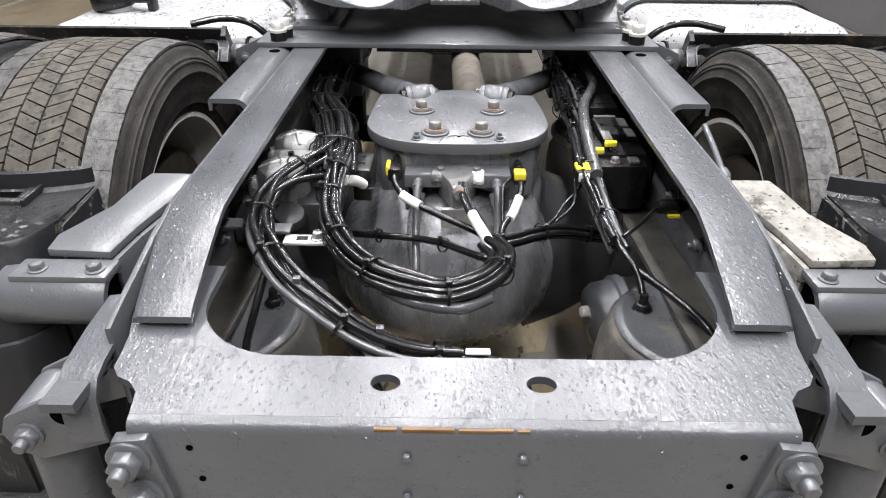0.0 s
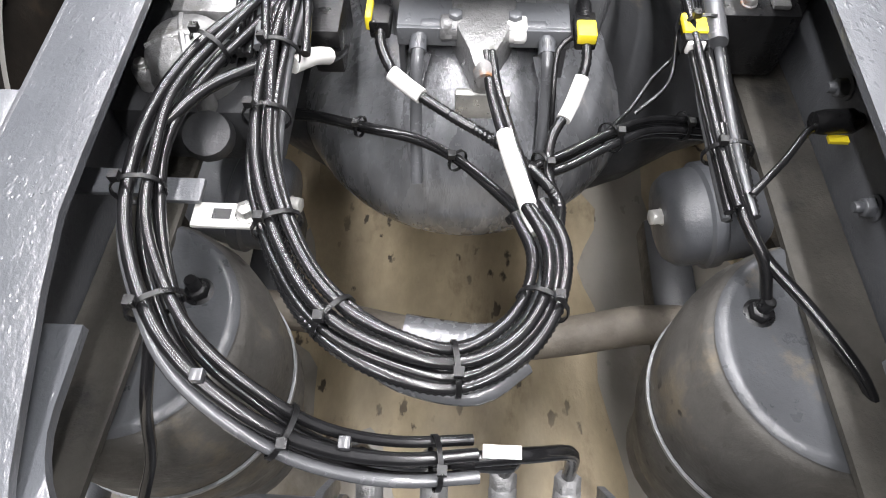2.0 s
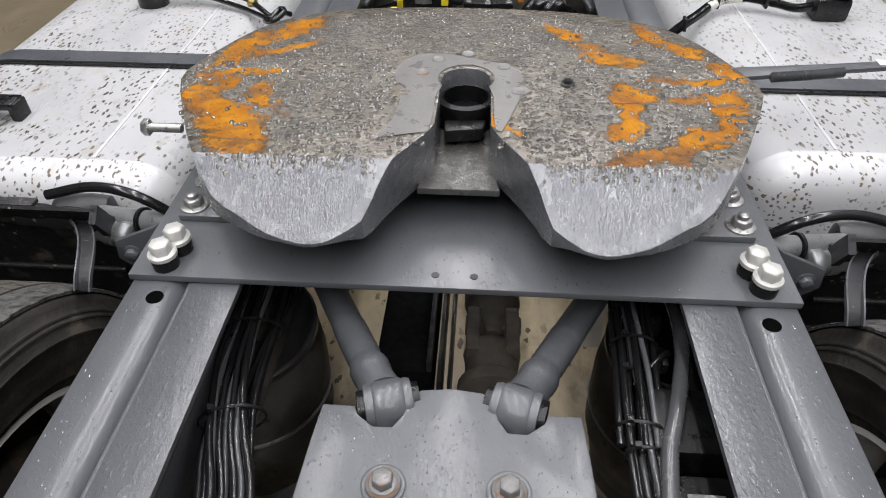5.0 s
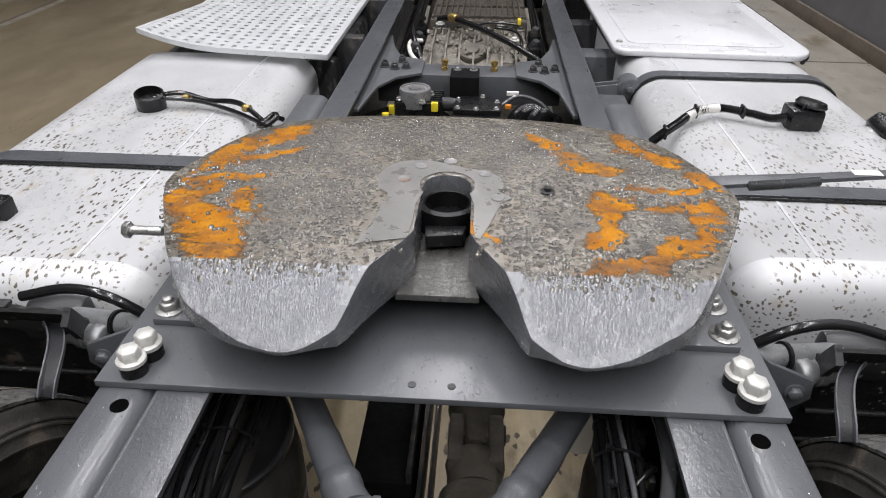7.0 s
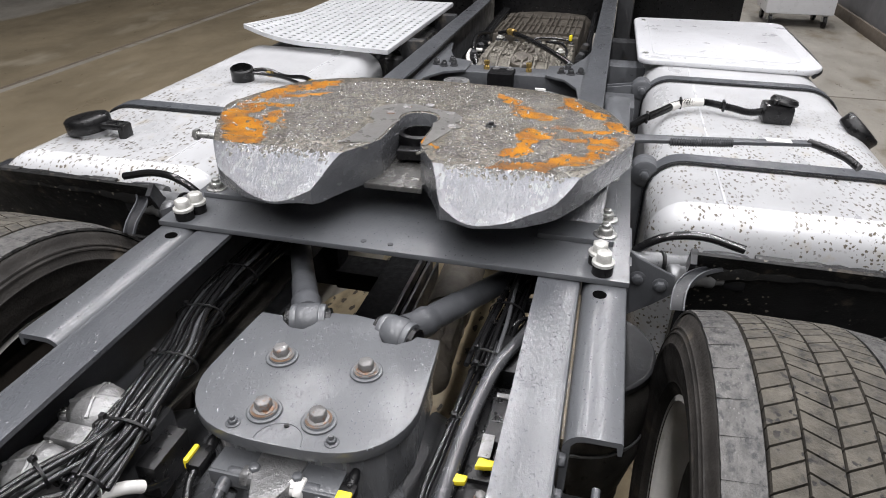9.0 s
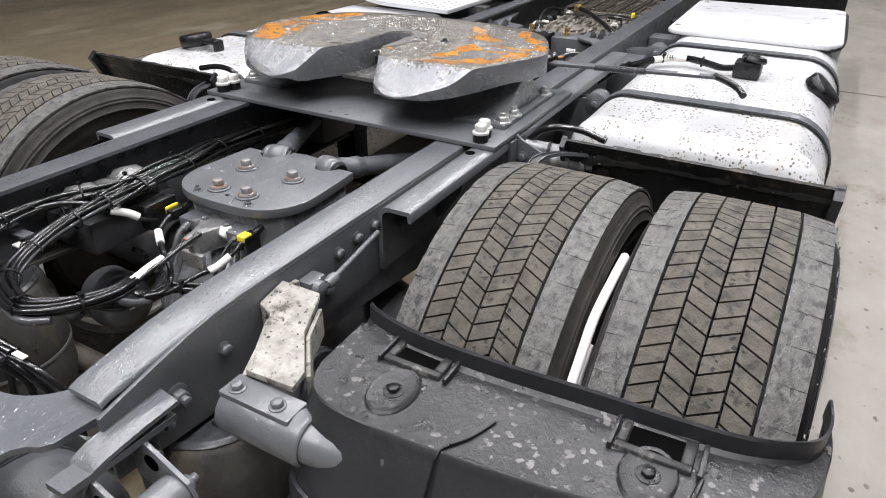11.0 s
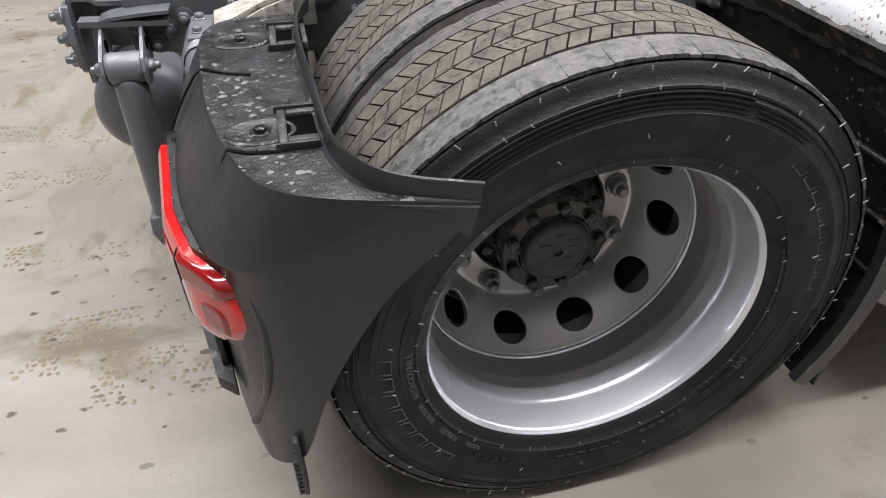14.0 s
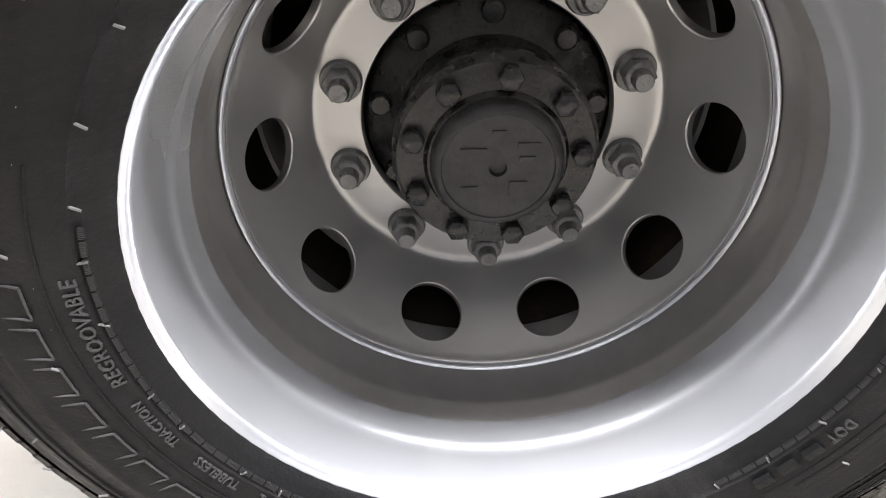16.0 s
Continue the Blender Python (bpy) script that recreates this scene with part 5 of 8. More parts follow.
            mp.inputs["Scale"].default_value = stretch
            l.new(src, mp.inputs["Vector"])
            src = mp.outputs["Vector"]
        l.new(src, t.inputs["Vector"])
        return t.outputs["Fac"]

    def span(fac, a, c, lo=0.0, hi=1.0):
        t = n.new("ShaderNodeMapRange")
        for k, v in zip(("From Min", "From Max", "To Min", "To Max"), (a, c, lo, hi)):
            t.inputs[k].default_value = v
        l.new(fac, t.inputs["Value"])
        return t.outputs["Result"]

    def calc(op, a, c):
        t = n.new("ShaderNodeMath")
        t.operation = op
        for sock, v in zip(t.inputs, (a, c)):
            if isinstance(v, float):
                sock.default_value = v
            else:
                l.new(v, sock)
        return t.outputs[0]

    def mix(fac, a, c):
        t = n.new("ShaderNodeMix")
        t.data_type = "RGBA"
        l.new(fac, t.inputs["Factor"])
        for sock, v in ((t.inputs["A"], a), (t.inputs["B"], c)):
            if isinstance(v, tuple):
                sock.default_value = (*v, 1)
            else:
                l.new(v, sock)
        return t.outputs["Result"]

    xyz = n.new("ShaderNodeSeparateXYZ")
    l.new(tc.outputs["Object"], xyz.inputs[0])
    ax = calc("ABSOLUTE", xyz.outputs["X"], 0.0)
    dirt = mix(span(noise_tex(14), 0.35, 0.65), (0.1, 0.092, 0.078), (0.19, 0.172, 0.14))
    dirt = mix(span(noise_tex(70, 5.0), 0.56, 0.72), dirt, (0.07, 0.066, 0.058))
    rust = mix(span(noise_tex(26), 0.35, 0.65), (0.45, 0.185, 0.006), (0.3, 0.105, 0.005))
    rust = mix(span(noise_tex(16, 7.0, 0.72), 0.46, 0.60), rust, (0.17, 0.08, 0.028))
    # rust left in worn crescents out by the sides: middle, half lengths and turn of each
    wob_x = span(noise_tex(9, 5.0, 0.6), 0.0, 1.0, -0.07, 0.07)
    wob_y = span(noise_tex(11, 5.0, 0.6), 0.0, 1.0, -0.07, 0.07)
    px = calc("ADD", xyz.outputs["X"], wob_x)
    py = calc("ADD", xyz.outputs["Y"], wob_y)
    frayed = span(noise_tex(45, 8.0, 0.75, (0.6, 1.6, 1.0)), 0.25, 0.75, -0.9, 0.9)
    mask = None
    for cx, cy, rx, ry, turn in RUST:
        c, s = math.cos(radians(turn)), math.sin(radians(turn))
        dx, dy = calc("ADD", px, -cx), calc("ADD", py, -cy)
        u = calc("ADD", calc("MULTIPLY", dx, c / rx), calc("MULTIPLY", dy, s / rx))
        v = calc("ADD", calc("MULTIPLY", dx, -s / ry), calc("MULTIPLY", dy, c / ry))
        one = span(calc("ADD", calc("ADD", calc("MULTIPLY", u, u), calc("MULTIPLY", v, v)), frayed), 1.25, 0.8)
        mask = one if mask is None else calc("MAXIMUM", mask, one)
    scratch = span(noise_tex(13, 6.0, 0.7, (0.5, 3.2, 1.0)), 0.36, 0.41)
    mask = calc("MULTIPLY", mask, scratch)
    l.new(mix(mask, dirt, rust), b.inputs["Base Color"])
    l.new(span(mask, 0.0, 1.0, 0.25, 0.65), b.inputs["Roughness"])
    l.new(span(mask, 0.0, 1.0, 0.5, 0.15), b.inputs["Specular IOR Level"])
    l.new(span(mask, 0.0, 1.0, 0.4, 0.05), b.inputs["Coat Weight"])
    b.inputs["Coat Roughness"].default_value = 0.08
    b.inputs["Metallic"].default_value = 0.1
    vor = n.new("ShaderNodeTexVoronoi")
    vor.inputs["Scale"].default_value = 110
    l.new(tc.outputs["Object"], vor.inputs["Vector"])
    lump = calc("ADD", calc("MULTIPLY", span(vor.outputs["Distance"], 0.42, 0.1), span(noise_tex(35, 3.0), 0.40, 0.48)), calc("MULTIPLY", noise_tex(40, 4.0), 1.1))
    high = calc("MULTIPLY", lump, span(mask, 0.0, 1.0, 1.0, 0.45))
    bn = n.new("ShaderNodeBump")
    bn.inputs["Strength"].default_value, bn.inputs["Distance"].default_value = 1.0, 0.005
    l.new(bn.outputs["Normal"], b.inputs["Coat Normal"])
    l.new(high, bn.inputs["Height"])
    l.new(bn.outputs["Normal"], b.inputs["Normal"])
    return m


M["top"] = top_material()
chassis()
crossmember()
for s in (1, -1):
    damper(s)
    air_spring(s)
    air_spring(s, 1.253, True)
air_tank()
axle()
prop_shaft()
gearbox_mount()
torque_rods()
stabiliser()
mounting_plate()
fifth_wheel()


# ---- tanks and mudguards ----
def fuel_tank(s, y0, y1, x0=0.535, x1=1.205, z0=0.30, z1=0.838, straps=(), mat="tank", label=""):
    t = thing("fuel_tank", label, "fuel tank", "fuel tanks")
    bm = bmesh.new()
    def section(grow):
        pts = []
        for cx, cz, a0, r in ((x1 - 0.13, z1 - 0.13, 0, 0.13), (x0 + 0.09, z1 - 0.09, 90, 0.09), (x0 + 0.08, z0 + 0.08, 180, 0.08), (x1 - 0.10, z0 + 0.10, 270, 0.10)):
            for k in range(9):
                a = radians(a0 + 90 * k / 8)
                pts.append((cx + (r + grow) * math.cos(a), cz + (r + grow) * math.sin(a)))
        return pts
    rows = []
    for y, g in ((y0 - 0.001, -0.075), (y0 + 0.002, -0.045), (y0 + 0.012, -0.022), (y0 + 0.03, -0.006), (y0 + 0.055, 0.0), (y0 + 0.066, 0.0), (y0 + 0.068, 0.0015), (y0 + 0.074, 0.0015), (y0 + 0.076, 0.0), (y1 - 0.055, 0.0), (y1 - 0.03, -0.006), (y1 - 0.012, -0.022), (y1, -0.045)):
        rows.append([bm.verts.new((x, y, z)) for x, z in section(g)])
    n = len(rows[0])
    for a, b in zip(rows, rows[1:]):
        for k in range(n):
            bm.faces.new((a[k], a[(k + 1) % n], b[(k + 1) % n], b[k]))
    bm.faces.new(rows[0])
    bm.faces.new(rows[-1][::-1])
    bmesh.ops.recalc_face_normals(bm, faces=bm.faces)
    part("tank_body", flip(bm, s), M[mat], t, sharp=50)
    part("seam", flip(block(x0 + 0.16, x0 + 0.166, y0 + 0.08, y1 - 0.06, z1 - 0.002, z1 + 0.0016, 0), s), M["tank_clean"], t)
    for y in straps:
        for name, grow, half, mat2 in (("strap_lining", 0.003, 0.034, "black"), ("strap", 0.006, 0.026, "rubber_strap")):
            bm = bmesh.new()
            path = section(grow)[:-1]
            rows = []
            for yy, g2 in ((y - half, 0), (y - half, 0.004), (y + half, 0.004), (y + half, 0)):
                rows.append([bm.verts.new((x, yy, z)) for x, z in section(grow + g2)])
            for a, b in zip(rows, rows[1:] + rows[:1]):
                for k in range(n):
                    bm.faces.new((a[k], a[(k + 1) % n], b[(k + 1) % n], b[k]))
            bmesh.ops.recalc_face_normals(bm, faces=bm.faces)
            part(name, flip(bm, s), M[mat2], t, sharp=50)
        # bracket at the rail
        part("bracket", flip(plate([(0.398, 0.80), (0.50, 0.815), (0.545, 0.80), (0.555, 0.75), (0.535, 0.45), (0.52, 0.32), (0.398, 0.62)], "y", y - 0.022, y - 0.014, 0.002), s), M["paint_dry"], t)
        part("bracket_cheek", flip(plate([(0.398, 0.80), (0.50, 0.815), (0.545, 0.80), (0.555, 0.75), (0.535, 0.45), (0.52, 0.32), (0.398, 0.62)], "y", y + 0.014, y + 0.022, 0.002), s), M["paint_dry"], t)
        pivot = part("pivot", flip(turned(((0.03, -0.032), (0.036, -0.028), (0.036, 0.028), (0.03, 0.032)), (0.525, y, 0.80), (0, 1, 0), 24), s), M["paint_dry"], t)
        part("pivot_bolt", flip(bolt_mesh((0.525, y - 0.032, 0.80), (0, -1, 0), 0.012, 0.012, 1.4), s), M["paint_dry"], pivot)
    return t


def filler(t, centre, lean, r=0.062):
    neck = part("filler_neck", turned(((r * 0.78, -0.04), (r * 0.78, 0.012), (r * 0.9, 0.014)), centre, lean, 28), M["tank_clean"], t)
    part("filler_cap", turned(((r * 0.9, 0.012), (r, 0.018), (r, 0.05), (r * 0.9, 0.056), (r * 0.4, 0.058)), centre, lean, 32), M["black"], neck, "black screw cap")


right_tank = fuel_tank(1, 1.47, 2.93, straps=(1.80, 2.60), label="white painted fuel tank with grey straps, mud splashed")
filler(right_tank, (1.125, 2.20, 0.802), (0.75, 0, 0.8))
left_tank = fuel_tank(-1, 1.36, 2.76, straps=(1.84,), label="white painted fuel tank with one grey strap, mud splashed")
filler(left_tank, (-1.03, 1.58, 0.833), (-0.15, 0, 1))
part("cap_lever", block(-1.03, -0.91, 1.555, 1.60, 0.862, 0.878, 0.006), M["black"], left_tank, "black cap lever")
part("cap_lug", block(-0.925, -0.905, 1.558, 1.597, 0.83, 0.876, 0.004), M["black"], left_tank)


def front_mudguard(s):
    g = thing("front_mudguard", "black plastic mudguard ahead of the drive wheels", "mudguard", "mudguards")
    for name, x0, x1, r0, r1, mat in (("shell", 0.600, 1.222, 0.498, 0.504, "guard_mud"), ("outer_lip", 1.206, 1.226, 0.474, 0.510, "plastic"), ("inner_lip", 0.598, 0.610, 0.478, 0.510, "plastic")):
        bm = bmesh.new()
        rows = []
        for k in range(25):
            deg = 47 + 73 * k / 24
            a, grow = radians(deg), 0.058 * max(0.0, (74 - deg) / 27)
            rows.append([bm.verts.new((x, AXLE_Y + 0.012 + math.sin(a) * (r + grow), AXLE_Z + 0.008 + math.cos(a) * (r + grow))) for x, r in ((x0, r0), (x0, r1), (x1, r1), (x1, r0))])
        for a, b in zip(rows, rows[1:]):
            for k in range(4):
                bm.faces.new((a[k], a[(k + 1) % 4], b[(k + 1) % 4], b[k]))
        bm.faces.new(rows[0])
        bm.faces.new(rows[-1][::-1])
        bmesh.ops.recalc_face_normals(bm, faces=bm.faces)
        part(name, flip(bm, s), M[mat], g)
    # crumpled rim along the shell's upper edge, lower towards the frame
    bm = bmesh.new()
    rnd = random.Random(61 + s)
    rows = []
    for k in range(33):
        x = 0.60 + 0.622 * k / 32
        z, y = 0.846 - 0.032 * max(0.0, (0.82 - x) / 0.22) ** 1.5 + rnd.uniform(-0.003, 0.003), 1.282 + rnd.uniform(-0.003, 0.003)
        rows.append([bm.verts.new(p) for p in ((x, y - 0.010, z - 0.030), (x, y - 0.012, z - 0.004), (x, y - 0.006, z + 0.004), (x, y + 0.014, z + 0.003), (x, y + 0.018, z - 0.008), (x, y + 0.012, z - 0.030))])
    for a, b in zip(rows, rows[1:]):
        for k in range(6):
            bm.faces.new((a[k], a[(k + 1) % 6], b[(k + 1) % 6], b[k]))
    bm.faces.new(rows[0])
    bm.faces.new(rows[-1][::-1])
    bmesh.ops.recalc_face_normals(bm, faces=bm.faces)
    part("upper_rim", flip(bm, s), M["guard_mud"], g, "muddy crumpled upper rim")
    for x, w in ((0.72, 0.07), (1.0, 0.05)):
        part("clip", flip(block(x, x + w, 1.270, 1.292, 0.846, 0.8545, 0.003), s), M["plastic_dirty"], g)
    for deg in (64, 78, 90):
        a = radians(deg)
        y, z = AXLE_Y + 0.012 + math.sin(a) * 0.493, AXLE_Z + 0.008 + math.cos(a) * 0.493
        part("pressed_bead", flip(tube([(0.615, y, z), (0.9, y, z), (1.205, y, z)], 0.006, 8, 0.05), s), M["guard_mud"], g)
    # curved channel bracket that carries the shell's inner end
    line = spline([(0.572, 1.120, 0.812), (0.572, 1.134, 0.829), (0.580, 1.165, 0.838), (0.604, 1.214, 0.835), (0.640, 1.262, 0.824), (0.680, 1.300, 0.812)], 0.012)
    web, lips = bmesh.new(), (bmesh.new(), bmesh.new())
    for bm, w0, w1, h0, h1 in ((web, -0.011, 0.011, -0.003, 0.0), (lips[0], 0.010, 0.0125, -0.003, 0.006), (lips[1], -0.0122, -0.010, -0.003, 0.004)):
        rows = []
        for k, p in enumerate(line):
            d = (line[min(k + 1, len(line) - 1)] - line[max(k - 1, 0)]).normalized()
            side = Vector((1, 0, 0)) - d * d.x
            side.normalize()
            up = side.cross(d).normalized()
            rows.append([bm.verts.new(p + side * w + up * h) for w, h in ((w0, h0), (w1, h0), (w1, h1), (w0, h1))])
        for a, b in zip(rows, rows[1:]):
            for k in range(4):
                bm.faces.new((a[k], a[(k + 1) % 4], b[(k + 1) % 4], b[k]))
        bm.faces.new(rows[0])
        bm.faces.new(rows[-1][::-1])
        bmesh.ops.recalc_face_normals(bm, faces=bm.faces)
    channel = part("channel_bracket", flip(web, s), M["plastic"], g, "black curved channel bracket")
    for bm in lips:
        part("lip", flip(bm, s), M["paint_dry"], channel, "grey worn lip")
    part("hood", flip(turned(((0.012, -0.04), (0.034, -0.03), (0.040, 0.0), (0.040, 0.05), (0.036, 0.06)), (0.665, 1.335, 0.785), (1, -0.2, 0.05), 24), s), M["plastic"], g, "black cap round the stay's end")
    part("flap", flip(block(0.60, 1.19, 1.358, 1.37, 0.16, 0.33, 0.004), s), M["plastic"], g)
    part("marker_lamp", flip(block(1.218, 1.236, 1.405, 1.445, 0.655, 0.775, 0.006), s), M["amber"], g, "amber side marker lamp")
    part("marker_base", flip(block(1.19, 1.222, 1.38, 1.46, 0.64, 0.79, 0.008), s), M["plastic"], g)
    part("stay", flip(tube([(0.49, 1.285, 0.812), (0.56, 1.30, 0.806), (0.67, 1.325, 0.795)], 0.0195, 16), s), M["stay_zinc"], g, "pale grey tubular stay")
    part("stay_clamp", flip(turned(((0.0225, -0.004), (0.0245, -0.003), (0.0245, 0.003), (0.0225, 0.004)), (0.552, 1.298, 0.8065), (1, 0.2, -0.1), 24), s), M["black"], g, "black clamp ring")


def rear_mudguard(s):
    g = thing("rear_mudguard", "black plastic rear mudguard with dirt spots and tail lamp" if s > 0 else "black plastic rear mudguard beside the drive wheels", "mudguard", "rear mudguards")
    # stations from the inner end to the outer tip: lower line with its height, fold of the deck, upright front flange
    stations = [((0.572, 0.262, 0.30), (0.574, 0.325, 0.802), (0.574, 0.452, 0.834)), ((0.580, 0.228, 0.30), (0.582, 0.292, 0.802), (0.582, 0.445, 0.834)), ((0.600, 0.204, 0.30), (0.604, 0.268, 0.802), (0.604, 0.437, 0.834)), ((0.645, 0.188, 0.30), (0.645, 0.254, 0.802), (0.66, 0.422, 0.834)), ((0.70, 0.187, 0.30), (0.72, 0.254, 0.802), (0.74, 0.418, 0.834)),
                ((0.82, 0.190, 0.30), (0.82, 0.260, 0.802), (0.84, 0.420, 0.834)), ((0.95, 0.203, 0.30), (0.945, 0.273, 0.802), (0.95, 0.428, 0.834)), ((1.05, 0.222, 0.29), (1.03, 0.290, 0.802), (1.03, 0.430, 0.834)),
                ((1.12, 0.245, 0.252), (1.09, 0.307, 0.802), (1.10, 0.433, 0.834)), ((1.17, 0.266, 0.258), (1.145, 0.325, 0.802), (1.14, 0.438, 0.834)), ((1.205, 0.298, 0.28), (1.18, 0.346, 0.802), (1.175, 0.449, 0.834)),
                ((1.228, 0.338, 0.31), (1.207, 0.374, 0.802), (1.20, 0.461, 0.834)), ((1.237, 0.382, 0.465), (1.224, 0.412, 0.801), (1.216, 0.474, 0.832)), ((1.241, 0.435, 0.57), (1.236, 0.46, 0.798), (1.228, 0.495, 0.826)),
                ((1.243, 0.495, 0.665), (1.242, 0.512, 0.793), (1.235, 0.53, 0.818)), ((1.243, 0.56, 0.715), (1.242, 0.561, 0.784), (1.237, 0.568, 0.81)), ((1.238, 0.605, 0.768), (1.238, 0.606, 0.774), (1.236, 0.608, 0.80))]
    face = [(0.0, 0.12), (0.2, 0.1), (0.32, 0.13), (0.52, 0.14), (0.70, 0.14), (0.772, 0.13), (0.784, 0.02), (0.79, 0.03), (0.80, 0.08), (0.86, 0.36), (0.92, 0.64), (0.96, 0.83), (0.982, 0.93), (0.997, 0.985)]
    # finer steps between the stations
    fine = []
    for i in range(len(stations) - 1):
        for k in range(3):
            fine.append([tuple(p[c] + (q[c] - p[c]) * k / 3 for c in range(3)) for p, q in zip(stations[i], stations[i + 1])])
    fine.append([tuple(p) for p in stations[-1]])
    # ease the corners of the polygon lines
    for _ in range(2):
        fine = [fine[0]] + [[tuple((a[j][c] + 2 * b[j][c] + d[j][c]) / 4 for c in range(3)) for j in range(3)] for a, b, d in zip(fine, fine[1:], fine[2:])] + [fine[-1]]
    bm = bmesh.new()
    rows = []
    for low, fold, top in fine:
        row = []
        lip = max(0.0, min(1.0, (1.20 - fold[0]) / 0.09)) * max(0.0, min(1.0, (fold[0] - 0.76) / 0.05))
        for (v, w), plain in zip(face, (0.0, 0.03, 0.05, 0.08, 0.11, 0.13, 0.135, 0.14, 0.16, 0.38, 0.64, 0.83, 0.93, 0.985)):
            w = plain + (w - plain) * lip
            row.append(bm.verts.new((low[0] + (fold[0] - low[0]) * w, low[1] + (fold[1] - low[1]) * w, low[2] + (fold[2] - low[2]) * v)))
        dx, dy = top[0] - fold[0], top[1] - fold[1]
        for w, dz in ((0.012, 0.0008), (0.05, 0.0), (0.5, 0.0), (0.93, 0.0), (0.98, 0.005)):
            row.append(bm.verts.new((fold[0] + dx * w, fold[1] + dy * w, fold[2] + dz)))
        row.append(bm.verts.new((top[0], top[1], top[2] - 0.004)))
        row.append(bm.verts.new((top[0] + 0.0015, top[1] + 0.003, top[2])))
        rows.append(row)
    for a, b in zip(rows, rows[1:]):
        for k in range(len(a) - 1):
            bm.faces.new((a[k], a[k + 1], b[k + 1], b[k]))
    bmesh.ops.recalc_face_normals(bm, faces=bm.faces)
    bmesh.ops.solidify(bm, geom=bm.faces[:], thickness=0.004)
    bmesh.ops.recalc_face_normals(bm, faces=bm.faces)
    shell = part("shell", flip(bm, s), [M["plastic"], M["plastic_spotted"]], g, "black plastic shell, its deck spotted with pale dirt", sharp=26)
    for p in shell.data.polygons:
        if abs(p.normal.z) > 0.8 and p.center.z > 0.79:
            p.material_index = 1
    # lower wing beside the lamp, a sheet of its own that stands proud
    bm = bmesh.new()
    rows = []
    for low, fold, top in fine:
        if low[0] > 0.85:
            break
        out = max(0.0, min(1.0, (0.62 - low[0]) / 0.05))
        rows.append([bm.verts.new((low[0] + (fold[0] - low[0]) * w - 0.006 * out, low[1] + (fold[1] - low[1]) * w - 0.009 + q, low[2] + (fold[2] - low[2]) * v)) for v, w, q in ((0.05, 0.0, 0.0), (0.3, 0.04, 0.0), (0.55, 0.07, 0.0), (0.70, 0.09, 0.0), (0.735, 0.10, 0.001), (0.75, 0.11, 0.005), (0.755, 0.12, 0.012))])
    for a, b in zip(rows, rows[1:]):
        for k in range(len(a) - 1):
            bm.faces.new((a[k], a[k + 1], b[k + 1], b[k]))
    bmesh.ops.recalc_face_normals(bm, faces=bm.faces)
    bmesh.ops.solidify(bm, geom=bm.faces[:], thickness=0.004)
    bmesh.ops.recalc_face_normals(bm, faces=bm.faces)
    part("lower_wing", flip(bm, s), M["plastic"], g, "matt black lower wing sheet", sharp=40)
    part("end_wall", flip(plate([(0.268, 0.30), (0.268, 0.68), (0.328, 0.795), (0.44, 0.80), (0.44, 0.60), (0.37, 0.30)], "x", 0.566, 0.571, 0.001), s), M["plastic_spotted"], g)
    part("ledge", flip(plate([(0.62, 0.165), (0.70, 0.160), (0.95, 0.178), (1.10, 0.212), (1.13, 0.245), (0.95, 0.215), (0.70, 0.20), (0.62, 0.20)], "z", 0.375, 0.405, 0.006), s), M["plastic_dirty"], g, "dusty ledge below the lamp")
    part("streaked_panel", flip(plate([(0.64, 0.178), (0.82, 0.181), (0.95, 0.193), (1.08, 0.222), (1.08, 0.232), (0.95, 0.203), (0.82, 0.191), (0.64, 0.188)], "z", 0.405, 0.53, 0.002), s), M["plastic_dirty"], g)
    for pts, r in (([(0.812, 0.196, 0.71), (0.811, 0.216, 0.745), (0.81, 0.24, 0.78), (0.81, 0.262, 0.803), (0.835, 0.30, 0.804), (0.85, 0.34, 0.804)], 0.0024),
                   ([(1.083, 0.274, 0.728), (1.084, 0.284, 0.75), (1.085, 0.297, 0.778), (1.086, 0.309, 0.802), (1.10, 0.335, 0.804), (1.105, 0.375, 0.804)], 0.0036)):
        part("seam", flip(tube(pts, r, 6), s), M["black"], g)
    part("pressed_rib", flip(tube([(1.196, 0.310, 0.645), (1.205, 0.316, 0.60), (1.206, 0.312, 0.53), (1.196, 0.300, 0.46), (1.172, 0.280, 0.39), (1.150, 0.262, 0.34)], 0.0075, 10), s), M["plastic"], g)
    # fixing pads with the raised clip frames in front of them
    for x, y, turn in ((1.047, 0.351, 0), (0.70, 0.325, 0)):
        pad = bmesh.new()
        lathe(pad, ((0.048, -0.003), (0.050, 0.002), (0.046, 0.005), (0.040, 0.003), (0.018, 0.0025)), (x, y, 0.801), (0, 0, 1), 28, squash=0.72)
        seat = part("fixing_pad", flip(pad, s), M["plastic_spotted"], g)
        part("fixing_bolt", flip(bolt_mesh((x, y, 0.8035), (0, 0, 1), 0.009, 0.008, 1.7), s), M["black"], seat)
        fr = bmesh.new()
        for x0, x1, y0, y1 in ((x - 0.05, x + 0.045, 0.428, 0.438), (x - 0.05, x + 0.045, 0.374, 0.386), (x - 0.05, x - 0.037, 0.386, 0.428), (x + 0.03, x + 0.045, 0.386, 0.428)):
            box(fr, x0, x1, y0, y1, 0.79, 0.8095)
        soften(fr, 0.002, 1)
        clip = part("clip_frame", flip(fr, s), M["plastic_dirty"], g)
        part("clip_slot", flip(block(x - 0.036, x + 0.03, 0.386, 0.427, 0.802, 0.8045, 0), s), M["void"], clip)
        for q in (-0.058, 0.052):
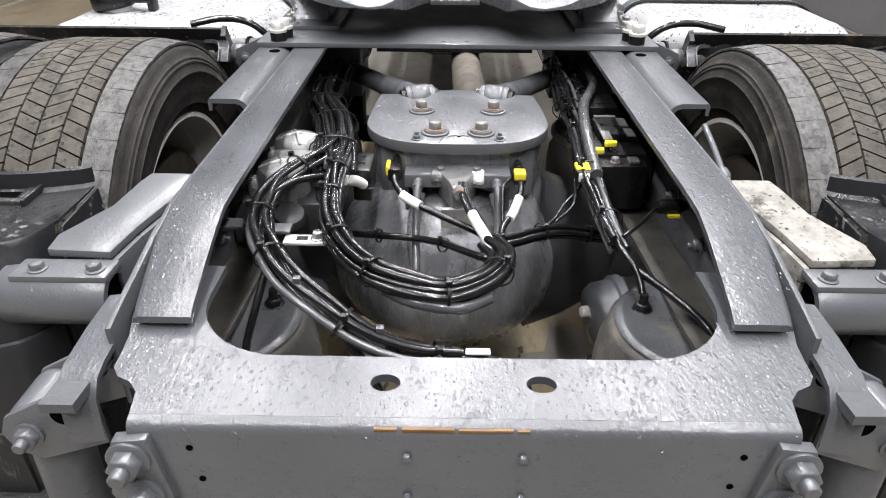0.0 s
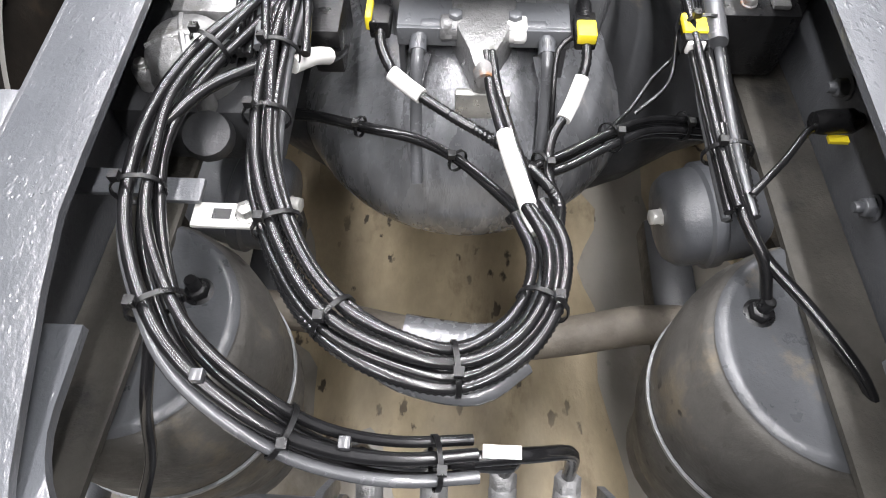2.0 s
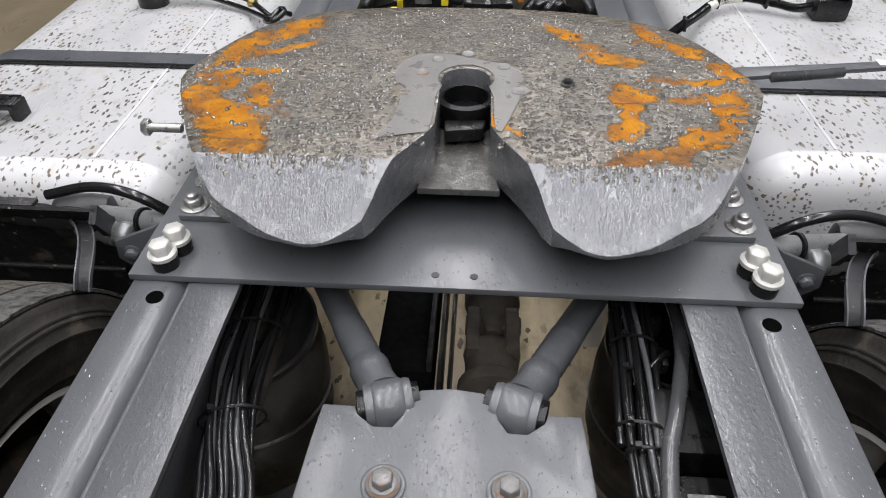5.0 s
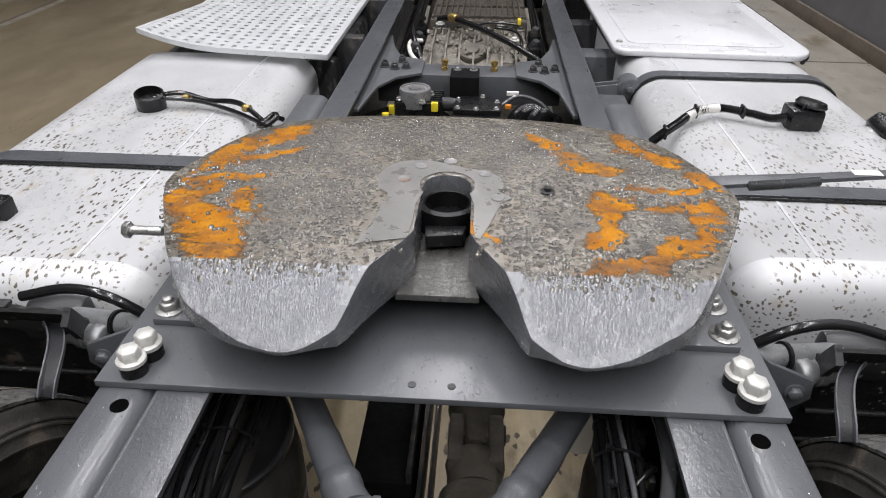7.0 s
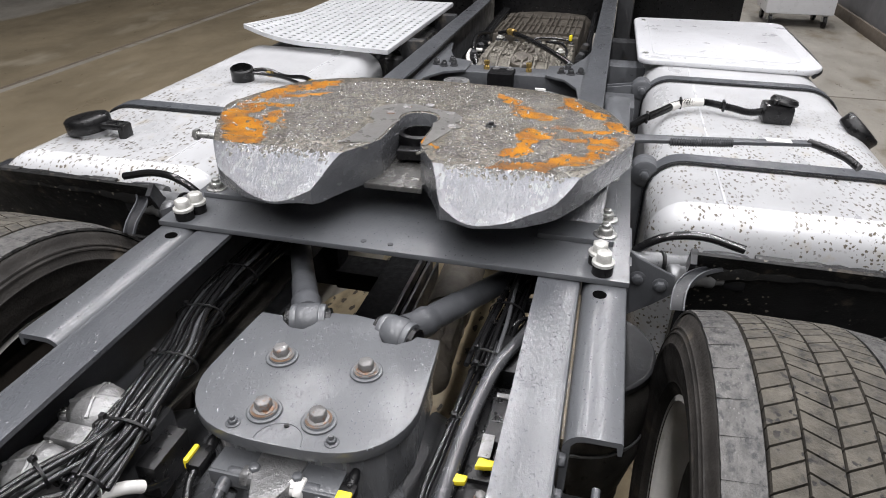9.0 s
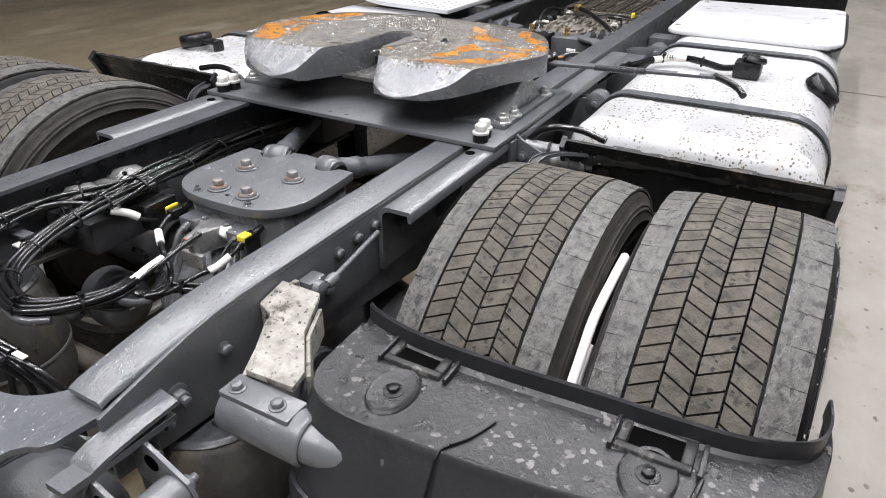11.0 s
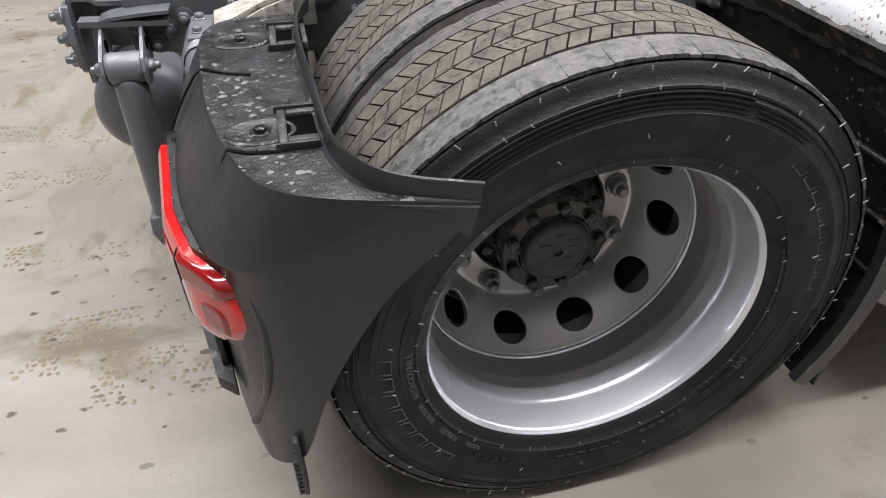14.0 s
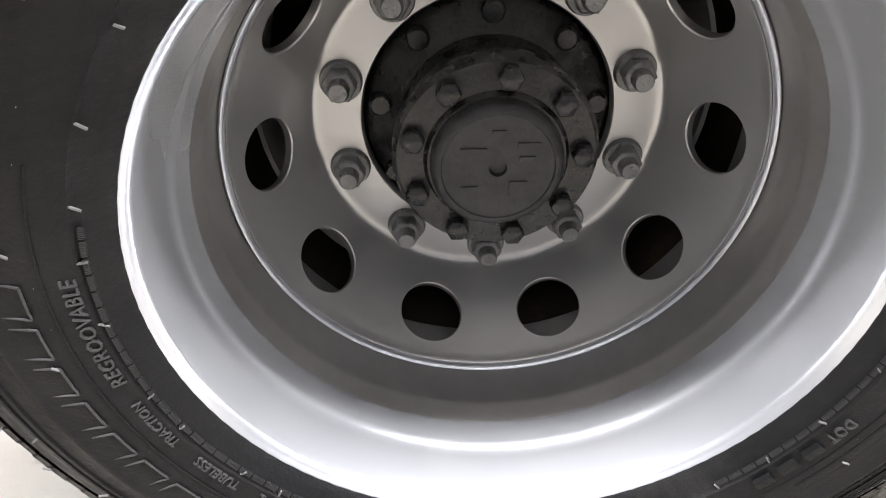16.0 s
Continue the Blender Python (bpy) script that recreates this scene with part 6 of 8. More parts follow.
            part("clip_rib", flip(block(x + q, x + q + 0.006, 0.37, 0.428, 0.80, 0.813, 0.002), s), M["plastic"], g)
    # narrow toothed flap under the outer corner
    part("flap", flip(block(1.206, 1.234, 0.322, 0.330, 0.225, 0.37, 0.002), s), M["plastic"], g)
    for k in range(8):
        part("flap_tooth", flip(block(1.207, 1.233, 0.314, 0.323, 0.228 + k * 0.012, 0.234 + k * 0.012, 0), s), M["plastic"], g)


def tail_lamp(s):
    t = thing("tail_lamp", "red tail lamp with a clear middle, set in the mudguard", "tail lamp", "tail lamps")
    def lamp_y(x):
        return 0.190 + max(0, x - 0.82) * 0.10 + max(0, x - 1.03) * 0.22 + max(0, x - 1.12) * 0.55

    def edge(x, v):
        """Height at the share v between the lamp's lower and upper edge, which fall towards the outside."""
        low, high = 0.553 - (x - 0.82) * 0.085, 0.704 - (x - 0.82) * 0.10
        return low + (high - low) * v

    def skin(x0, x1, z0, z1, out, mat, name, label="", round_l=0.0, round_r=0.0):
        bm = bmesh.new()
        n, m = 28, 12
        grid = []
        for i in range(n + 1):
            x = x0 + (x1 - x0) * i / n
            row = []
            for j in range(m + 1):
                v = j / m
                zc, hz = (edge(x, z0) + edge(x, z1)) / 2, (edge(x, z1) - edge(x, z0)) / 2
                shrink = 1.0
                if round_l and x < x0 + round_l:
                    q = (x0 + round_l - x) / round_l
                    shrink = 1 - (1 - math.sqrt(max(0, 1 - q * q))) * 0.8
                if round_r and x > x1 - round_r:
                    q = (x - x1 + round_r) / round_r
                    shrink = 1 - (1 - math.sqrt(max(0, 1 - q * q))) * 0.8
                z = zc + hz * shrink * (2 * v - 1)
                e, f = min(1.0, min(i, n - i) / 3.0), min(1.0, min(j, m - j) / 2.0)
                y = lamp_y(x) - out * (1.0 - 0.45 * ((1 - e) ** 2 + (1 - f) ** 2) / 1.3)
                row.append(bm.verts.new((x, y, z)))
            grid.append(row)
        back = [[bm.verts.new((v.co.x, lamp_y(v.co.x) + 0.03, v.co.z)) for v in r] for r in grid]
        for i in range(n):
            for j in range(m):
                bm.faces.new((grid[i][j], grid[i + 1][j], grid[i + 1][j + 1], grid[i][j + 1]))
        loop = [grid[i][0] for i in range(n + 1)] + [grid[n][j] for j in range(1, m + 1)] + [grid[i][m] for i in range(n - 1, -1, -1)] + [grid[0][j] for j in range(m - 1, 0, -1)]
        loop2 = [back[i][0] for i in range(n + 1)] + [back[n][j] for j in range(1, m + 1)] + [back[i][m] for i in range(n - 1, -1, -1)] + [back[0][j] for j in range(m - 1, 0, -1)]
        for i in range(len(loop)):
            j = (i + 1) % len(loop)
            bm.faces.new((loop[i], loop2[i], loop2[j], loop[j]))
        keep = set(loop2) | {v for r in grid for v in r}
        for r in back:
            for v in r:
                if v not in keep:
                    bm.verts.remove(v)
        bmesh.ops.recalc_face_normals(bm, faces=bm.faces)
        return part(name, flip(bm, s), mat, t, label, sharp=50)
    skin(0.802, 1.192, -0.07, 1.06, 0.004, M["black"], "housing", "", 0.03, 0.03)
    skin(0.808, 1.188, 0.0, 1.0, 0.024, M["red"], "red_lens", "glossy red plastic lens", 0.06, 0.07)
    skin(0.818, 0.944, 0.08, 0.74, 0.0252, M["red_flute"], "fluted_panel", "round-ended fluted red panel", 0.06, 0.02)
    skin(0.948, 1.094, 0.70, 0.76, 0.0262, M["red_dark"], "upper_rib", "", 0.0, 0.0)
    skin(1.104, 1.182, 0.66, 0.97, 0.0265, M["red_dark"], "end_cap", "dark red rounded lamp end", 0.0, 0.05)
    skin(0.950, 0.956, 0.04, 0.80, 0.0262, M["red_dark"], "lens_joint")
    skin(0.958, 1.128, 0.05, 0.68, 0.027, M["lens"], "clear_lens", "clear reversing lens", 0.05, 0.04)
    skin(0.968, 1.075, 0.40, 0.66, 0.0282, M["lens_pink"], "lens_insert", "", 0.04, 0.0)
    skin(1.134, 1.176, 0.14, 0.60, 0.0256, M["red_dark"], "reflector", "dark red reflector", 0.02, 0.02)
    skin(1.098, 1.1015, 0.02, 0.97, 0.0285, M["black"], "divider")


for s in (1, -1):
    front_mudguard(s)
    rear_mudguard(s)
    tail_lamp(s)


def guard_bracket(s):
    b = thing("mudguard_bracket", "pale corroded cast bracket with a grey carrier tube" if s > 0 else "grey cast bracket with a carrier tube", "bracket", "mudguard brackets")
    mat = M["corroded"] if s > 0 else M["paint"]
    # sloping sheet from the rail down and back to the clamp, with webs below its edges
    plan = [(0.397, 0.385), (0.397, 0.444), (0.478, 0.444), (0.488, 0.424), (0.508, 0.366), (0.560, 0.302), (0.562, 0.272), (0.474, 0.268), (0.456, 0.318), (0.430, 0.374)]
    bm = bmesh.new()
    prism(bm, plan, "z", 0.0, 0.012)
    def slope(m):
        for v in m.verts:
            v.co.z += 0.775 + (v.co.y - 0.26) * 0.21
        bmesh.ops.recalc_face_normals(m, faces=m.faces)
        soften(m, 0.003, 2, 35)
        return m
    part("arm", flip(slope(bm), s), mat, b, "rough cast arm")
    for i, j in ((3, 4), (4, 5), (8, 9), (7, 8)):
        (xa, ya), (xb, yb) = plan[i], plan[j]
        bm = bmesh.new()
        q = [bm.verts.new(p) for p in ((xa, ya, 0.001), (xb, yb, 0.001), (xb, yb, -0.052), (xa, ya, -0.052))]
        t = Vector((yb - ya, xa - xb, 0)).normalized() * -0.008
        w = [bm.verts.new(v.co + t) for v in q]
        bm.faces.new(q)
        bm.faces.new(w[::-1])
        for k in range(4):
            bm.faces.new((q[k], w[k], w[(k + 1) % 4], q[(k + 1) % 4]))
        part("web", flip(slope(bm), s), mat, b)
    part("foot", flip(block(0.396, 0.408, 0.385, 0.475, 0.72, 0.812, 0.004), s), mat, b)
    part("clamp_plate", flip(block(0.462, 0.592, 0.222, 0.268, 0.766, 0.778, 0.004), s), M["paint"], b)
    for x in (0.484, 0.560):
        part("clamp_bolt", flip(bolt_mesh((x, 0.240, 0.778), (0, 0, 1), 0.0095, 0.011, 1.35), s), M["paint"], b)
    tubeb = bmesh.new()
    lathe(tubeb, ((0.030, 0.012), (0.030, 0.0), (0.040, 0.0), (0.041, 0.004), (0.041, 0.145), (0.036, 0.15)), (0.465, 0.245, 0.735), (1, 0, 0), 28, caps=False)
    part("clamp_tube", flip(tubeb, s), M["paint"], b)
    part("carrier_tube", flip(tube([(0.55, 0.245, 0.735), (0.64, 0.245, 0.735), (0.70, 0.262, 0.738), (0.82, 0.31, 0.74), (1.0, 0.33, 0.74)], 0.033, 20, 0.02), s), M["paint"], b)
    part("tube_bore", flip(turned(((0.031, 0), (0.031, 0.002)), (0.475, 0.245, 0.735), (1, 0, 0), 24), s), M["void"], b)


for s in (1, -1):
    guard_bracket(s)


def height_sensor():
    h = thing("height_sensor", "small grey lever sensor bolted to the rail", "sensor")
    part("body", block(0.396, 0.428, 0.478, 0.522, 0.768, 0.806, 0.006), M["paint_dry"], h)
    part("hub", turned(((0.016, 0.0), (0.016, 0.014), (0.010, 0.018)), (0.426, 0.495, 0.79), (1, 0, 0), 18), M["paint"], h)
    part("lever", tube([(0.438, 0.487, 0.788), (0.442, 0.53, 0.800), (0.446, 0.60, 0.818), (0.448, 0.66, 0.832)], 0.0055, 10), M["paint_dry"], h)
    part("joint", turned(((0.010, -0.012), (0.012, 0.0), (0.010, 0.012)), (0.441, 0.520, 0.797), (0.1, 1, 0.25), 14), M["paint"], h)


height_sensor()


# ---- wiring and air lines ----
def bundle(name, label, line, count, radius, spread, ties=0.11, flat=0.6, grey=(), ribbed=(), seed=1, twist=2.2):
    """A harness of single cables along one line, held by ties."""
    rnd = random.Random(seed)
    h = thing(name, label, "cable harness")
    base = spline(line, 0.03)
    offs = []
    tries = 0
    while len(offs) < count and tries < 4000:
        tries += 1
        a, r = rnd.uniform(0, math.tau), spread * math.sqrt(rnd.random())
        o = (r * math.cos(a), r * math.sin(a) * flat)
        if all(math.hypot(o[0] - q[0], o[1] - q[1]) > radius * 2.1 for q in offs) or tries > 3600:
            offs.append(o)
    for i, (a, b) in enumerate(offs):
        wob = [rnd.uniform(-1, 1) * radius * 0.45 for _ in base]
        pts = []
        lay = rnd.uniform(-1.2, 1.2)
        for k, p in enumerate(base[::2] + ([base[-1]] if len(base) % 2 == 0 else [])):
            j = min(2 * k, len(base) - 1)
            d = (base[min(j + 1, len(base) - 1)] - base[max(j - 1, 0)]).normalized()
            side = d.cross(Vector((0, 0, 1))).normalized()
            up = side.cross(d)
            turn = (twist + lay) * 0.03 * j
            ax, bx = a * math.cos(turn) - b / flat * math.sin(turn), (a * math.sin(turn) + b / flat * math.cos(turn)) * flat
            pts.append(p + side * (ax + wob[j] * 0.9) + up * (bx + wob[j] * 0.6))
        if len(pts) < 2:
            continue
        r = radius * rnd.uniform(0.8, 1.12)
        if i in ribbed:
            part("conduit", tube(pts, r * 1.25, 9, ribs=0.10), M["cable"], h, "ribbed black conduit")
        else:
            part("cable", tube(pts, r, 8, 0.014), M["cable_grey"] if i in grey else M["cable"], h, sharp=75)
    if ties:
        run = 0.0
        for j in range(1, len(base) - 1):
            run += (base[j] - base[j - 1]).length
            if run > ties:
                run = rnd.uniform(-0.03, 0.02)
                tie(h, base[j], base[j + 1] - base[j - 1], spread + radius * 1.05, flat)
    return h


def tie(h, at, along, r, flat=0.6):
    d = Vector(along).normalized()
    side = d.cross(Vector((0, 0, 1))).normalized()
    up = side.cross(d)
    bm = bmesh.new()
    rings = []
    for s, g in ((-0.0022, 0.97), (-0.0022, 1.03), (0.0022, 1.03), (0.0022, 0.97)):
        rings.append([bm.verts.new(at + d * s + (side * math.cos(k * math.tau / 16) * r + up * math.sin(k * math.tau / 16) * (r * max(flat, 0.55) + 0.002)) * g) for k in range(16)])
    for a, b in zip(rings, rings[1:] + rings[:1]):
        for k in range(16):
            bm.faces.new((a[k], a[(k + 1) % 16], b[(k + 1) % 16], b[k]))
    c = at + side * r * 0.5 + up * (r * max(flat, 0.55) + 0.003)
    box(bm, c.x - 0.004, c.x + 0.004, c.y - 0.004, c.y + 0.004, c.z - 0.003, c.z + 0.004)
    bmesh.ops.recalc_face_normals(bm, faces=bm.faces)
    part("cable_tie", bm, M["black"], h)


def run(h, pts, r, mat="cable", name="cable", ribs=0.0, seg=9, label=""):
    return part(name, tube(pts, r, seg, 0.012, ribs), M[mat], h, label, sharp=75 if not ribs else 46)


def wiring():
    left = [(-0.30, 1.70, 0.72), (-0.315, 1.35, 0.74), (-0.312, 1.081, 0.755), (-0.292, 0.936, 0.77), (-0.258, 0.824, 0.78), (-0.235, 0.707, 0.79), (-0.226, 0.631, 0.79), (-0.216, 0.534, 0.785)]
    bundle("left_harness", "thick bundle of wet black cables along the rail", left, 17, 0.0049, 0.040, 0.13, 0.5, grey=(4, 9, 13), ribbed=(2,), seed=3)
    outer = [(-0.222, 0.66, 0.795), (-0.235, 0.593, 0.80), (-0.286, 0.494, 0.80), (-0.297, 0.397, 0.80), (-0.283, 0.320, 0.80), (-0.251, 0.251, 0.797), (-0.219, 0.211, 0.785), (-0.172, 0.180, 0.765), (-0.123, 0.164, 0.735), (-0.063, 0.159, 0.71), (0.002, 0.168, 0.695)]
    h = bundle("outer_loop_harness", "loop of black and grey air lines with ties", outer, 5, 0.0055, 0.017, 0.12, 0.8, grey=(1,), seed=5)
    for x0, pts in ((0, [(-0.15, 0.172, 0.745), (-0.125, 0.172, 0.68), (-0.108, 0.196, 0.60), (-0.105, 0.190, 0.536)]), (1, [(-0.09, 0.162, 0.72), (-0.05, 0.168, 0.66), (-0.037, 0.194, 0.60), (-0.036, 0.190, 0.536)]),
                    (2, [(-0.02, 0.165, 0.70), (0.03, 0.17, 0.67), (0.042, 0.193, 0.60), (0.037, 0.190, 0.536)]), (3, [(0.0, 0.168, 0.695), (0.055, 0.178, 0.68), (0.095, 0.194, 0.62), (0.105, 0.190, 0.536)])):
        run(h, pts, 0.0072)
    part("paper_tag", block(0.008, 0.040, 0.168, 0.179, 0.702, 0.704, 0), M["white"], h, "white paper tag")
    for x, y, z in ((-0.205, 0.196, 0.787), (-0.10, 0.165, 0.735)):
        part("clip", block(x - 0.005, x + 0.005, y - 0.005, y + 0.005, z + 0.004, z + 0.014, 0.002), M["cable_grey"], h)
    run(h, [(-0.254, 0.244, 0.79), (-0.268, 0.206, 0.74), (-0.28, 0.19, 0.70), (-0.285, 0.165, 0.66), (-0.30, 0.138, 0.62)], 0.0055)
    run(h, [(-0.29, 0.43, 0.80), (-0.262, 0.475, 0.80), (-0.225, 0.515, 0.79), (-0.19, 0.56, 0.77)], 0.0065)
    inner = [(-0.205, 0.66, 0.79), (-0.204, 0.615, 0.79), (-0.208, 0.497, 0.785), (-0.194, 0.386, 0.775), (-0.158, 0.308, 0.77), (-0.118, 0.259, 0.768), (-0.068, 0.231, 0.766), (-0.017, 0.222, 0.762), (0.026, 0.244, 0.76), (0.054, 0.284, 0.755), (0.064, 0.338, 0.745), (0.049, 0.390, 0.735)]
    h = bundle("inner_loop_harness", "loop of ribbed conduit and black cables over the axle", inner, 8, 0.0046, 0.018, 0.085, 0.85, grey=(3,), ribbed=(0, 1, 5, 6), seed=8)
    run(h, [(-0.10, 0.240, 0.752), (-0.06, 0.213, 0.752), (0.0, 0.206, 0.748), (0.04, 0.234, 0.745)], 0.0085, "cable_grey", "air_pipe", label="wet grey air pipe")
    run(h, [(0.049, 0.388, 0.735), (0.034, 0.44, 0.735), (0.024, 0.48, 0.732), (0.010, 0.54, 0.735), (0.003, 0.60, 0.738)], 0.0055)
    run(h, [(0.055, 0.38, 0.735), (0.042, 0.44, 0.738), (0.030, 0.49, 0.736), (0.016, 0.55, 0.737), (0.010, 0.60, 0.738)], 0.0055)
    part("tape_wrap", tube([(0.054, 0.365, 0.738), (0.042, 0.41, 0.739), (0.030, 0.455, 0.738), (0.024, 0.485, 0.737)], 0.0092, 10), M["white"], h, "white tape wrap")
    run(h, [(0.064, 0.33, 0.745), (0.08, 0.36, 0.72), (0.075, 0.40, 0.70), (0.05, 0.415, 0.69)], 0.0085, "cable_grey")
    for k in range(4):
        run(h, [(0.05 + 0.008 * k, 0.30 + 0.01 * k, 0.735), (0.075, 0.34 + 0.012 * k, 0.715), (0.055, 0.40 + 0.008 * k, 0.70), (0.03, 0.40, 0.705)], 0.0045)
    # sensor leads with marker sleeves and yellow plugs
    h = thing("left_sensor_lead", "ribbed sensor lead with a yellow plug and white sleeve", "cable")
    run(h, [(-0.116, 0.640, 0.742), (-0.116, 0.615, 0.735), (-0.105, 0.588, 0.728), (-0.086, 0.566, 0.72), (-0.032, 0.531, 0.71), (0.013, 0.506, 0.702), (0.055, 0.469, 0.70), (0.080, 0.427, 0.705), (0.078, 0.39, 0.715)], 0.0062, "cable", "conduit", 0.1)
    part("marker_sleeve", tube([(-0.101, 0.577, 0.7265), (-0.080, 0.562, 0.7195), (-0.066, 0.552, 0.717)], 0.009, 10), M["white"], h)
    part("plug_body", block(-0.130, -0.106, 0.628, 0.672, 0.728, 0.752, 0.004), M["black"], h)
    part("plug_latch", block(-0.134, -0.126, 0.630, 0.664, 0.738, 0.757, 0.003), M["yellow"], h)
    part("plug_nose", turned(((0.009, 0.0), (0.009, 0.02), (0.006, 0.03)), (-0.117, 0.668, 0.742), (0, 1, 0.2), 12), M["black"], h)
    h = thing("right_sensor_lead", "ribbed sensor lead with a yellow plug and white sleeve", "cable")
    run(h, [(0.115, 0.64, 0.742), (0.116, 0.615, 0.735), (0.115, 0.595, 0.725), (0.101, 0.558, 0.705), (0.079, 0.517, 0.695), (0.074, 0.470, 0.692), (0.078, 0.427, 0.70), (0.07, 0.39, 0.715)], 0.0058, "cable", "conduit", 0.1)
    part("marker_sleeve", tube([(0.112, 0.585, 0.7195), (0.101, 0.558, 0.705), (0.092, 0.540, 0.6995)], 0.0085, 10), M["white"], h)
    part("plug_body", block(0.103, 0.127, 0.618, 0.660, 0.728, 0.748, 0.003), M["black"], h)
    part("plug_latch", block(0.104, 0.126, 0.616, 0.642, 0.738, 0.752, 0.003), M["yellow"], h)
    part("plug_nose", turned(((0.009, 0.0), (0.009, 0.02), (0.006, 0.03)), (0.115, 0.655, 0.740), (0, 1, 0.2), 12), M["black"], h)
    # lines across the back of the housing
    h = bundle("cross_lines", "thin black lines tied across the axle housing", [(-0.235, 0.60, 0.63), (-0.204, 0.592, 0.635), (-0.144, 0.568, 0.645), (-0.073, 0.545, 0.652), (-0.024, 0.505, 0.665), (0.015, 0.460, 0.675), (0.045, 0.414, 0.69)], 3, 0.005, 0.008, 0.09, 0.8, seed=4)
    bundle("cross_lines", "thin black lines tied across the axle housing", [(0.05, 0.42, 0.69), (0.051, 0.47, 0.685), (0.095, 0.500, 0.68), (0.150, 0.540, 0.672), (0.204, 0.575, 0.655), (0.29, 0.59, 0.635)], 6, 0.005, 0.013, 0.06, 0.8, seed=6)
    run(h, [(0.243, 0.66, 0.735), (0.229, 0.640, 0.71), (0.201, 0.617, 0.69), (0.176, 0.585, 0.67), (0.14, 0.54, 0.675)], 0.003)
    run(h, [(0.22, 0.64, 0.735), (0.215, 0.60, 0.70), (0.18, 0.575, 0.675)], 0.003)
    # hoses from the valve down the housing
    for s in (1, -1):
        run(h, [(s * 0.073, 0.646, 0.725), (s * 0.075, 0.615, 0.715), (s * 0.076, 0.575, 0.66), (s * 0.074, 0.52, 0.60)], 0.0075, "cable_grey", "hose")
        part("elbow", tube([(s * 0.045, 0.648, 0.728), (s * 0.068, 0.648, 0.73), (s * 0.074, 0.64, 0.722), (s * 0.075, 0.622, 0.716)], 0.0105, 10), M["paint_dry"], h)
    run(h, [(0.10, 0.63, 0.735), (0.085, 0.615, 0.73), (0.082, 0.58, 0.70), (0.085, 0.53, 0.64)], 0.0035)
    # right hand run
    right = [(0.30, 1.70, 0.72), (0.28, 1.35, 0.735), (0.262, 1.130, 0.745), (0.255, 0.961, 0.752), (0.250, 0.823, 0.76), (0.240, 0.694, 0.76), (0.240, 0.597, 0.75), (0.243, 0.50, 0.742), (0.250, 0.40, 0.732)]
    bundle("right_harness", "bundle of black cables and ribbed conduit along the rail", right, 8, 0.0049, 0.020, 0.12, 0.8, grey=(2, 5), ribbed=(1,), seed=9)
    h = bundle("right_upper_harness", "tangled black cables with a grey pipe by the rail", [(0.33, 1.62, 0.73), (0.300, 1.40, 0.75), (0.275, 1.2, 0.755), (0.262, 1.05, 0.76), (0.25, 0.93, 0.755)], 11, 0.005, 0.030, 0.10, 0.7, grey=(5,), ribbed=(0,), seed=12)
    run(h, [(0.345, 1.5, 0.74), (0.338, 1.25, 0.765), (0.334, 1.107, 0.775), (0.30, 0.98, 0.785), (0.278, 0.915, 0.785), (0.262, 0.816, 0.782), (0.254, 0.72, 0.775), (0.25, 0.60, 0.76)], 0.0115, "cable_grey", "air_pipe", label="grey air pipe")
    for k in range(7):
        y = 0.98 + 0.07 * k
        run(h, [(0.25 + 0.01 * (k % 3), y, 0.74), (0.30, y + 0.03, 0.765 + 0.006 * (k % 2)), (0.318, y + 0.06, 0.745), (0.28, y + 0.09, 0.73)], 0.0045)
        part("small_fitting", block(0.296 + 0.006 * (k % 2), 0.312, y + 0.02, y + 0.045, 0.742, 0.764, 0.003), M["alloy"] if k % 3 == 0 else M["black"], h)
    h = thing("air_spring_line", "black air line to the air spring", "hose")
    run(h, [(0.243, 0.50, 0.742), (0.242, 0.460, 0.74), (0.252, 0.395, 0.73), (0.272, 0.36, 0.71), (0.279, 0.335, 0.685)], 0.006)
    run(h, [(0.25, 0.42, 0.735), (0.270, 0.37, 0.712), (0.311, 0.315, 0.70), (0.350, 0.254, 0.685), (0.368, 0.214, 0.65), (0.360, 0.18, 0.61), (0.345, 0.165, 0.58)], 0.0062)
    run(h, [(0.262, 0.42, 0.735), (0.30, 0.46, 0.74), (0.335, 0.50, 0.745), (0.375, 0.51, 0.75)], 0.004)
    part("sensor", turned(((0.011, 0.0), (0.013, 0.01), (0.013, 0.04), (0.008, 0.05)), (0.335, 0.505, 0.745), (1, 0.1, 0.0), 14), M["black"], h)
    part("sensor_tag", block(0.352, 0.372, 0.488, 0.497, 0.733, 0.737, 0), M["yellow"], h)
    h = thing("yellow_connector", "yellow and white plug on the cable run", "connector")
    part("plug_body", block(0.215, 0.242, 0.60, 0.645, 0.742, 0.764, 0.003), M["black"], h)
    part("latch", block(0.215, 0.243, 0.610, 0.640, 0.752, 0.767, 0.003), M["yellow"], h)
    part("end", block(0.218, 0.238, 0.596, 0.607, 0.746, 0.762, 0.003), M["white"], h)
    h = thing("white_sleeve_lead", "lead with a white sleeve between the cables", "cable")
    run(h, [(-0.19, 0.56, 0.765), (-0.175, 0.575, 0.75), (-0.165, 0.59, 0.735), (-0.16, 0.62, 0.72)], 0.006)
    part("marker_sleeve", tube([(-0.196, 0.538, 0.772), (-0.180, 0.566, 0.758), (-0.170, 0.584, 0.742)], 0.0095, 10), M["white"], h)


def valves():
    v = thing("solenoid_valve", "cast aluminium valve block bolted inside the rail", "valve", "aluminium valves", (0, 0, 0))
    for y in (0.672, 0.545):
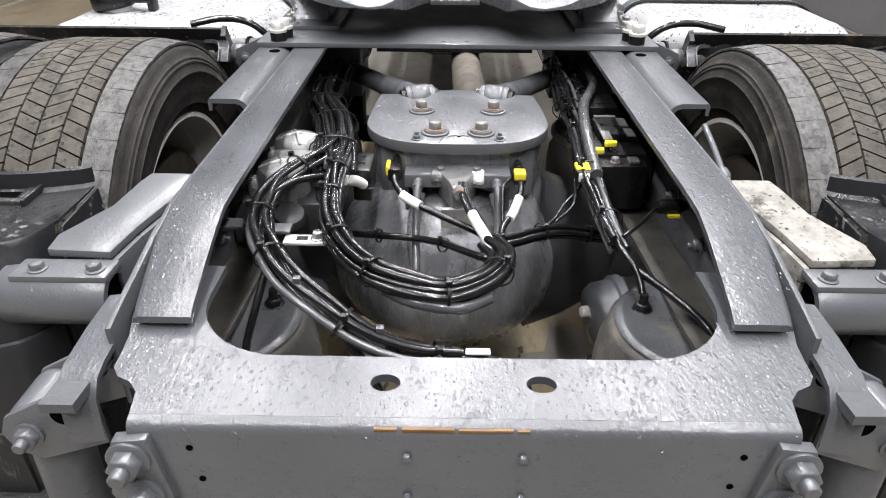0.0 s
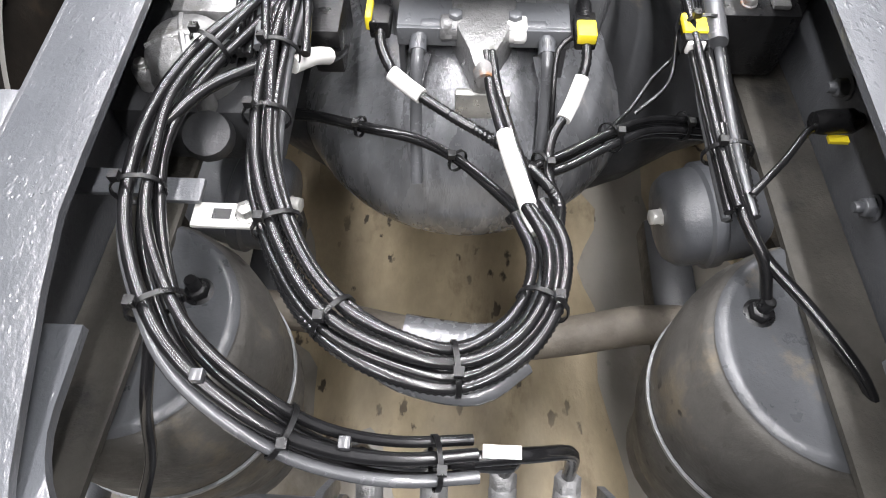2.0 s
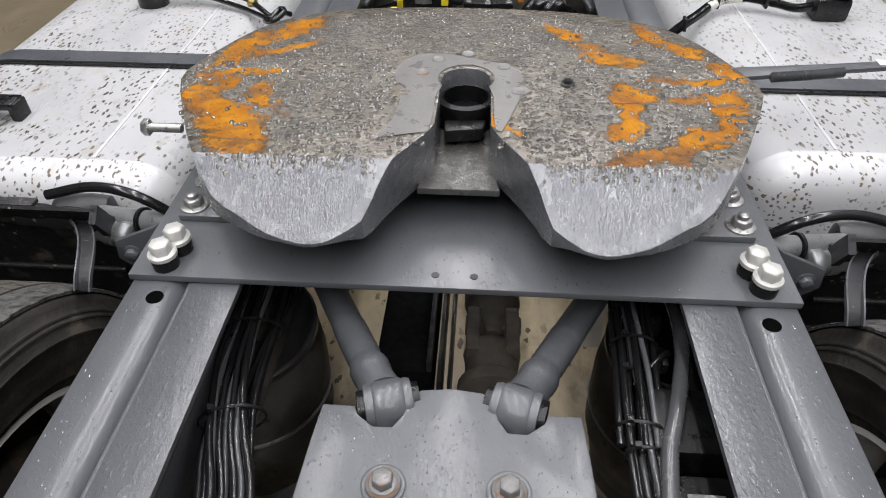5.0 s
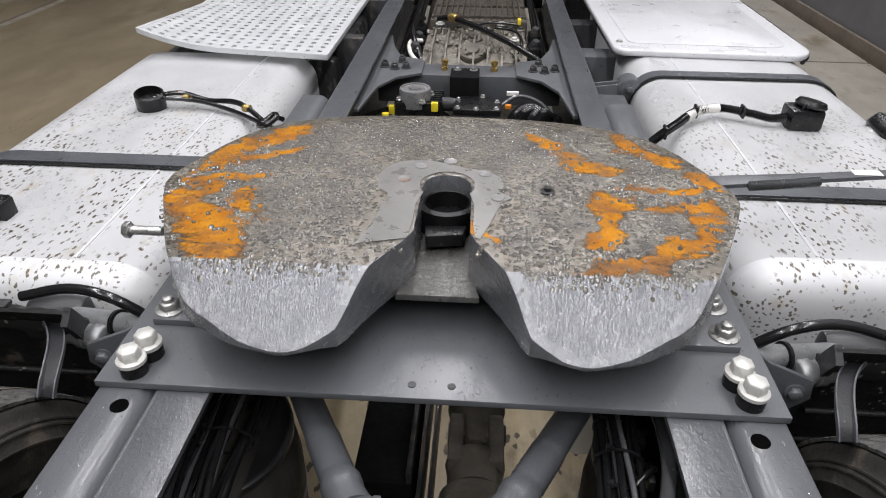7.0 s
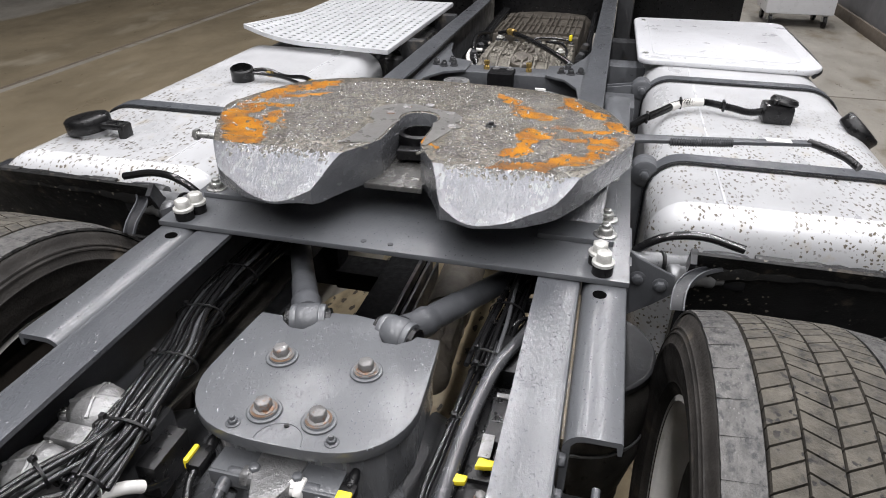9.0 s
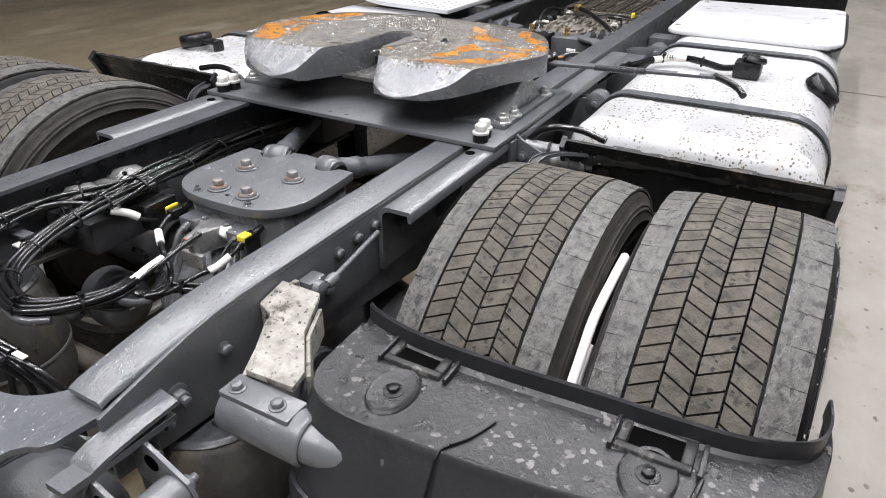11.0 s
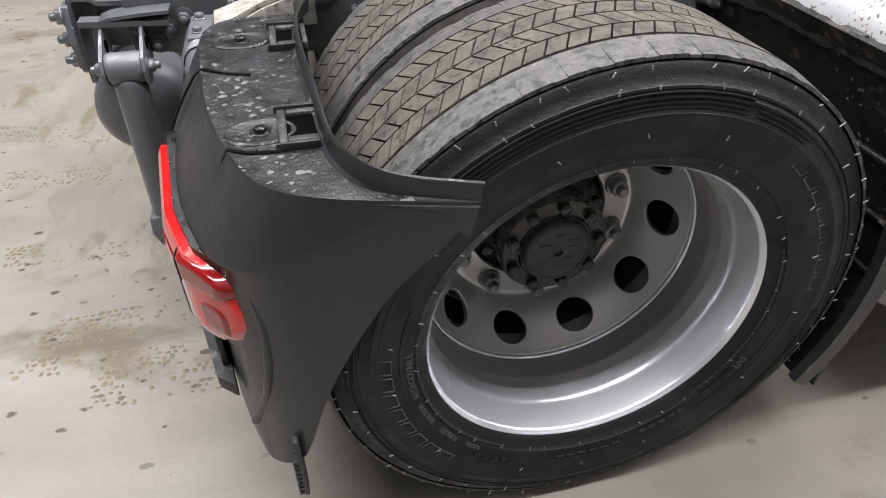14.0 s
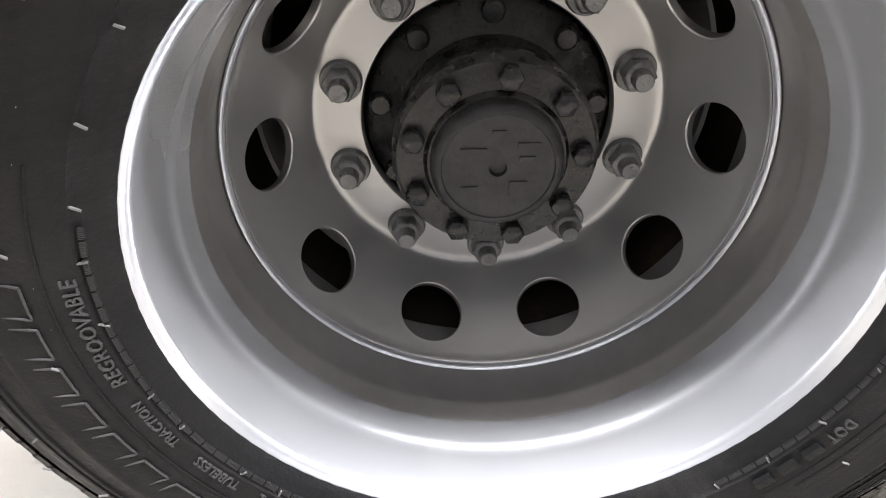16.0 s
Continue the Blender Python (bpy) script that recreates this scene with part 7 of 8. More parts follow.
        bm = bmesh.new()
        lathe(bm, ((0.046, -0.09), (0.048, -0.03), (0.044, -0.02), (0.044, -0.008), (0.036, 0.004), (0.018, 0.010), (0.0, 0.011)), (-0.302, y, 0.793), (0, 0, 1), 28, caps=False)
        part("cap", bm, M["alloy"], v, "dirty cast aluminium cap")
        for k in range(4):
            a = k * math.tau / 4 + 0.4
            p = (-0.302 + 0.050 * math.cos(a), y + 0.050 * math.sin(a), 0.768)
            part("lug", turned(((0.011, -0.03), (0.011, 0.008), (0.009, 0.01)), p, (0, 0, 1), 14), M["alloy"], v)
            part("lug_bolt", bolt_mesh((p[0], p[1], 0.778), (0, 0, 1), 0.0065, 0.006, 1.2), M["bolt"], v)
        for a in (0.3, 1.9):
            part("rib", tube([(-0.302 - 0.038 * math.cos(a), y - 0.038 * math.sin(a), 0.795), (-0.302, y, 0.8045), (-0.302 + 0.038 * math.cos(a), y + 0.038 * math.sin(a), 0.795)], 0.0038, 6), M["alloy"], v)
        part("outlet", turned(((0.02, 0.0), (0.022, 0.03), (0.018, 0.035)), (-0.262, y + 0.025, 0.755), (1, 0.3, 0), 16), M["alloy"], v)
    part("body", block(-0.385, -0.215, 0.49, 0.73, 0.67, 0.75, 0.01), M["dirty"], v)
    part("nameplate", block(-0.332, -0.236, 0.594, 0.628, 0.765, 0.790, 0.003), M["alloy"], v, "pale flat top of the block")
    part("lower_cap", turned(((0.024, 0.0), (0.027, 0.01), (0.024, 0.022), (0.010, 0.026)), (-0.28, 0.475, 0.725), (0.1, -0.4, 1), 18), M["dirty"], v)
    part("side_relay", block(-0.192, -0.158, 0.60, 0.685, 0.70, 0.762, 0.005), M["black"], v)
    c = thing("cable_clamp", "bright clamp bracket holding the harness", "bracket")
    part("arm", block(-0.387, -0.295, 0.372, 0.40, 0.766, 0.772, 0.002), M["paint_dry"], c)
    part("arm_end", block(-0.30, -0.255, 0.370, 0.396, 0.760, 0.766, 0.002), M["paint_dry"], c)
    part("slotted_plate", block(-0.262, -0.198, 0.348, 0.374, 0.754, 0.759, 0.002), M["white_bolt"], c, "bright slotted plate")
    part("slot", block(-0.243, -0.226, 0.356, 0.367, 0.7585, 0.7598, 0), M["black"], c)
    part("clamp_bolt", bolt_mesh((-0.211, 0.362, 0.759), (0, 0, 1), 0.008, 0.012, 1.4), M["bolt"], c)
    r = thing("relay_valve", "pale cast valve on the axle bracket with side ports", "valve")
    part("body", plate([(-0.040, 0.69), (0.040, 0.69), (0.036, 0.65), (0.016, 0.60), (0.012, 0.575), (-0.010, 0.575), (-0.016, 0.60), (-0.036, 0.65)], "z", 0.69, 0.742, 0.008), M["alloy"], r)
    for s in (1, -1):
        bm = bmesh.new()
        lathe(bm, ((0.014, 0.0), (0.014, 0.022), (0.011, 0.026)), (s * 0.022, 0.648, 0.728), (s, 0, 0), 14)
        hexagon(bm, (s * 0.036, 0.648, 0.728), (s, 0, 0), 0.0165, 0.0, 0.014)
        part("port", bm, M["alloy"] if s < 0 else M["white"], r)
    part("outlet", turned(((0.012, 0.0), (0.013, 0.014), (0.010, 0.026)), (0.002, 0.586, 0.73), (0.05, -1, 0.15), 14), M["rusty_bolt"], r)
    part("flange", block(-0.03, 0.034, 0.572, 0.584, 0.66, 0.70, 0.004), M["bolt"], r)
    e = thing("electronic_valve_block", "black valve block with yellow plugs inside the rail", "valve block")
    part("body", block(0.268, 0.385, 0.70, 0.90, 0.655, 0.758, 0.008), M["black"], e)
    part("cover", block(0.285, 0.345, 0.76, 0.86, 0.757, 0.776, 0.006), M["black"], e)
    for x0, x1, y0, y1 in ((0.333, 0.350, 0.80, 0.845), (0.336, 0.352, 0.745, 0.785), (0.285, 0.303, 0.725, 0.77), (0.29, 0.335, 0.852, 0.862)):
        part("label_bar", block(x0, x1, y0, y1, 0.776, 0.7785, 0), M["alloy"], e, "wet pale label")
    part("rear_module", block(0.262, 0.36, 0.655, 0.702, 0.66, 0.752, 0.008), M["black"], e)
    for x, y in ((0.296, 0.718), (0.264, 0.683)):
        part("yellow_plug", plate([(x - 0.012, y - 0.010), (x + 0.004, y - 0.008), (x + 0.013, y - 0.006), (x + 0.015, y + 0.006), (x + 0.004, y + 0.006), (x - 0.008, y + 0.008), (x - 0.010, y)], "z", 0.768, 0.777, 0.002), M["yellow"], e, "yellow plug")
    part("screw", bolt_mesh((0.30, 0.675, 0.752), (0, 0, 1), 0.008, 0.01, 1.2), M["rusty_bolt"], e)
    part("tag", block(0.325, 0.345, 0.665, 0.69, 0.752, 0.758, 0.002), M["alloy"], e)
    part("carrier", block(0.27, 0.387, 0.92, 1.02, 0.64, 0.775, 0.006), M["black"], e)


def scatter(name, owner, mat, count, spot, size, flat=0.45, seed=1, stretch=2.6):
    """Small domes strewn over a surface; spot gives a place and its slope along y, or nothing."""
    rnd = random.Random(seed)
    verts, faces = [], []
    made = 0
    while made < count:
        at = spot(rnd)
        if at is None:
            continue
        made += 1
        x, y, z, slope = at
        r = size[0] + (size[1] - size[0]) * rnd.random() ** 2.2
        h = r * flat * rnd.uniform(0.7, 1.2)
        k = rnd.uniform(1.0, stretch)
        m, base = 7, len(verts)
        turn = rnd.uniform(0, math.tau)
        for ring, q in ((1.0, -0.15), (0.72, 0.68)):
            for i in range(m):
                a = math.tau * i / m + turn
                w = r * ring * rnd.uniform(0.85, 1.12)
                dy = w * k * math.sin(a)
                verts.append((x + w * math.cos(a), y + dy, z + h * q + slope * dy))
        verts.append((x, y, z + h))
        for i in range(m):
            j = (i + 1) % m
            faces.append((base + i, base + j, base + m + j, base + m + i))
            faces.append((base + m + i, base + m + j, base + 2 * m))
    me = bpy.data.meshes.new(name)
    me.from_pydata(verts, [], faces)
    for p in me.polygons:
        p.use_smooth = True
    me.materials.append(mat)
    ob = new(name, me)
    ob.parent = owner
    return tagged(ob, kind="stuff")


def front_end():
    c = thing("centre_crossmember", "grey crossmember with bolted gusset plates", "crossmember")
    part("beam", block(-0.315, 0.315, 2.66, 2.78, 0.70, 0.800, 0.006), M["paint_dry"], c)
    for s in (1, -1):
        pts = [(0.316, 2.30), (0.33, 2.30), (0.33, 3.10), (0.316, 3.10), (0.29, 2.95), (0.25, 2.83), (0.16, 2.79), (0.16, 2.65), (0.24, 2.60), (0.29, 2.50)]
        part("gusset", flip(plate(pts, "z", 0.800, 0.810, 0.002), s), M["paint"], c)
        for x, y in ((0.292, 2.704), (0.218, 2.695), (0.256, 2.683), (0.239, 2.762)):
            part("gusset_bolt", flip(bolt_mesh((x, y, 0.81), (0, 0, 1), 0.013, 0.018, 1.35, 0.006), s), M["dirty"], c)
        part("brass_stack", flip(turned(((0.012, 0.0), (0.012, 0.012), (0.009, 0.014), (0.009, 0.02), (0.012, 0.022), (0.012, 0.034)), (0.086, 2.72, 0.80), (0, 0, 1), 14), s), M["brass"], c)
    black = part("black_bracket", block(-0.062, 0.036, 2.60, 2.70, 0.70, 0.814, 0.004), M["black_matt"], c)
    for x in (-0.04, 0.016):
        part("bracket_bolt", bolt_mesh((x, 2.68, 0.814), (0, 0, 1), 0.010, 0.010, 1.4), M["alloy"], black)
    part("carrier_plate", block(-0.315, 0.315, 2.20, 2.66, 0.56, 0.575, 0.002), M["black"], c)
    v = thing("air_valve", "cast air valve on a black ribbed body by the crossmember", "valve")
    part("cap", turned(((0.052, -0.05), (0.053, 0.0), (0.050, 0.008), (0.044, 0.008), (0.043, 0.004), (0.022, 0.005), (0.020, 0.011), (0.006, 0.012)), (-0.172, 2.545, 0.786), (0, 0, 1), 24), M["alloy"], v, "cast aluminium cap")
    for k in range(4):
        a = k * math.tau / 4 + 0.5
        part("cap_bolt", bolt_mesh((-0.172 + 0.058 * math.cos(a), 2.545 + 0.058 * math.sin(a), 0.762), (0, 0, 1), 0.008, 0.01, 1.3), M["bolt"], v)
    part("body", block(-0.235, -0.085, 2.50, 2.63, 0.60, 0.758, 0.012), M["black"], v)
    for k in range(6):
        part("body_rib", block(-0.238, -0.082, 2.510 + 0.02 * k, 2.517 + 0.02 * k, 0.66, 0.762, 0.002), M["black"], v)
    part("side_port", turned(((0.022, 0.0), (0.024, 0.02), (0.018, 0.05)), (-0.085, 2.56, 0.735), (1, -0.2, 0.1), 18), M["dirty"], v)
    for x, y, z in ((-0.262, 2.54, 0.70), (-0.275, 2.47, 0.70), (-0.115, 2.485, 0.735)):
        part("yellow_plug", block(x, x + 0.022, y, y + 0.016, z, z + 0.03, 0.003), M["yellow"], v, "yellow plug")
    v = thing("valve_block", "black valve block with bolted cover under the crossmember", "valve block")
    part("body", block(-0.05, 0.115, 2.46, 2.60, 0.60, 0.735, 0.014), M["black"], v)
    part("cover", plate([(-0.045, 2.47), (0.11, 2.47), (0.115, 2.54), (0.085, 2.60), (-0.02, 2.60), (-0.045, 2.55)], "z", 0.735, 0.752, 0.005), M["black"], v)
    for x, y in ((-0.03, 2.485), (0.095, 2.485), (0.098, 2.545), (-0.03, 2.56), (0.03, 2.475), (0.05, 2.59)):
        part("cover_bolt", bolt_mesh((x, y, 0.752), (0, 0, 1), 0.007, 0.008, 1.3), M["bolt"], v)
    part("foot", block(-0.02, 0.09, 2.43, 2.47, 0.69, 0.715, 0.004), M["alloy"], v)
    part("white_label", block(0.130, 0.170, 2.60, 2.612, 0.755, 0.768, 0.001), M["white"], v)
    part("orange_clip", block(0.125, 0.145, 2.53, 2.545, 0.735, 0.748, 0.002), M["amber"], v)
    h = thing("front_hoses", "black hoses and grey conduit below the crossmember", "hose")
    rnd = random.Random(21)
    for k in range(10):
        x = rnd.uniform(-0.29, 0.10)
        run(h, [(x, 2.20, 0.66), (x + rnd.uniform(-0.06, 0.06), 2.38, 0.71 + rnd.uniform(0, 0.04)), (x + rnd.uniform(-0.08, 0.08), 2.52, 0.69), (x, 2.75, 0.64)], rnd.uniform(0.005, 0.010))
    for k in range(4):
        run(h, [(0.13 + 0.02 * k, 2.36, 0.66), (0.15 + 0.03 * k, 2.46, 0.735 + 0.01 * (k % 2)), (0.215 + 0.02 * k, 2.53, 0.74 - 0.012 * k), (0.285 + 0.005 * k, 2.52, 0.70), (0.30, 2.44, 0.64)], 0.016, "cable", "conduit", 0.08, 12)
    run(h, [(0.11, 2.56, 0.735), (0.17, 2.60, 0.755), (0.24, 2.59, 0.74), (0.29, 2.56, 0.70)], 0.007, "cable_grey")
    g = thing("gearbox", "dirty oil-stained gearbox casting between the rails", "gearbox")
    bm = bmesh.new()
    rows = []
    for y, w, z in ((2.95, 0.10, 0.58), (3.0, 0.16, 0.64), (3.06, 0.20, 0.665), (3.2, 0.225, 0.68), (3.45, 0.235, 0.70), (3.8, 0.25, 0.71), (4.5, 0.27, 0.72)):
        rows.append([bm.verts.new(p) for p in ((-w, y, 0.35), (-w, y, z - 0.06), (-w * 0.8, y, z - 0.01), (-w * 0.3, y, z), (w * 0.3, y, z), (w * 0.8, y, z - 0.01), (w, y, z - 0.06), (w, y, 0.35))])
    for a, b in zip(rows, rows[1:]):
        for k in range(8):
            bm.faces.new((a[k], a[(k + 1) % 8], b[(k + 1) % 8], b[k]))
    bm.faces.new(rows[0])
    bm.faces.new(rows[-1][::-1])
    bmesh.ops.recalc_face_normals(bm, faces=bm.faces)
    soften(bm, 0.012, 2, 25)
    part("casing", bm, M["gearbox"], g)
    part("top_cover", block(-0.20, 0.235, 3.46, 4.05, 0.68, 0.785, 0.014), M["gearbox"], g)
    for k in range(16):
        x, y1 = -0.19 + 0.026 * k, 3.96 if k % 4 else 3.74
        part("cooling_rib", block(x, x + 0.007, 3.475, y1, 0.78, 0.798 + 0.003 * (k % 3), 0.002), M["gearbox"], g)
    for y in (3.50, 3.70, 3.90):
        part("cover_rib", block(-0.195, 0.23, y, y + 0.012, 0.78, 0.795, 0.003), M["gearbox"], g)
    scatter("casting_detail", g, M["gearbox_pale"], 420, lambda rnd: (rnd.uniform(-0.2, 0.22), rnd.uniform(3.10, 3.46), rnd.uniform(0.735, 0.755), 0.0), (0.003, 0.011), 0.8, seed=51)
    # paler front housing with bosses, webs and round covers
    front = bmesh.new()
    prism(front, [(2.96, 0.42), (2.97, 0.60), (3.04, 0.675), (3.10, 0.72), (3.18, 0.738), (3.46, 0.742), (3.46, 0.42)], "x", -0.205, 0.225)
    soften(front, 0.014, 2, 25)
    part("front_housing", front, M["gearbox_pale"], g, "dusty pale front housing")
    for x, y, z, r in ((0.0, 3.14, 0.735, 0.062), (-0.13, 3.05, 0.69, 0.038), (0.14, 3.06, 0.695, 0.034), (0.0, 3.31, 0.742, 0.040)):
        part("round_cover", turned(((r, -0.04), (r, 0.004), (r * 0.86, 0.014), (r * 0.5, 0.015), (r * 0.42, 0.024), (r * 0.2, 0.026)), (x, y, z), (0, -0.35, 0.94), 28), M["gearbox"], g)
    for k in range(7):
        x = -0.165 + 0.057 * k
        part("web_rib", plate([(3.0, 0.60), (3.02, 0.69), (3.12, 0.755), (3.40, 0.765), (3.40, 0.70), (3.10, 0.68)], "x", x - 0.004, x + 0.004, 0.001), M["gearbox_pale"], g)
    for x in (-0.16, -0.123, -0.066, -0.01, 0.047, 0.104, 0.16, 0.205):
        boss = part("casing_boss", turned(((0.019, -0.03), (0.017, 0.014), (0.012, 0.017)), (x, 3.41, 0.748), (0, 0, 1), 14), M["gearbox_pale"], g)
        part("boss_bolt", bolt_mesh((x, 3.41, 0.764), (0, 0, 1), 0.010, 0.010, 1.3), M["dirty"], boss)
    for x, y, w in ((-0.27, 3.30, 0.06), (-0.265, 3.14, 0.05), (-0.28, 3.5, 0.06), (0.245, 3.42, 0.05), (0.235, 3.22, 0.05)):
        part("side_unit", block(x, x + w, y, y + 0.10, 0.58, 0.735, 0.012), M["black"], g)
        part("side_plug", turned(((0.02, 0.0), (0.022, 0.012), (0.014, 0.03)), (x + w / 2, y + 0.05, 0.73), (0.2, -0.3, 1), 16), M["dirty"], g)
    for x, y in ((-0.15, 3.43), (0.12, 3.44), (0.17, 3.20)):
        part("casing_bolt", bolt_mesh((x, y, 0.775), (0, 0, 1), 0.013, 0.012, 1.6), M["white_bolt"], g)
        part("bolt_sleeve", turned(((0.012, 0.0), (0.012, 0.045)), (x, y, 0.735), (0, 0, 1), 14), M["gearbox_pale"], g)
    part("harness", tube([(-0.16, 3.44, 0.79), (-0.10, 3.405, 0.806), (0.0, 3.29, 0.806), (0.082, 3.18, 0.80), (0.17, 3.06, 0.79), (0.27, 2.95, 0.76)], 0.012, 10), M["cable"], g)
    part("brass_elbow", tube([(-0.075, 3.38, 0.809), (-0.09, 3.395, 0.812), (-0.105, 3.41, 0.808)], 0.017, 12), M["brass"], g)
    part("yellow_plug", block(0.19, 0.205, 3.43, 3.46, 0.775, 0.80, 0.004), M["yellow"], g)
    for pts, r in ((((0.19, 3.42, 0.78), (0.10, 3.43, 0.785), (0.03, 3.42, 0.78), (0.0, 3.38, 0.765)), 0.005), (((0.09, 3.36, 0.78), (0.17, 3.30, 0.785), (0.20, 3.20, 0.77), (0.18, 3.12, 0.74)), 0.006),
                   (((-0.21, 3.06, 0.70), (-0.14, 3.0, 0.70), (0.0, 2.975, 0.70), (0.12, 3.0, 0.70), (0.20, 3.06, 0.69)), 0.012), (((-0.24, 3.62, 0.75), (-0.255, 3.40, 0.79), (-0.25, 3.25, 0.77), (-0.20, 3.10, 0.70)), 0.011)):
        part("hose", tube(list(pts), r, 9), M["cable"], g)
    part("pale_hose", tube([(-0.215, 3.28, 0.74), (-0.262, 3.25, 0.745), (-0.25, 3.12, 0.735), (-0.19, 2.99, 0.72)], 0.009, 10), M["rim_old"], g)
    rnd = random.Random(5)
    for k in range(8):
        x = rnd.choice((-1, 1)) * rnd.uniform(0.24, 0.30)
        part("hose", tube([(x, 2.9, 0.64), (x + rnd.uniform(-0.02, 0.02), 3.3, 0.70), (x, 3.8, 0.72), (x, 4.4, 0.74)], 0.011, 9), M["cable"], g)
    cab = thing("cab_rear", "dark underside and rear of the cab", "cab")
    part("rear_wall", block(-1.2, 1.2, 4.75, 4.9, 0.95, 3.2, 0.03), M["black"], cab)
    part("mount", block(-0.38, 0.38, 4.5, 4.62, 0.60, 1.0, 0.02), M["black"], cab)
    part("floor_pan", block(-1.2, 1.2, 4.7, 6.5, 0.90, 1.0, 0.02), M["black"], cab)
    for s in (1, -1):
        part("front_wheel_arch", block(*sorted((s * 0.45, s * 1.2)), 4.9, 5.0, 0.25, 0.95, 0.02), M["black"], cab)
        part("strut", block(*sorted((s * 0.40, s * 0.50)), 4.4, 4.75, 0.55, 1.05, 0.02), M["dirty"], cab)


def step_plates():
    for y0, y1 in ((2.66, 3.24), (3.26, 3.70)):
        def bent(bm):
            # the nearer plate is slewed at its rear edge and curls up outwards
            for v in bm.verts:
                if y0 < 3.0:
                    u, back = (v.co.x + 1.125) / 0.65, max(0.0, (y1 - v.co.y) / (y1 - y0))
                    v.co.y -= 0.06 * u * back - 0.02 * (1 - u) * back
                    v.co.z += 0.045 * max(0.0, 0.45 - u) ** 2 / 0.2 * back
            return bm
        p = thing("step_plate", "white perforated metal step plate over the tank", "step plate", "step plates")
        bm = bmesh.new()
        x0, x1, nx, ny = -1.125, -0.475, 15, int((y1 - y0) / 0.040)
        # a grid with a slot left open in each cell
        dx, dy = (x1 - x0) / nx, (y1 - y0) / ny
        for i in range(nx):
            for j in range(ny):
                a, b = x0 + i * dx, y0 + j * dy
                m, n = dx * 0.31, dy * 0.29
                pts_o = [(a, b), (a + dx, b), (a + dx, b + dy), (a, b + dy)]
                pts_i = [(a + m, b + n), (a + dx - m, b + n), (a + dx - m, b + dy - n), (a + m, b + dy - n)]
                o = [bm.verts.new((x, y, 0.880)) for x, y in pts_o]
                q = [bm.verts.new((x, y, 0.880)) for x, y in pts_i]
                w = [bm.verts.new((x, y, 0.872)) for x, y in pts_i]
                for k in range(4):
                    bm.faces.new((o[k], o[(k + 1) % 4], q[(k + 1) % 4], q[k]))
                    bm.faces.new((q[k], q[(k + 1) % 4], w[(k + 1) % 4], w[k]))
        bmesh.ops.remove_doubles(bm, verts=bm.verts, dist=0.0005)
        bmesh.ops.recalc_face_normals(bm, faces=bm.faces)
        part("perforated_sheet", bent(bm), M["galvanised"], p)
        for a in ((x0 - 0.012, x1 + 0.012, y0 - 0.012, y0), (x0 - 0.012, x1 + 0.012, y1, y1 + 0.012), (x0 - 0.012, x0, y0, y1), (x1, x1 + 0.012, y0, y1)):
            bm = block(*a, 0.862, 0.8815, 0.003)
            bmesh.ops.subdivide_edges(bm, edges=[e for e in bm.edges if abs(e.verts[0].co.x - e.verts[1].co.x) > 0.5], cuts=13, use_grid_fill=True)
            part("folded_edge", bent(bm), M["galvanised"], p)
        part("support", block(-1.0, -0.5, y0 + 0.2, y0 + 0.26, 0.80, 0.870, 0.004), M["black"], p)
        part("stay", block(-0.5, -0.396, y0 + 0.2, y0 + 0.26, 0.70, 0.86, 0.004), M["dirty"], p)
    b = thing("step_box", "dark battery box below the step plate", "box")
    part("body", block(-1.15, -0.48, 2.80, 3.72, 0.30, 0.795, 0.03), M["plastic_dirty"], b)


def side_cover():
    c = thing("side_cover", "white plastic cover box beside the rail", "cover")
    lid = []
    for cx, cy, a0, r in ((1.125, 3.64, 0, 0.06), (0.55, 3.62, 90, 0.06), (0.555, 2.852, 180, 0.05), (1.10, 2.872, 270, 0.09)):
        lid += [(cx + r * math.cos(radians(a0 + 15 * k)), cy + r * math.sin(radians(a0 + 15 * k))) for k in range(7)]
    part("lid", plate(lid, "z", 0.838, 0.862, 0.010, 3), M["tank_clean"], c, "smooth white lid with rounded corners")
    part("raised_panel", plate([(0.835 + (x - 0.835) * 0.82, 3.24 + (y - 3.24) * 0.82) for x, y in lid], "z", 0.860, 0.8655, 0.004, 2), M["tank_clean"], c)
    part("body", block(0.54, 1.19, 2.97, 3.72, 0.32, 0.84, 0.04, 3), M["tank_clean"], c)
    part("edge_seal", tube([(1.150, 2.80, 0.835), (1.186, 2.88, 0.846), (1.192, 3.2, 0.850), (1.188, 3.62, 0.850)], 0.009, 8), M["black"], c)
    for x, y in ((0.535, 2.90), (0.535, 3.60)):
        part("lid_screw", bolt_mesh((x, y, 0.862), (0, 0, 1), 0.009, 0.006, 1.5), M["bolt"], c)
    part("carrier", block(0.396, 0.55, 2.98, 3.10, 0.55, 0.78, 0.006), M["paint_dry"], c)
    part("carrier", block(0.396, 0.55, 3.45, 3.55, 0.55, 0.78, 0.006), M["dirty"], c)
    # bracket between rail and tank
    part("hanger", block(0.396, 0.50, 2.35, 2.52, 0.62, 0.80, 0.006), M["paint_dry"], c)


def loose_leads():
    h = thing("left_socket_lead", "black socket on a lead lying on the tank", "cable")
    part("socket", turned(((0.036, 0.0), (0.040, 0.006), (0.040, 0.05), (0.034, 0.054), (0.03, 0.03)), (-0.885, 2.19, 0.835), (0.1, -0.2, 1), 24), M["black"], h, "round black socket")
    rnd = random.Random(2)
    for k in range(5):
        d = rnd.uniform(-0.012, 0.012)
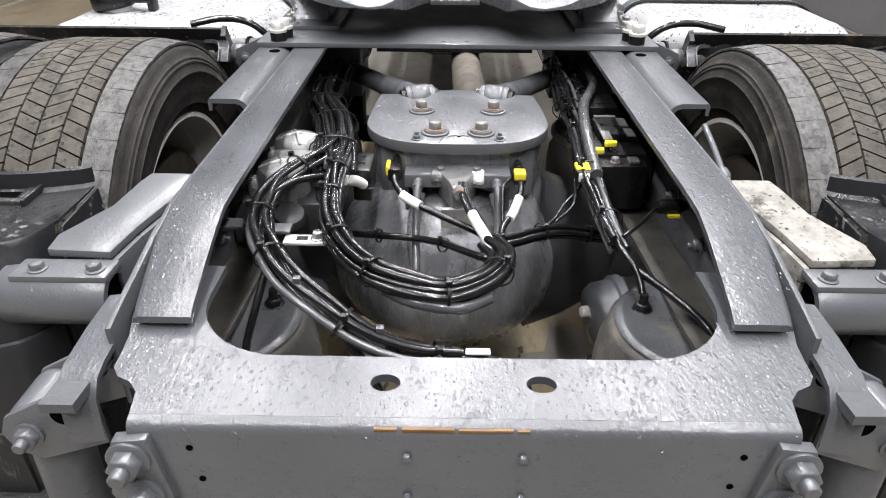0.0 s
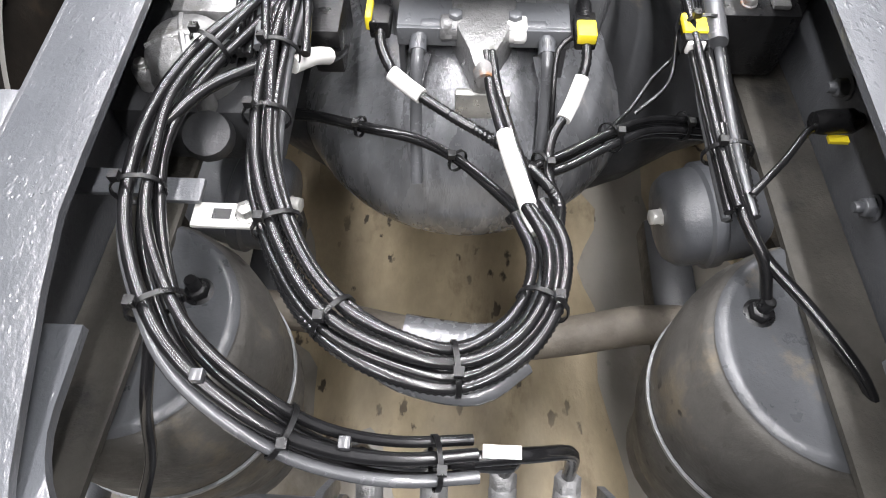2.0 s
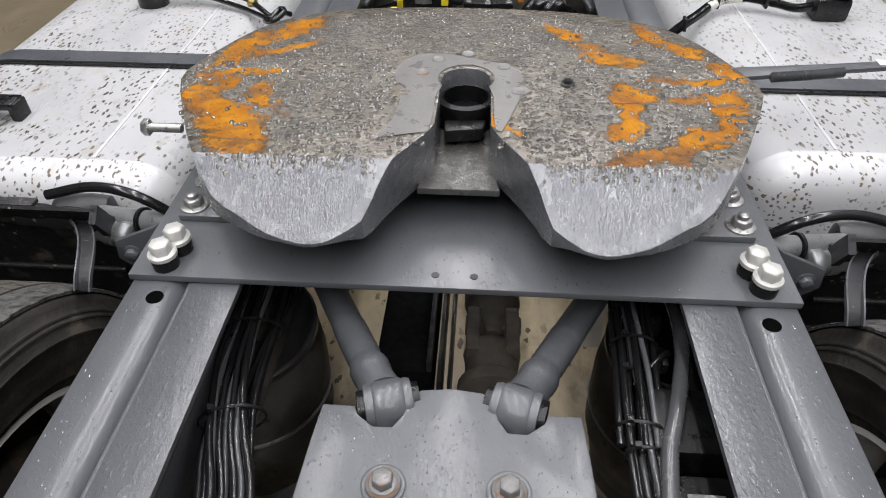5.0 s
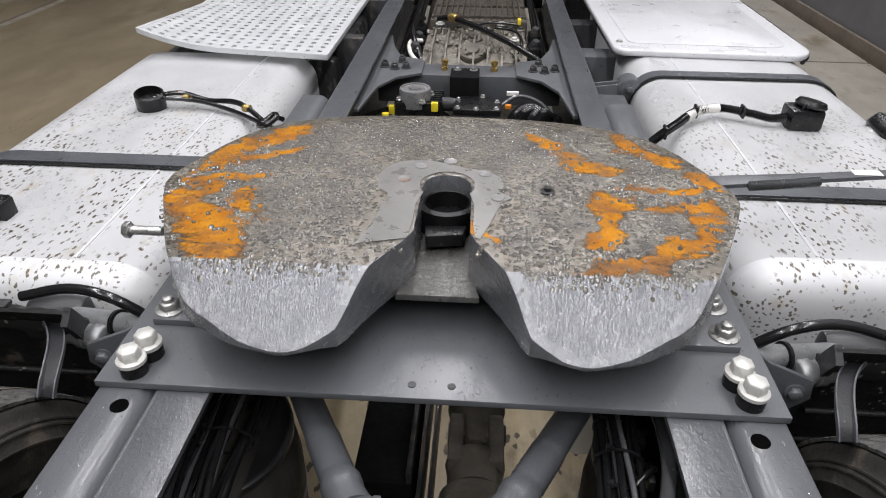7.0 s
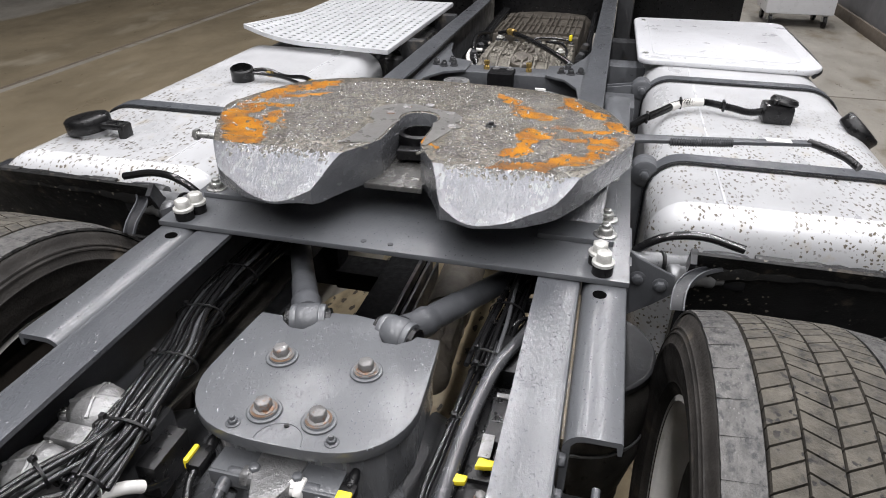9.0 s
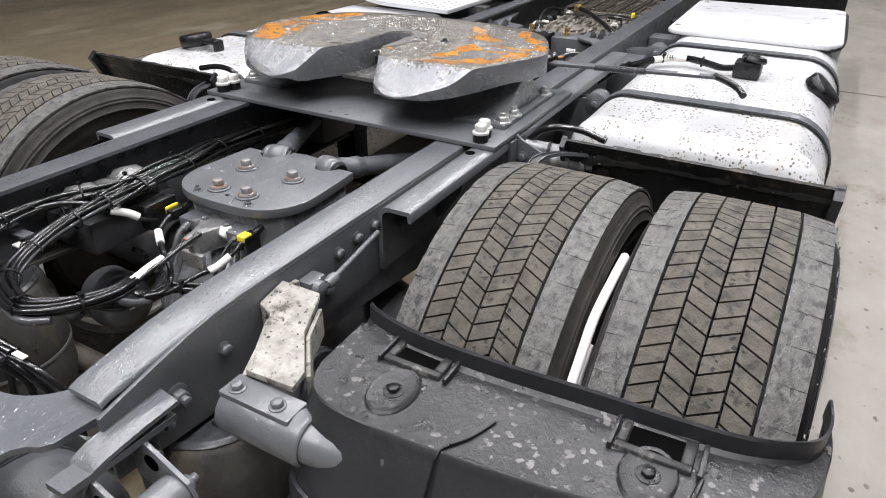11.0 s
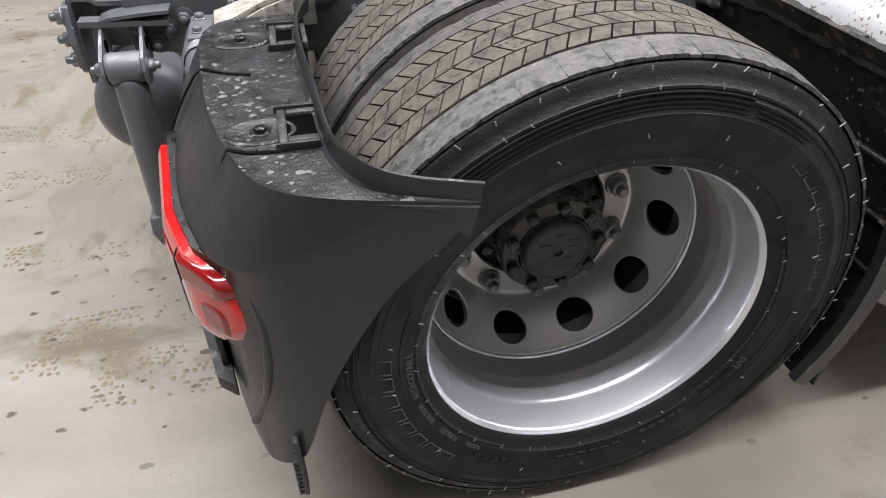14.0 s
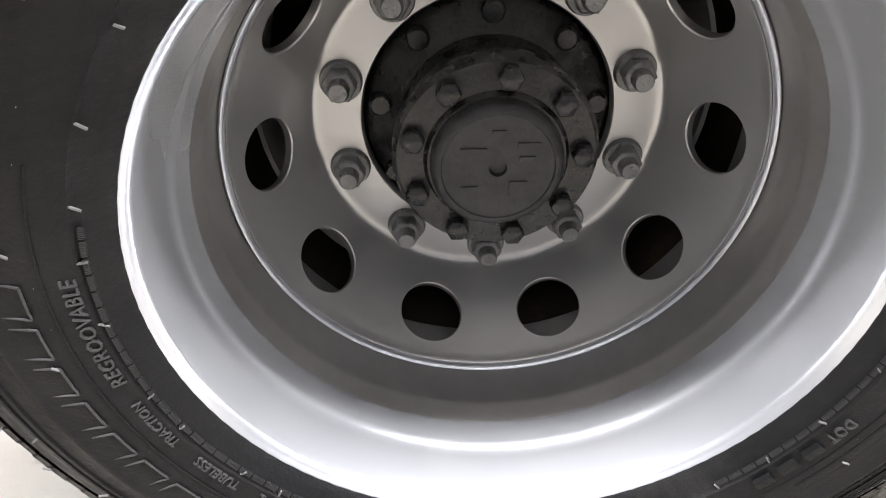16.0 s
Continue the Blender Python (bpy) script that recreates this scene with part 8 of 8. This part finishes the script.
        run(h, [(-0.87, 2.19 + d, 0.87), (-0.80, 2.20 + d, 0.872 + d * 0.5), (-0.72, 2.19 + d, 0.862), (-0.62, 2.15 + d, 0.862 + d), (-0.53, 2.07 + d, 0.856), (-0.48, 2.03, 0.845), (-0.42, 2.0, 0.80)], 0.006)
    part("coil", tube([(-0.52, 2.05, 0.86), (-0.50, 2.08, 0.875), (-0.48, 2.05, 0.88), (-0.50, 2.02, 0.87), (-0.53, 2.04, 0.858), (-0.51, 2.09, 0.862), (-0.47, 2.06, 0.87)], 0.007, 8), M["cable"], h)
    for x, y in ((-0.79, 2.2), (-0.60, 2.14)):
        part("brass_collar", tube([(x, y, 0.866), (x + 0.02, y - 0.006, 0.866)], 0.011, 8), M["brass"], h)
    h = thing("right_socket_lead", "ribbed lead with a black socket lying on the tank", "cable")
    run(h, [(0.44, 2.06, 0.79), (0.505, 2.09, 0.838), (0.566, 2.146, 0.855), (0.63, 2.21, 0.868), (0.704, 2.245, 0.868), (0.78, 2.215, 0.866), (0.83, 2.195, 0.862), (0.88, 2.20, 0.868)], 0.011, "cable", "conduit", 0.14)
    part("bare_stretch", tube([(0.60, 2.18, 0.863), (0.65, 2.226, 0.868), (0.70, 2.243, 0.868)], 0.0125, 10), M["rim_old"], h, "pale worn stretch")
    part("socket", block(0.868, 0.955, 2.165, 2.245, 0.838, 0.895, 0.012), M["black"], h, "black socket body")
    part("socket_lid", turned(((0.04, 0.0), (0.042, 0.006), (0.036, 0.016)), (0.925, 2.205, 0.895), (0.2, 0.1, 1), 20), M["black"], h)
    for k in range(5):
        part("pin", tube([(0.895 + 0.01 * k, 2.18, 0.895), (0.895 + 0.01 * k, 2.175, 0.912)], 0.004, 6), M["black"], h)
    for x, y, z in ((0.53, 2.11, 0.846), (0.63, 2.21, 0.868), (0.76, 2.225, 0.866)):
        part("tie", block(x - 0.004, x + 0.004, y - 0.016, y + 0.016, z - 0.014, z + 0.018, 0.003), M["black"], h)
    for s in (1, -1):
        h = thing("mudguard_lead", "black lead along the mudguard edge", "cable", "mudguard leads")
        part("lead", flip(tube([(0.47, 1.30, 0.80), (0.54, 1.29, 0.865), (0.62, 1.30, 0.875), (0.70, 1.29, 0.862)], 0.009, 9), s), M["cable"], h)
        part("grey_joint", flip(turned(((0.021, 0.0), (0.025, 0.004), (0.025, 0.022), (0.021, 0.026), (0.021, 0.034), (0.024, 0.036), (0.024, 0.05), (0.0205, 0.053), (0.0205, 0.075), (0.0235, 0.078), (0.0235, 0.09), (0.018, 0.094), (0.018, 0.11)), (0.565, 1.275, 0.79), (1, 0.22, 0.0), 20), s), M["clamp"], h, "galvanised tube clamp")


wiring()
valves()
front_end()
step_plates()
side_cover()
loose_leads()


def valve_extension():
    v = thing("valve_hose", "white valve extension hose between the twin tyres", "hose")
    run(v, [(0.893, 0.78, 0.845), (0.893, 0.709, 0.836), (0.893, 0.618, 0.814), (0.893, 0.558, 0.765), (0.893, 0.528, 0.735), (0.893, 0.51, 0.69)], 0.0085, "white", "hose")
    part("sleeve", tube([(0.893, 0.60, 0.772), (0.893, 0.565, 0.748), (0.893, 0.55, 0.72)], 0.011, 10), M["white"], v)


def floor_mud():
    """Dried mud film below the chassis and prints of muddy tyres, on the slab."""
    rnd = random.Random(17)

    def film(cx, cy, rx, ry, h, n=64):
        bm = bmesh.new()
        ph = [rnd.uniform(0, math.tau) for _ in range(6)]
        ring = []
        for k in range(n):
            a = math.tau * k / n
            w = 1 + sum(math.sin(a * (2 + 2 * j) + ph[j]) * 0.16 / (1 + j * 0.5) for j in range(6))
            ring.append((cx + rx * w * math.cos(a), cy + ry * w * math.sin(a)))
        top = [bm.verts.new((x, y, h)) for x, y in ring]
        mid = bm.verts.new((cx, cy, h))
        low = [bm.verts.new((cx + (x - cx) * 1.015, cy + (y - cy) * 1.015, 0.0003)) for x, y in ring]
        for k in range(n):
            j = (k + 1) % n
            bm.faces.new((top[k], top[j], mid))
            bm.faces.new((low[k], low[j], top[j], top[k]))
        bmesh.ops.recalc_face_normals(bm, faces=bm.faces)
        return bm
    for cx, cy, rx, ry, h in ((-0.05, 0.74, 0.34, 0.52, 0.0016), (-0.1, 2.0, 0.5, 0.9, 0.0018), (0.55, 1.35, 0.35, 0.5, 0.0014), (-0.6, 1.2, 0.3, 0.5, 0.0014)):
        tagged(part("mud_film", film(cx, cy, rx, ry, h), M["floor_mud"]), "thin brown film of dried mud on concrete", "mud", "mud films", kind="stuff").location.z = FLOOR_Z
    # wet brown floor on the far left, its dim light put into the colour
    tagged(part("mud_film", film(-4.9, 4.2, 3.2, 4.8, 0.0012), M["floor_brown"]), "wide wet brown film, darkened for the dim left of the hall floor", "mud", "mud films", kind="stuff").location.z = FLOOR_Z
    for cx, cy, rx, ry, h in ((-1.3, -0.4, 0.9, 0.35, 0.0006), (-0.1, -0.2, 0.4, 0.2, 0.0008)):
        tagged(part("mud_film", film(cx, cy, rx, ry, h), M["floor_smear"]), "brown smears of mud on pale concrete", "mud", "mud films", kind="stuff").location.z = FLOOR_Z
    prints = bmesh.new()
    # rows of crumbled tread blocks along each rolled track
    for x0, y0, x1, y1, wide in ((0.50, -0.36, 0.47, 0.24, 0.12), (0.72, -0.16, 0.73, 0.26, 0.13), (0.12, -0.50, 0.16, -0.12, 0.11), (0.60, -0.36, 0.64, 0.05, 0.07), (-0.35, -0.62, -0.28, -0.20, 0.12), (-0.75, -0.85, -0.60, -0.30, 0.14)):
        n = int(math.hypot(x1 - x0, y1 - y0) / 0.019)
        for k in range(n):
            t = k / n
            for q in range(int(wide / 0.017)):
                worn = 0.5 + 0.35 * math.sin(t * 9 + x0 * 11) + 0.25 * math.sin(q * 1.7 + t * 23 + y0 * 5)
                if rnd.random() > worn:
                    continue
                x = x0 + (x1 - x0) * t + q * 0.017 - wide / 2 + rnd.uniform(-0.003, 0.003)
                y = y0 + (y1 - y0) * t + (0.007 if q % 2 else -0.002) + rnd.uniform(-0.003, 0.003)
                rx, ry, h, m = rnd.uniform(0.0045, 0.0095), rnd.uniform(0.0045, 0.0095), rnd.uniform(0.0005, 0.0012), 7
                jag = [rnd.uniform(0.65, 1.25) for _ in range(m)]
                tv = [prints.verts.new((x + rx * 0.8 * jag[i] * math.cos(math.tau * i / m), y + ry * 0.8 * jag[i] * math.sin(math.tau * i / m), h)) for i in range(m)]
                lv = [prints.verts.new((x + rx * jag[i] * math.cos(math.tau * i / m), y + ry * jag[i] * math.sin(math.tau * i / m), 0.0004)) for i in range(m)]
                prints.faces.new(tv)
                for i in range(m):
                    prints.faces.new((lv[i], lv[(i + 1) % m], tv[(i + 1) % m], tv[i]))
    bmesh.ops.recalc_face_normals(prints, faces=prints.faces)
    tagged(part("mud_print", prints, M["floor_mud_wet"]), "crumbled brown tyre prints of mud on the floor", "mud", kind="stuff").location.z = FLOOR_Z


valve_extension()
floor_mud()


def wet_and_greasy():
    def crossmember_spot(rnd):
        x, y = rnd.uniform(-0.36, 0.36), rnd.uniform(-0.026, 0.2)
        if y > 0.045 and abs(x) < 0.325 and (abs(x) < 0.19 or math.hypot(abs(x) - 0.196, y - 0.17) < 0.125):
            return None
        if y > 0.075 or abs(x) > 0.31 and y < 0.03 or math.hypot(abs(x) - 0.08, y - 0.02) < 0.022:
            return None
        return x, y, 0.790, 0.0

    def flange_spot(side):
        def spot(rnd):
            x, y = rnd.uniform(0.324, 0.384), rnd.uniform(0.15, 1.1)
            z, slope = (0.822 + (y - 0.16) * 0.2125, 0.2125) if y < 0.24 else (0.839 + (y - 0.24) * 0.13, 0.13) if y < 0.30 else (0.8485, 0.0)
            return side * x, y, z, slope
        return spot

    def angle_spot(side):
        return lambda rnd: (side * rnd.uniform(0.414, 0.472), rnd.uniform(0.735, 1.1), 0.8495, 0.0)

    def bracket_spot(rnd):
        x, y = rnd.uniform(-0.172, 0.172), rnd.uniform(0.685, 0.945)
        if any(math.hypot(x - a, y - b) < 0.032 for a, b in ((-0.075, 0.843), (0.075, 0.843), (-0.044, 0.72), (0.045, 0.72))):
            return None
        if y < 0.735 and abs(x) > 0.15 or y > 0.915 and 0.05 < abs(x) < 0.13:
            return None
        return x, y, 0.790, 0.0

    def plate_spot(rnd):
        x, y = rnd.uniform(-0.475, 0.475), rnd.uniform(1.114, 1.27)
        return None if abs(x) > 0.395 and y < 1.2 else (x, y, 0.862, 0.0)

    def top_spot(rnd):
        x, y = rnd.uniform(-0.47, 0.47), rnd.uniform(1.21, 1.74)
        if (x / 0.462) ** 2 + ((y - 1.42) / 0.315) ** 2 > 1 or abs(x) < 0.052 and y < 1.50:
            return None
        if -0.12 < x < 0.085 and 1.27 < y < 1.535 or abs(x) < 0.1 and y < 1.24:
            return None
        for cx, cy, rx, ry, turn in RUST:
            c, q = math.cos(radians(turn)), math.sin(radians(turn))
            if (((x - cx) * c + (y - cy) * q) / rx) ** 2 + ((-(x - cx) * q + (y - cy) * c) / ry) ** 2 < 1 and rnd.random() < 0.85:
                return None
        return x, y, 1.0158, 0.0

    def ramp_spot(rnd):
        x, y = rnd.uniform(-0.37, 0.37), 1.203 - abs(rnd.gauss(0, 0.012))
        if abs(x) < 0.115 or y < 1.15 or abs(x) > 0.355 - (1.2 - y) * 1.2:
            return None
        return x, y, 1.0155 - max(0.0, 1.2 - y) * 0.64, 0.64

    def wet_ramp_spot(rnd):
        side, x, y = rnd.choice((-1, 1)), rnd.uniform(0.125, 0.35), rnd.uniform(1.094, 1.195)
        if x < 0.10 + (1.2 - y) * 0.62 or y < 1.105 + abs(x - 0.2) * 0.35 + max(0.0, x - 0.3) * 0.6:
            return None
        return side * x, y, 1.0158 - (1.2 - y) * 0.64, 0.64

    things = {}
    for ob in scene.objects:
        if ob.parent is None:
            things.setdefault(ob.name.split(".")[0], []).append(ob)
    scatter("wet_film", things["rear_crossmember"][0], M["drop"], 420, crossmember_spot, (0.0006, 0.0016), seed=31)
    for side, rail, ang in zip((1, -1), things["chassis_rail"], things["mounting_angle"]):
        scatter("wet_film", rail, M["drop"], 480, flange_spot(side), (0.0006, 0.0016), seed=32 + side)
        scatter("wet_film", ang, M["drop"], 110, angle_spot(side), (0.0006, 0.0015), seed=36 + side)
    scatter("wet_film", things["drive_axle"][0], M["drop"], 560, bracket_spot, (0.0006, 0.0016), seed=41)
    scatter("wet_film", things["mounting_plate"][0], M["drop"], 260, plate_spot, (0.0006, 0.0016), seed=42)
    scatter("grease_film", things["fifth_wheel"][0], M["lump"], 5200, top_spot, (0.0013, 0.0046), 0.85, seed=43, stretch=1.3)
    scatter("grease_film", things["fifth_wheel"][0], M["lump"], 620, ramp_spot, (0.0014, 0.0045), 0.5, seed=44, stretch=1.3)
    scatter("wet_film", things["fifth_wheel"][0], M["drop"], 4200, wet_ramp_spot, (0.0007, 0.0015), 0.7, seed=45, stretch=6.0)


wet_and_greasy()


def distance():
    t = thing("workshop_trolley", "pale wheeled workshop trolley by the wall", "trolley", at=(2.35, 8.6, FLOOR_Z))
    part("body", block(-0.35, 0.35, -0.3, 0.3, 0.14, 0.62, 0.02), M["tank_clean"], t)
    part("top", block(-0.38, 0.38, -0.33, 0.33, 0.62, 0.66, 0.01), M["bolt"], t)
    for x in (-0.28, 0.28):
        for y in (-0.24, 0.24):
            part("castor", turned(((0.05, -0.02), (0.065, -0.015), (0.065, 0.015), (0.05, 0.02)), (x, y, 0.065), (1, 0, 0), 16), M["black"], t)
            part("castor_fork", block(x - 0.03, x + 0.03, y - 0.02, y + 0.02, 0.07, 0.145, 0.004), M["bolt"], t)


distance()
